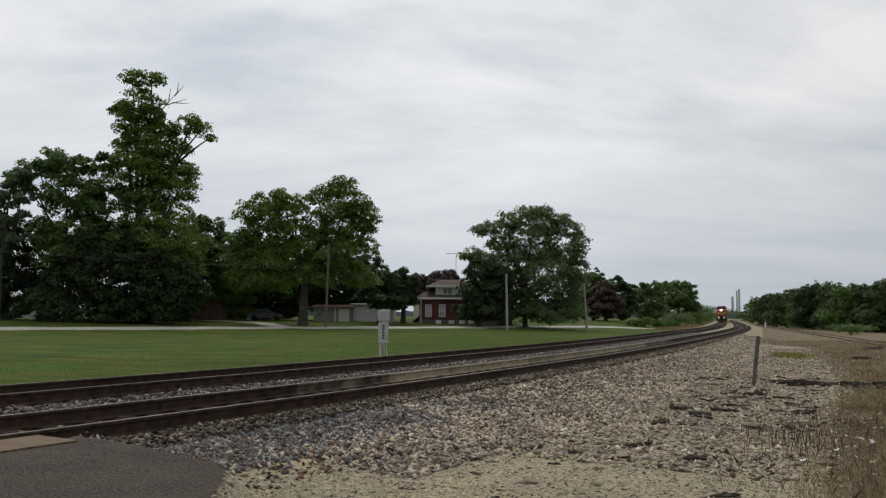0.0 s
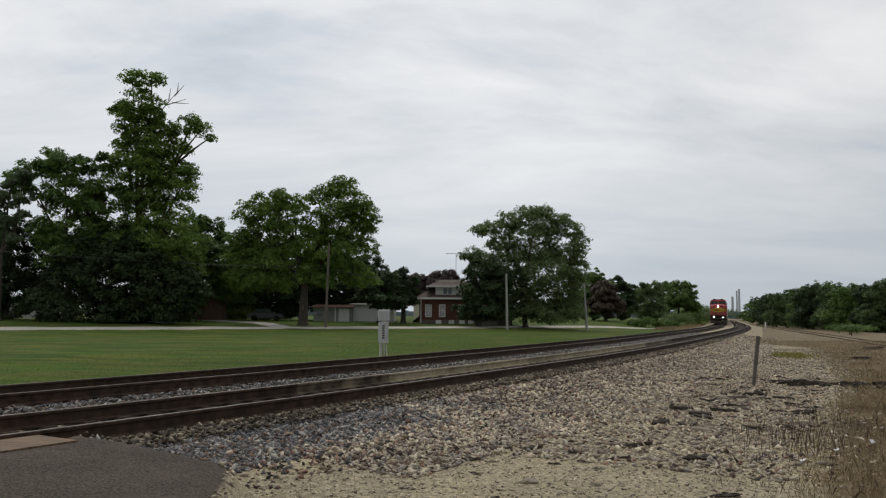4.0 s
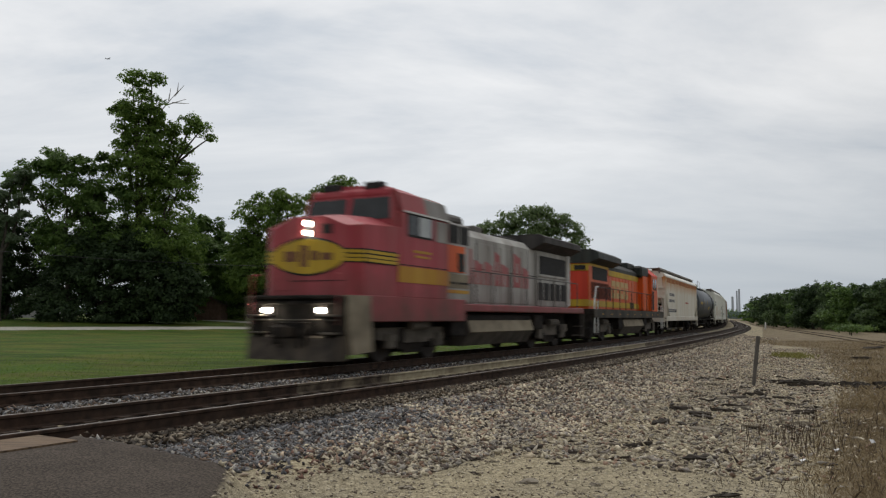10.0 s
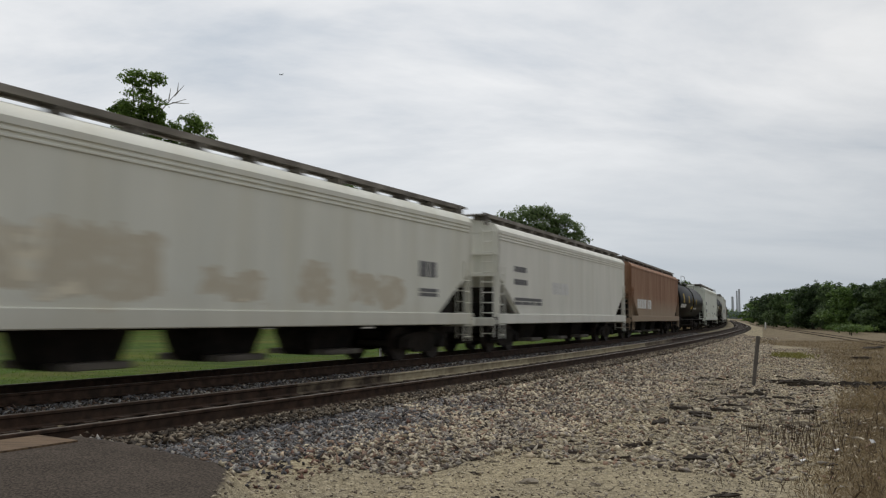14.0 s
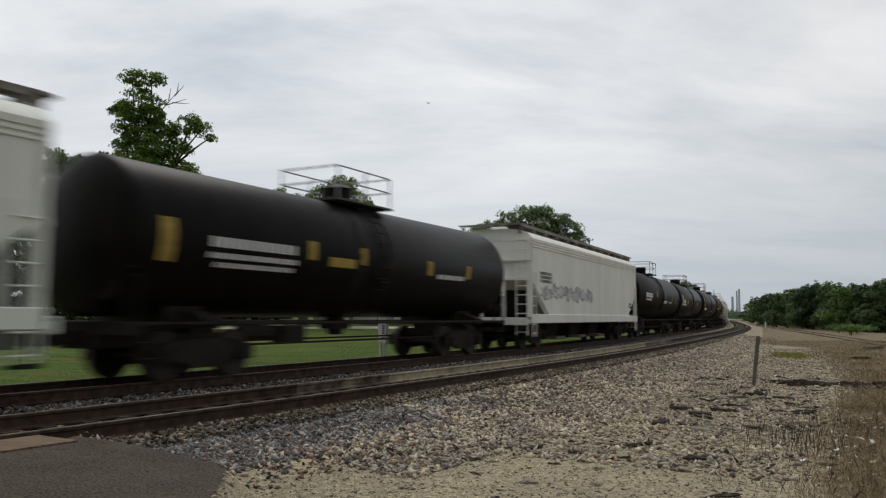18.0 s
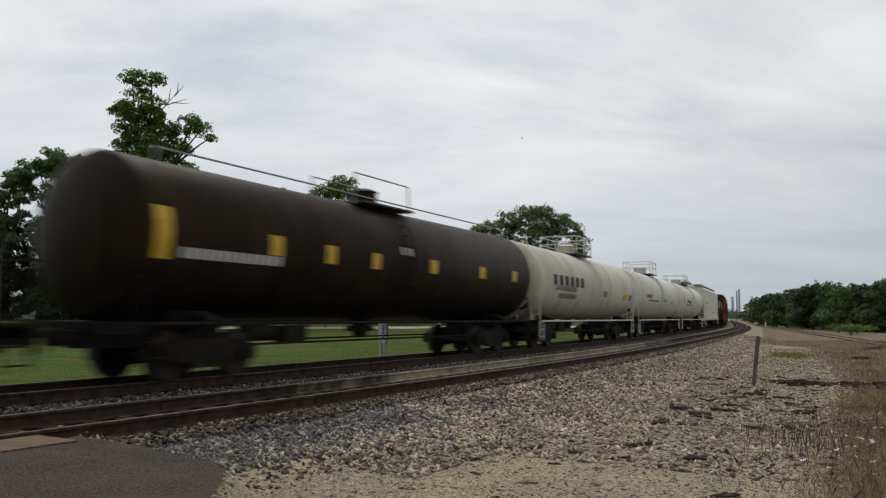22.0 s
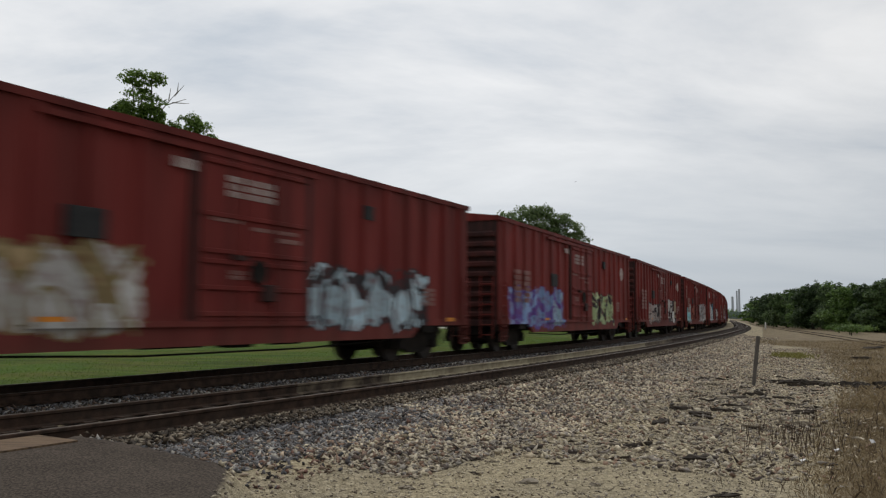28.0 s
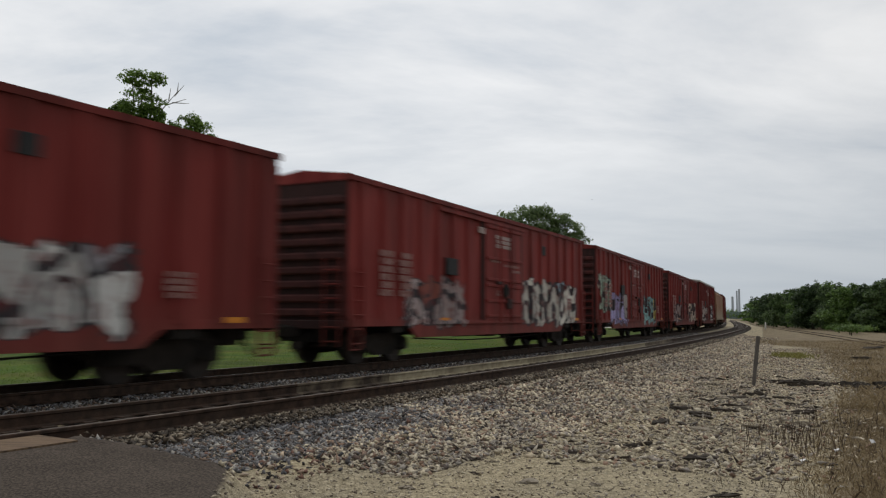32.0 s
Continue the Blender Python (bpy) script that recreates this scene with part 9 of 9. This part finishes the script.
straw = leafy("dry_straw", (0.17, 0.125, 0.07), (0.36, 0.28, 0.165), 0.2)
stalk = leafy("dead_stalk", (0.055, 0.04, 0.028), (0.13, 0.095, 0.065), 0.1)
turf = leafy("lawn_blade", (0.075, 0.13, 0.012), (0.14, 0.22, 0.026), 0.55)


def in_dry(y0, y1, patches=None, spread=0.5):
    def place(rng, n):
        if patches:
            c = np.array(patches)[rng.randint(0, len(patches), n)]
            return c[:, 0] + rng.normal(0, spread, n), c[:, 1] + rng.normal(0, spread * 1.4, n)
        y = y0 + (y1 - y0) * rng.uniform(0, 1, n * 3) ** 1.3
        x = y * rng.uniform(0.28, 0.66, n * 3)
        _, dry, tar = masks(x, y)
        k = (dry > rng.uniform(0.2, 1, len(x))) & (tar < 0.1)
        return x[k][:n], y[k][:n]
    return place


blades("dry_grass", 26000, in_dry(5.2, 17), 0.012, 0.055, 0.007, straw, "dry straw-coloured weeds", "dry grass", 31, 0.8)
blades("dry_grass", 26000, in_dry(15, 60), 0.03, 0.12, 0.016, straw, "dry straw-coloured weeds", "dry grass", 32, 0.7)
brush = leafy("brown_weed_stem", (0.085, 0.062, 0.040), (0.20, 0.15, 0.095), 0.15)
blades("dead_weeds", 800, in_dry(7.5, 13.5), 0.04, 0.16, 0.004, brush, "fine brown weed stems", "weeds", 33, 0.22)
blades("dead_weeds", 420, in_dry(0, 0, [(4.7, 10.6), (5.1, 11.0), (5.5, 11.6), (4.4, 10.0), (5.9, 12.4), (6.4, 12.3), (4.9, 11.9)], 0.34), 0.08, 0.27, 0.007, stalk, "dark dead weed stalks", "weeds", 34, 0.12)
blades("dead_weeds", 280, in_dry(0, 0, [(3.4, 8.3), (3.7, 8.0), (4.2, 8.6), (4.6, 8.9), (5.0, 9.4), (4.4, 8.0), (3.9, 9.0)], 0.26), 0.03, 0.13, 0.005, stalk, "dark dead weed stalks", "weeds", 36, 0.25)
blades("dead_weeds", 240, in_dry(13, 40), 0.1, 0.28, 0.012, stalk, "dark dead weed stalks", "weeds", 37, 0.14)
fresh = leafy("yellow_green_blade", (0.16, 0.16, 0.045), (0.29, 0.27, 0.085), 0.35)
blades("grass_patch", 600, in_dry(0, 0, [(15.2, 34.0), (15.5, 35.2), (15.9, 36.0)], 0.35), 0.06, 0.24, 0.03, fresh, "yellow-green grass tuft in gravel", "grass", 38, 0.6)
blades("dry_grass", 6000, lambda rng, n: on_line(rng.uniform(92, 175, n), rng.uniform(3.2, 7.0, n))[:2], 0.15, 0.5, 0.05, straw, "tall dry grass beside the railway", "dry grass", 39, 0.4)


def in_lawn(rng, n):
    s = rng.uniform(-16, 45, n)
    o = 3.6 + rng.uniform(0, 1, n) ** 2.2 * 11
    x, y, _ = on_line(s, o)
    return x, y


blades("lawn_grass", 45000, in_lawn, 0.02, 0.05, 0.012, turf, "mown green lawn grass", "grass", 35, 0.6)

# broken old ties and boards
debris = surface("rotten_tie_wood", (0.022, 0.018, 0.014), (0.075, 0.06, 0.046), 5, 0.95, bump=0.6, bscale=14, stretch=(0.6, 5, 5))
pale_board = surface("pale_old_board", (0.20, 0.17, 0.13), (0.32, 0.28, 0.22), 5, 0.95, bump=0.4, stretch=(0.6, 5, 5))
rng = random.Random(12)
PIECES = [(3.12, 9.6, 0.5, 0.08, 0.06, 24, 0), (2.55, 10.6, 0.5, 0.09, 0.06, 4, 0), (2.7, 7.7, 0.36, 0.04, 0.03, 6, 0), (3.55, 12.9, 0.4, 0.12, 0.09, 35, 0), (4.6, 14.1, 0.42, 0.09, 0.07, -20, 0), (5.2, 14.6, 0.5, 0.09, 0.06, -28, 0), (6.3, 17.0, 0.5, 0.09, 0.07, -35, 0), (6.9, 17.6, 0.45, 0.10, 0.09, -15, 0), (1.2, 10.4, 0.3, 0.09, 0.05, 30, 0), (-0.35, 8.0, 0.16, 0.05, 0.03, -20, 1), (0.9, 8.3, 0.2, 0.06, 0.04, 10, 1), (1.28, 6.62, 0.28, 0.025, 0.02, -4, 0), (17.5, 33, 0.9, 0.2, 0.12, 5, 0), (24, 44, 1.4, 0.22, 0.18, 4, 0)]
for i in range(95):
    y = rng.uniform(12.0, 24)
    PIECES.append((y * rng.uniform(0.285, 0.47), y, rng.uniform(0.15, 0.6), rng.uniform(0.025, 0.075), rng.uniform(0.02, 0.06), rng.gauss(-25, 45), 1 if i % 4 == 0 else 0))
for i in range(70):
    x = 8.9 + 4.0 * rng.random() ** 1.2
    PIECES.append((x, 20.7 - (x - 8.9) * 0.42 + rng.gauss(0, 0.3), rng.uniform(0.12, 0.55), rng.uniform(0.04, 0.13), rng.uniform(0.04, 0.15), rng.gauss(-20, 45), 0))
for i in range(26):
    y = rng.uniform(7.2, 11.5)
    PIECES.append((y * rng.uniform(-0.02, 0.36), y, rng.uniform(0.05, 0.2), rng.uniform(0.02, 0.05), rng.uniform(0.015, 0.04), rng.gauss(5, 40), 1 if i % 3 == 0 else 0))
for x, y, L_, w, h_, yaw, mt in PIECES:
    t = tagged(new("broken_tie"), "rotten dark broken railway tie lying on gravel" if not mt else "weathered pale board lying on gravel", "timber", "timber debris")
    z = float(height(x, y)[0])
    t.matrix_basis = pose(x, y, z + h_ * 0.35, rng.uniform(-25, 25), rng.uniform(-9, 9), yaw)
    sh = Shape()
    n = 7
    lo = []
    for k in range(n):
        xx_ = -L_ / 2 + L_ * k / (n - 1)
        q = rng.uniform(0.6, 1.1) if 0 < k < n - 1 else rng.uniform(0.15, 0.6)
        lo.append([(xx_ + rng.uniform(-0.02, 0.02), a_ * w / 2 * q + rng.uniform(-0.012, 0.012), b_ * h_ / 2 * q + rng.uniform(-0.01, 0.01)) for a_, b_ in ((-1, -1), (1, -1), (1.05, 0.2), (1, 1), (-0.2, 1.1), (-1, 1))])
    part("timber", sh.ring(lo), pale_board if mt else debris, t)
litter = surface("white_litter", (0.6, 0.6, 0.6), (0.75, 0.75, 0.76), 9, 0.6, bump=0)
for x, y in ((4.25, 9.35), (5.05, 10.15), (5.9, 10.9), (5.3, 9.3)):
    z = float(height(x, y)[0])
    t = tagged(new("litter"), "crumpled scrap of white litter in dry weeds", "litter", "litter")
    t.matrix_basis = pose(x, y, z + 0.04, 20, 10, rng.uniform(0, 180))
    part("scrap", Shape().add([(-0.05, -0.03, 0), (0.0, -0.04, 0.03), (0.05, -0.02, 0.0), (0.045, 0.03, 0.025), (0.0, 0.04, 0.0), (-0.05, 0.03, 0.03), (0, 0, 0.045)], [(0, 1, 6), (1, 2, 6), (2, 3, 6), (3, 4, 6), (4, 5, 6), (5, 0, 6)]), litter, t)

# ---- a small aeroplane crossing the sky ----
def aeroplane():
    a_ = tagged(new("aeroplane"), "small grey propeller aeroplane far off in the sky", "aeroplane")
    mt = surface("aeroplane_grey", (0.10, 0.10, 0.11), (0.16, 0.16, 0.17), 1, 0.5, bump=0)
    part("fuselage", Shape().ring([[(x, math.cos(t) * r_, math.sin(t) * r_) for t in [2 * math.pi * i / 10 for i in range(10)]] for x, r_ in ((4.0, 0.2), (3.2, 0.75), (1.0, 0.9), (-2.0, 0.5), (-4.6, 0.15))]), mt, a_, smooth=True)
    part("wing", Shape().box(0.3, 2.0, -6.0, 6.0, 0.7, 0.9, 0.08), mt, a_)
    part("tailplane", Shape().box(-4.6, -3.6, -2.0, 2.0, 0.1, 0.2), mt, a_)
    part("fin", Shape().prism([(-4.7, 0.1), (-3.4, 0.1), (-4.2, 1.8), (-4.8, 1.8)], "y", -0.08, 0.08), mt, a_)
    return a_


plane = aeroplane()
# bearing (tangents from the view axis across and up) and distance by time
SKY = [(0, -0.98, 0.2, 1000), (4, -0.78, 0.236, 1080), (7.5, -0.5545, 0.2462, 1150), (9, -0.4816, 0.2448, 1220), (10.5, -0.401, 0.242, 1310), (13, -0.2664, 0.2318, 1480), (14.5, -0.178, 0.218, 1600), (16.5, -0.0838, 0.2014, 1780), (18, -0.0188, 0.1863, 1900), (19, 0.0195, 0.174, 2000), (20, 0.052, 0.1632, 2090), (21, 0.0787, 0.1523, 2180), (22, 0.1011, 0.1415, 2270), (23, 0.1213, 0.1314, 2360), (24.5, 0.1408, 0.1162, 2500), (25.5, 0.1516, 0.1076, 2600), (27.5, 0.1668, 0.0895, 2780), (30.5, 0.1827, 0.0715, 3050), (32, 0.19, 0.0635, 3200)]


def motions():
    for car, front, L in TRAIN:
        walk(car, [(k * 0.5, train_pose(front, L, front - SPEED * k * 0.5)) for k in range(65)])
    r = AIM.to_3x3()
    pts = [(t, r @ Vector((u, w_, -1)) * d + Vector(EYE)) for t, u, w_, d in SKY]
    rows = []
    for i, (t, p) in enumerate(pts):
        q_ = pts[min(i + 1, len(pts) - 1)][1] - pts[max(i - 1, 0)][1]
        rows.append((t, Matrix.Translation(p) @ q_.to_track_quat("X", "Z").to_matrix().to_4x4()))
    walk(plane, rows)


motions()
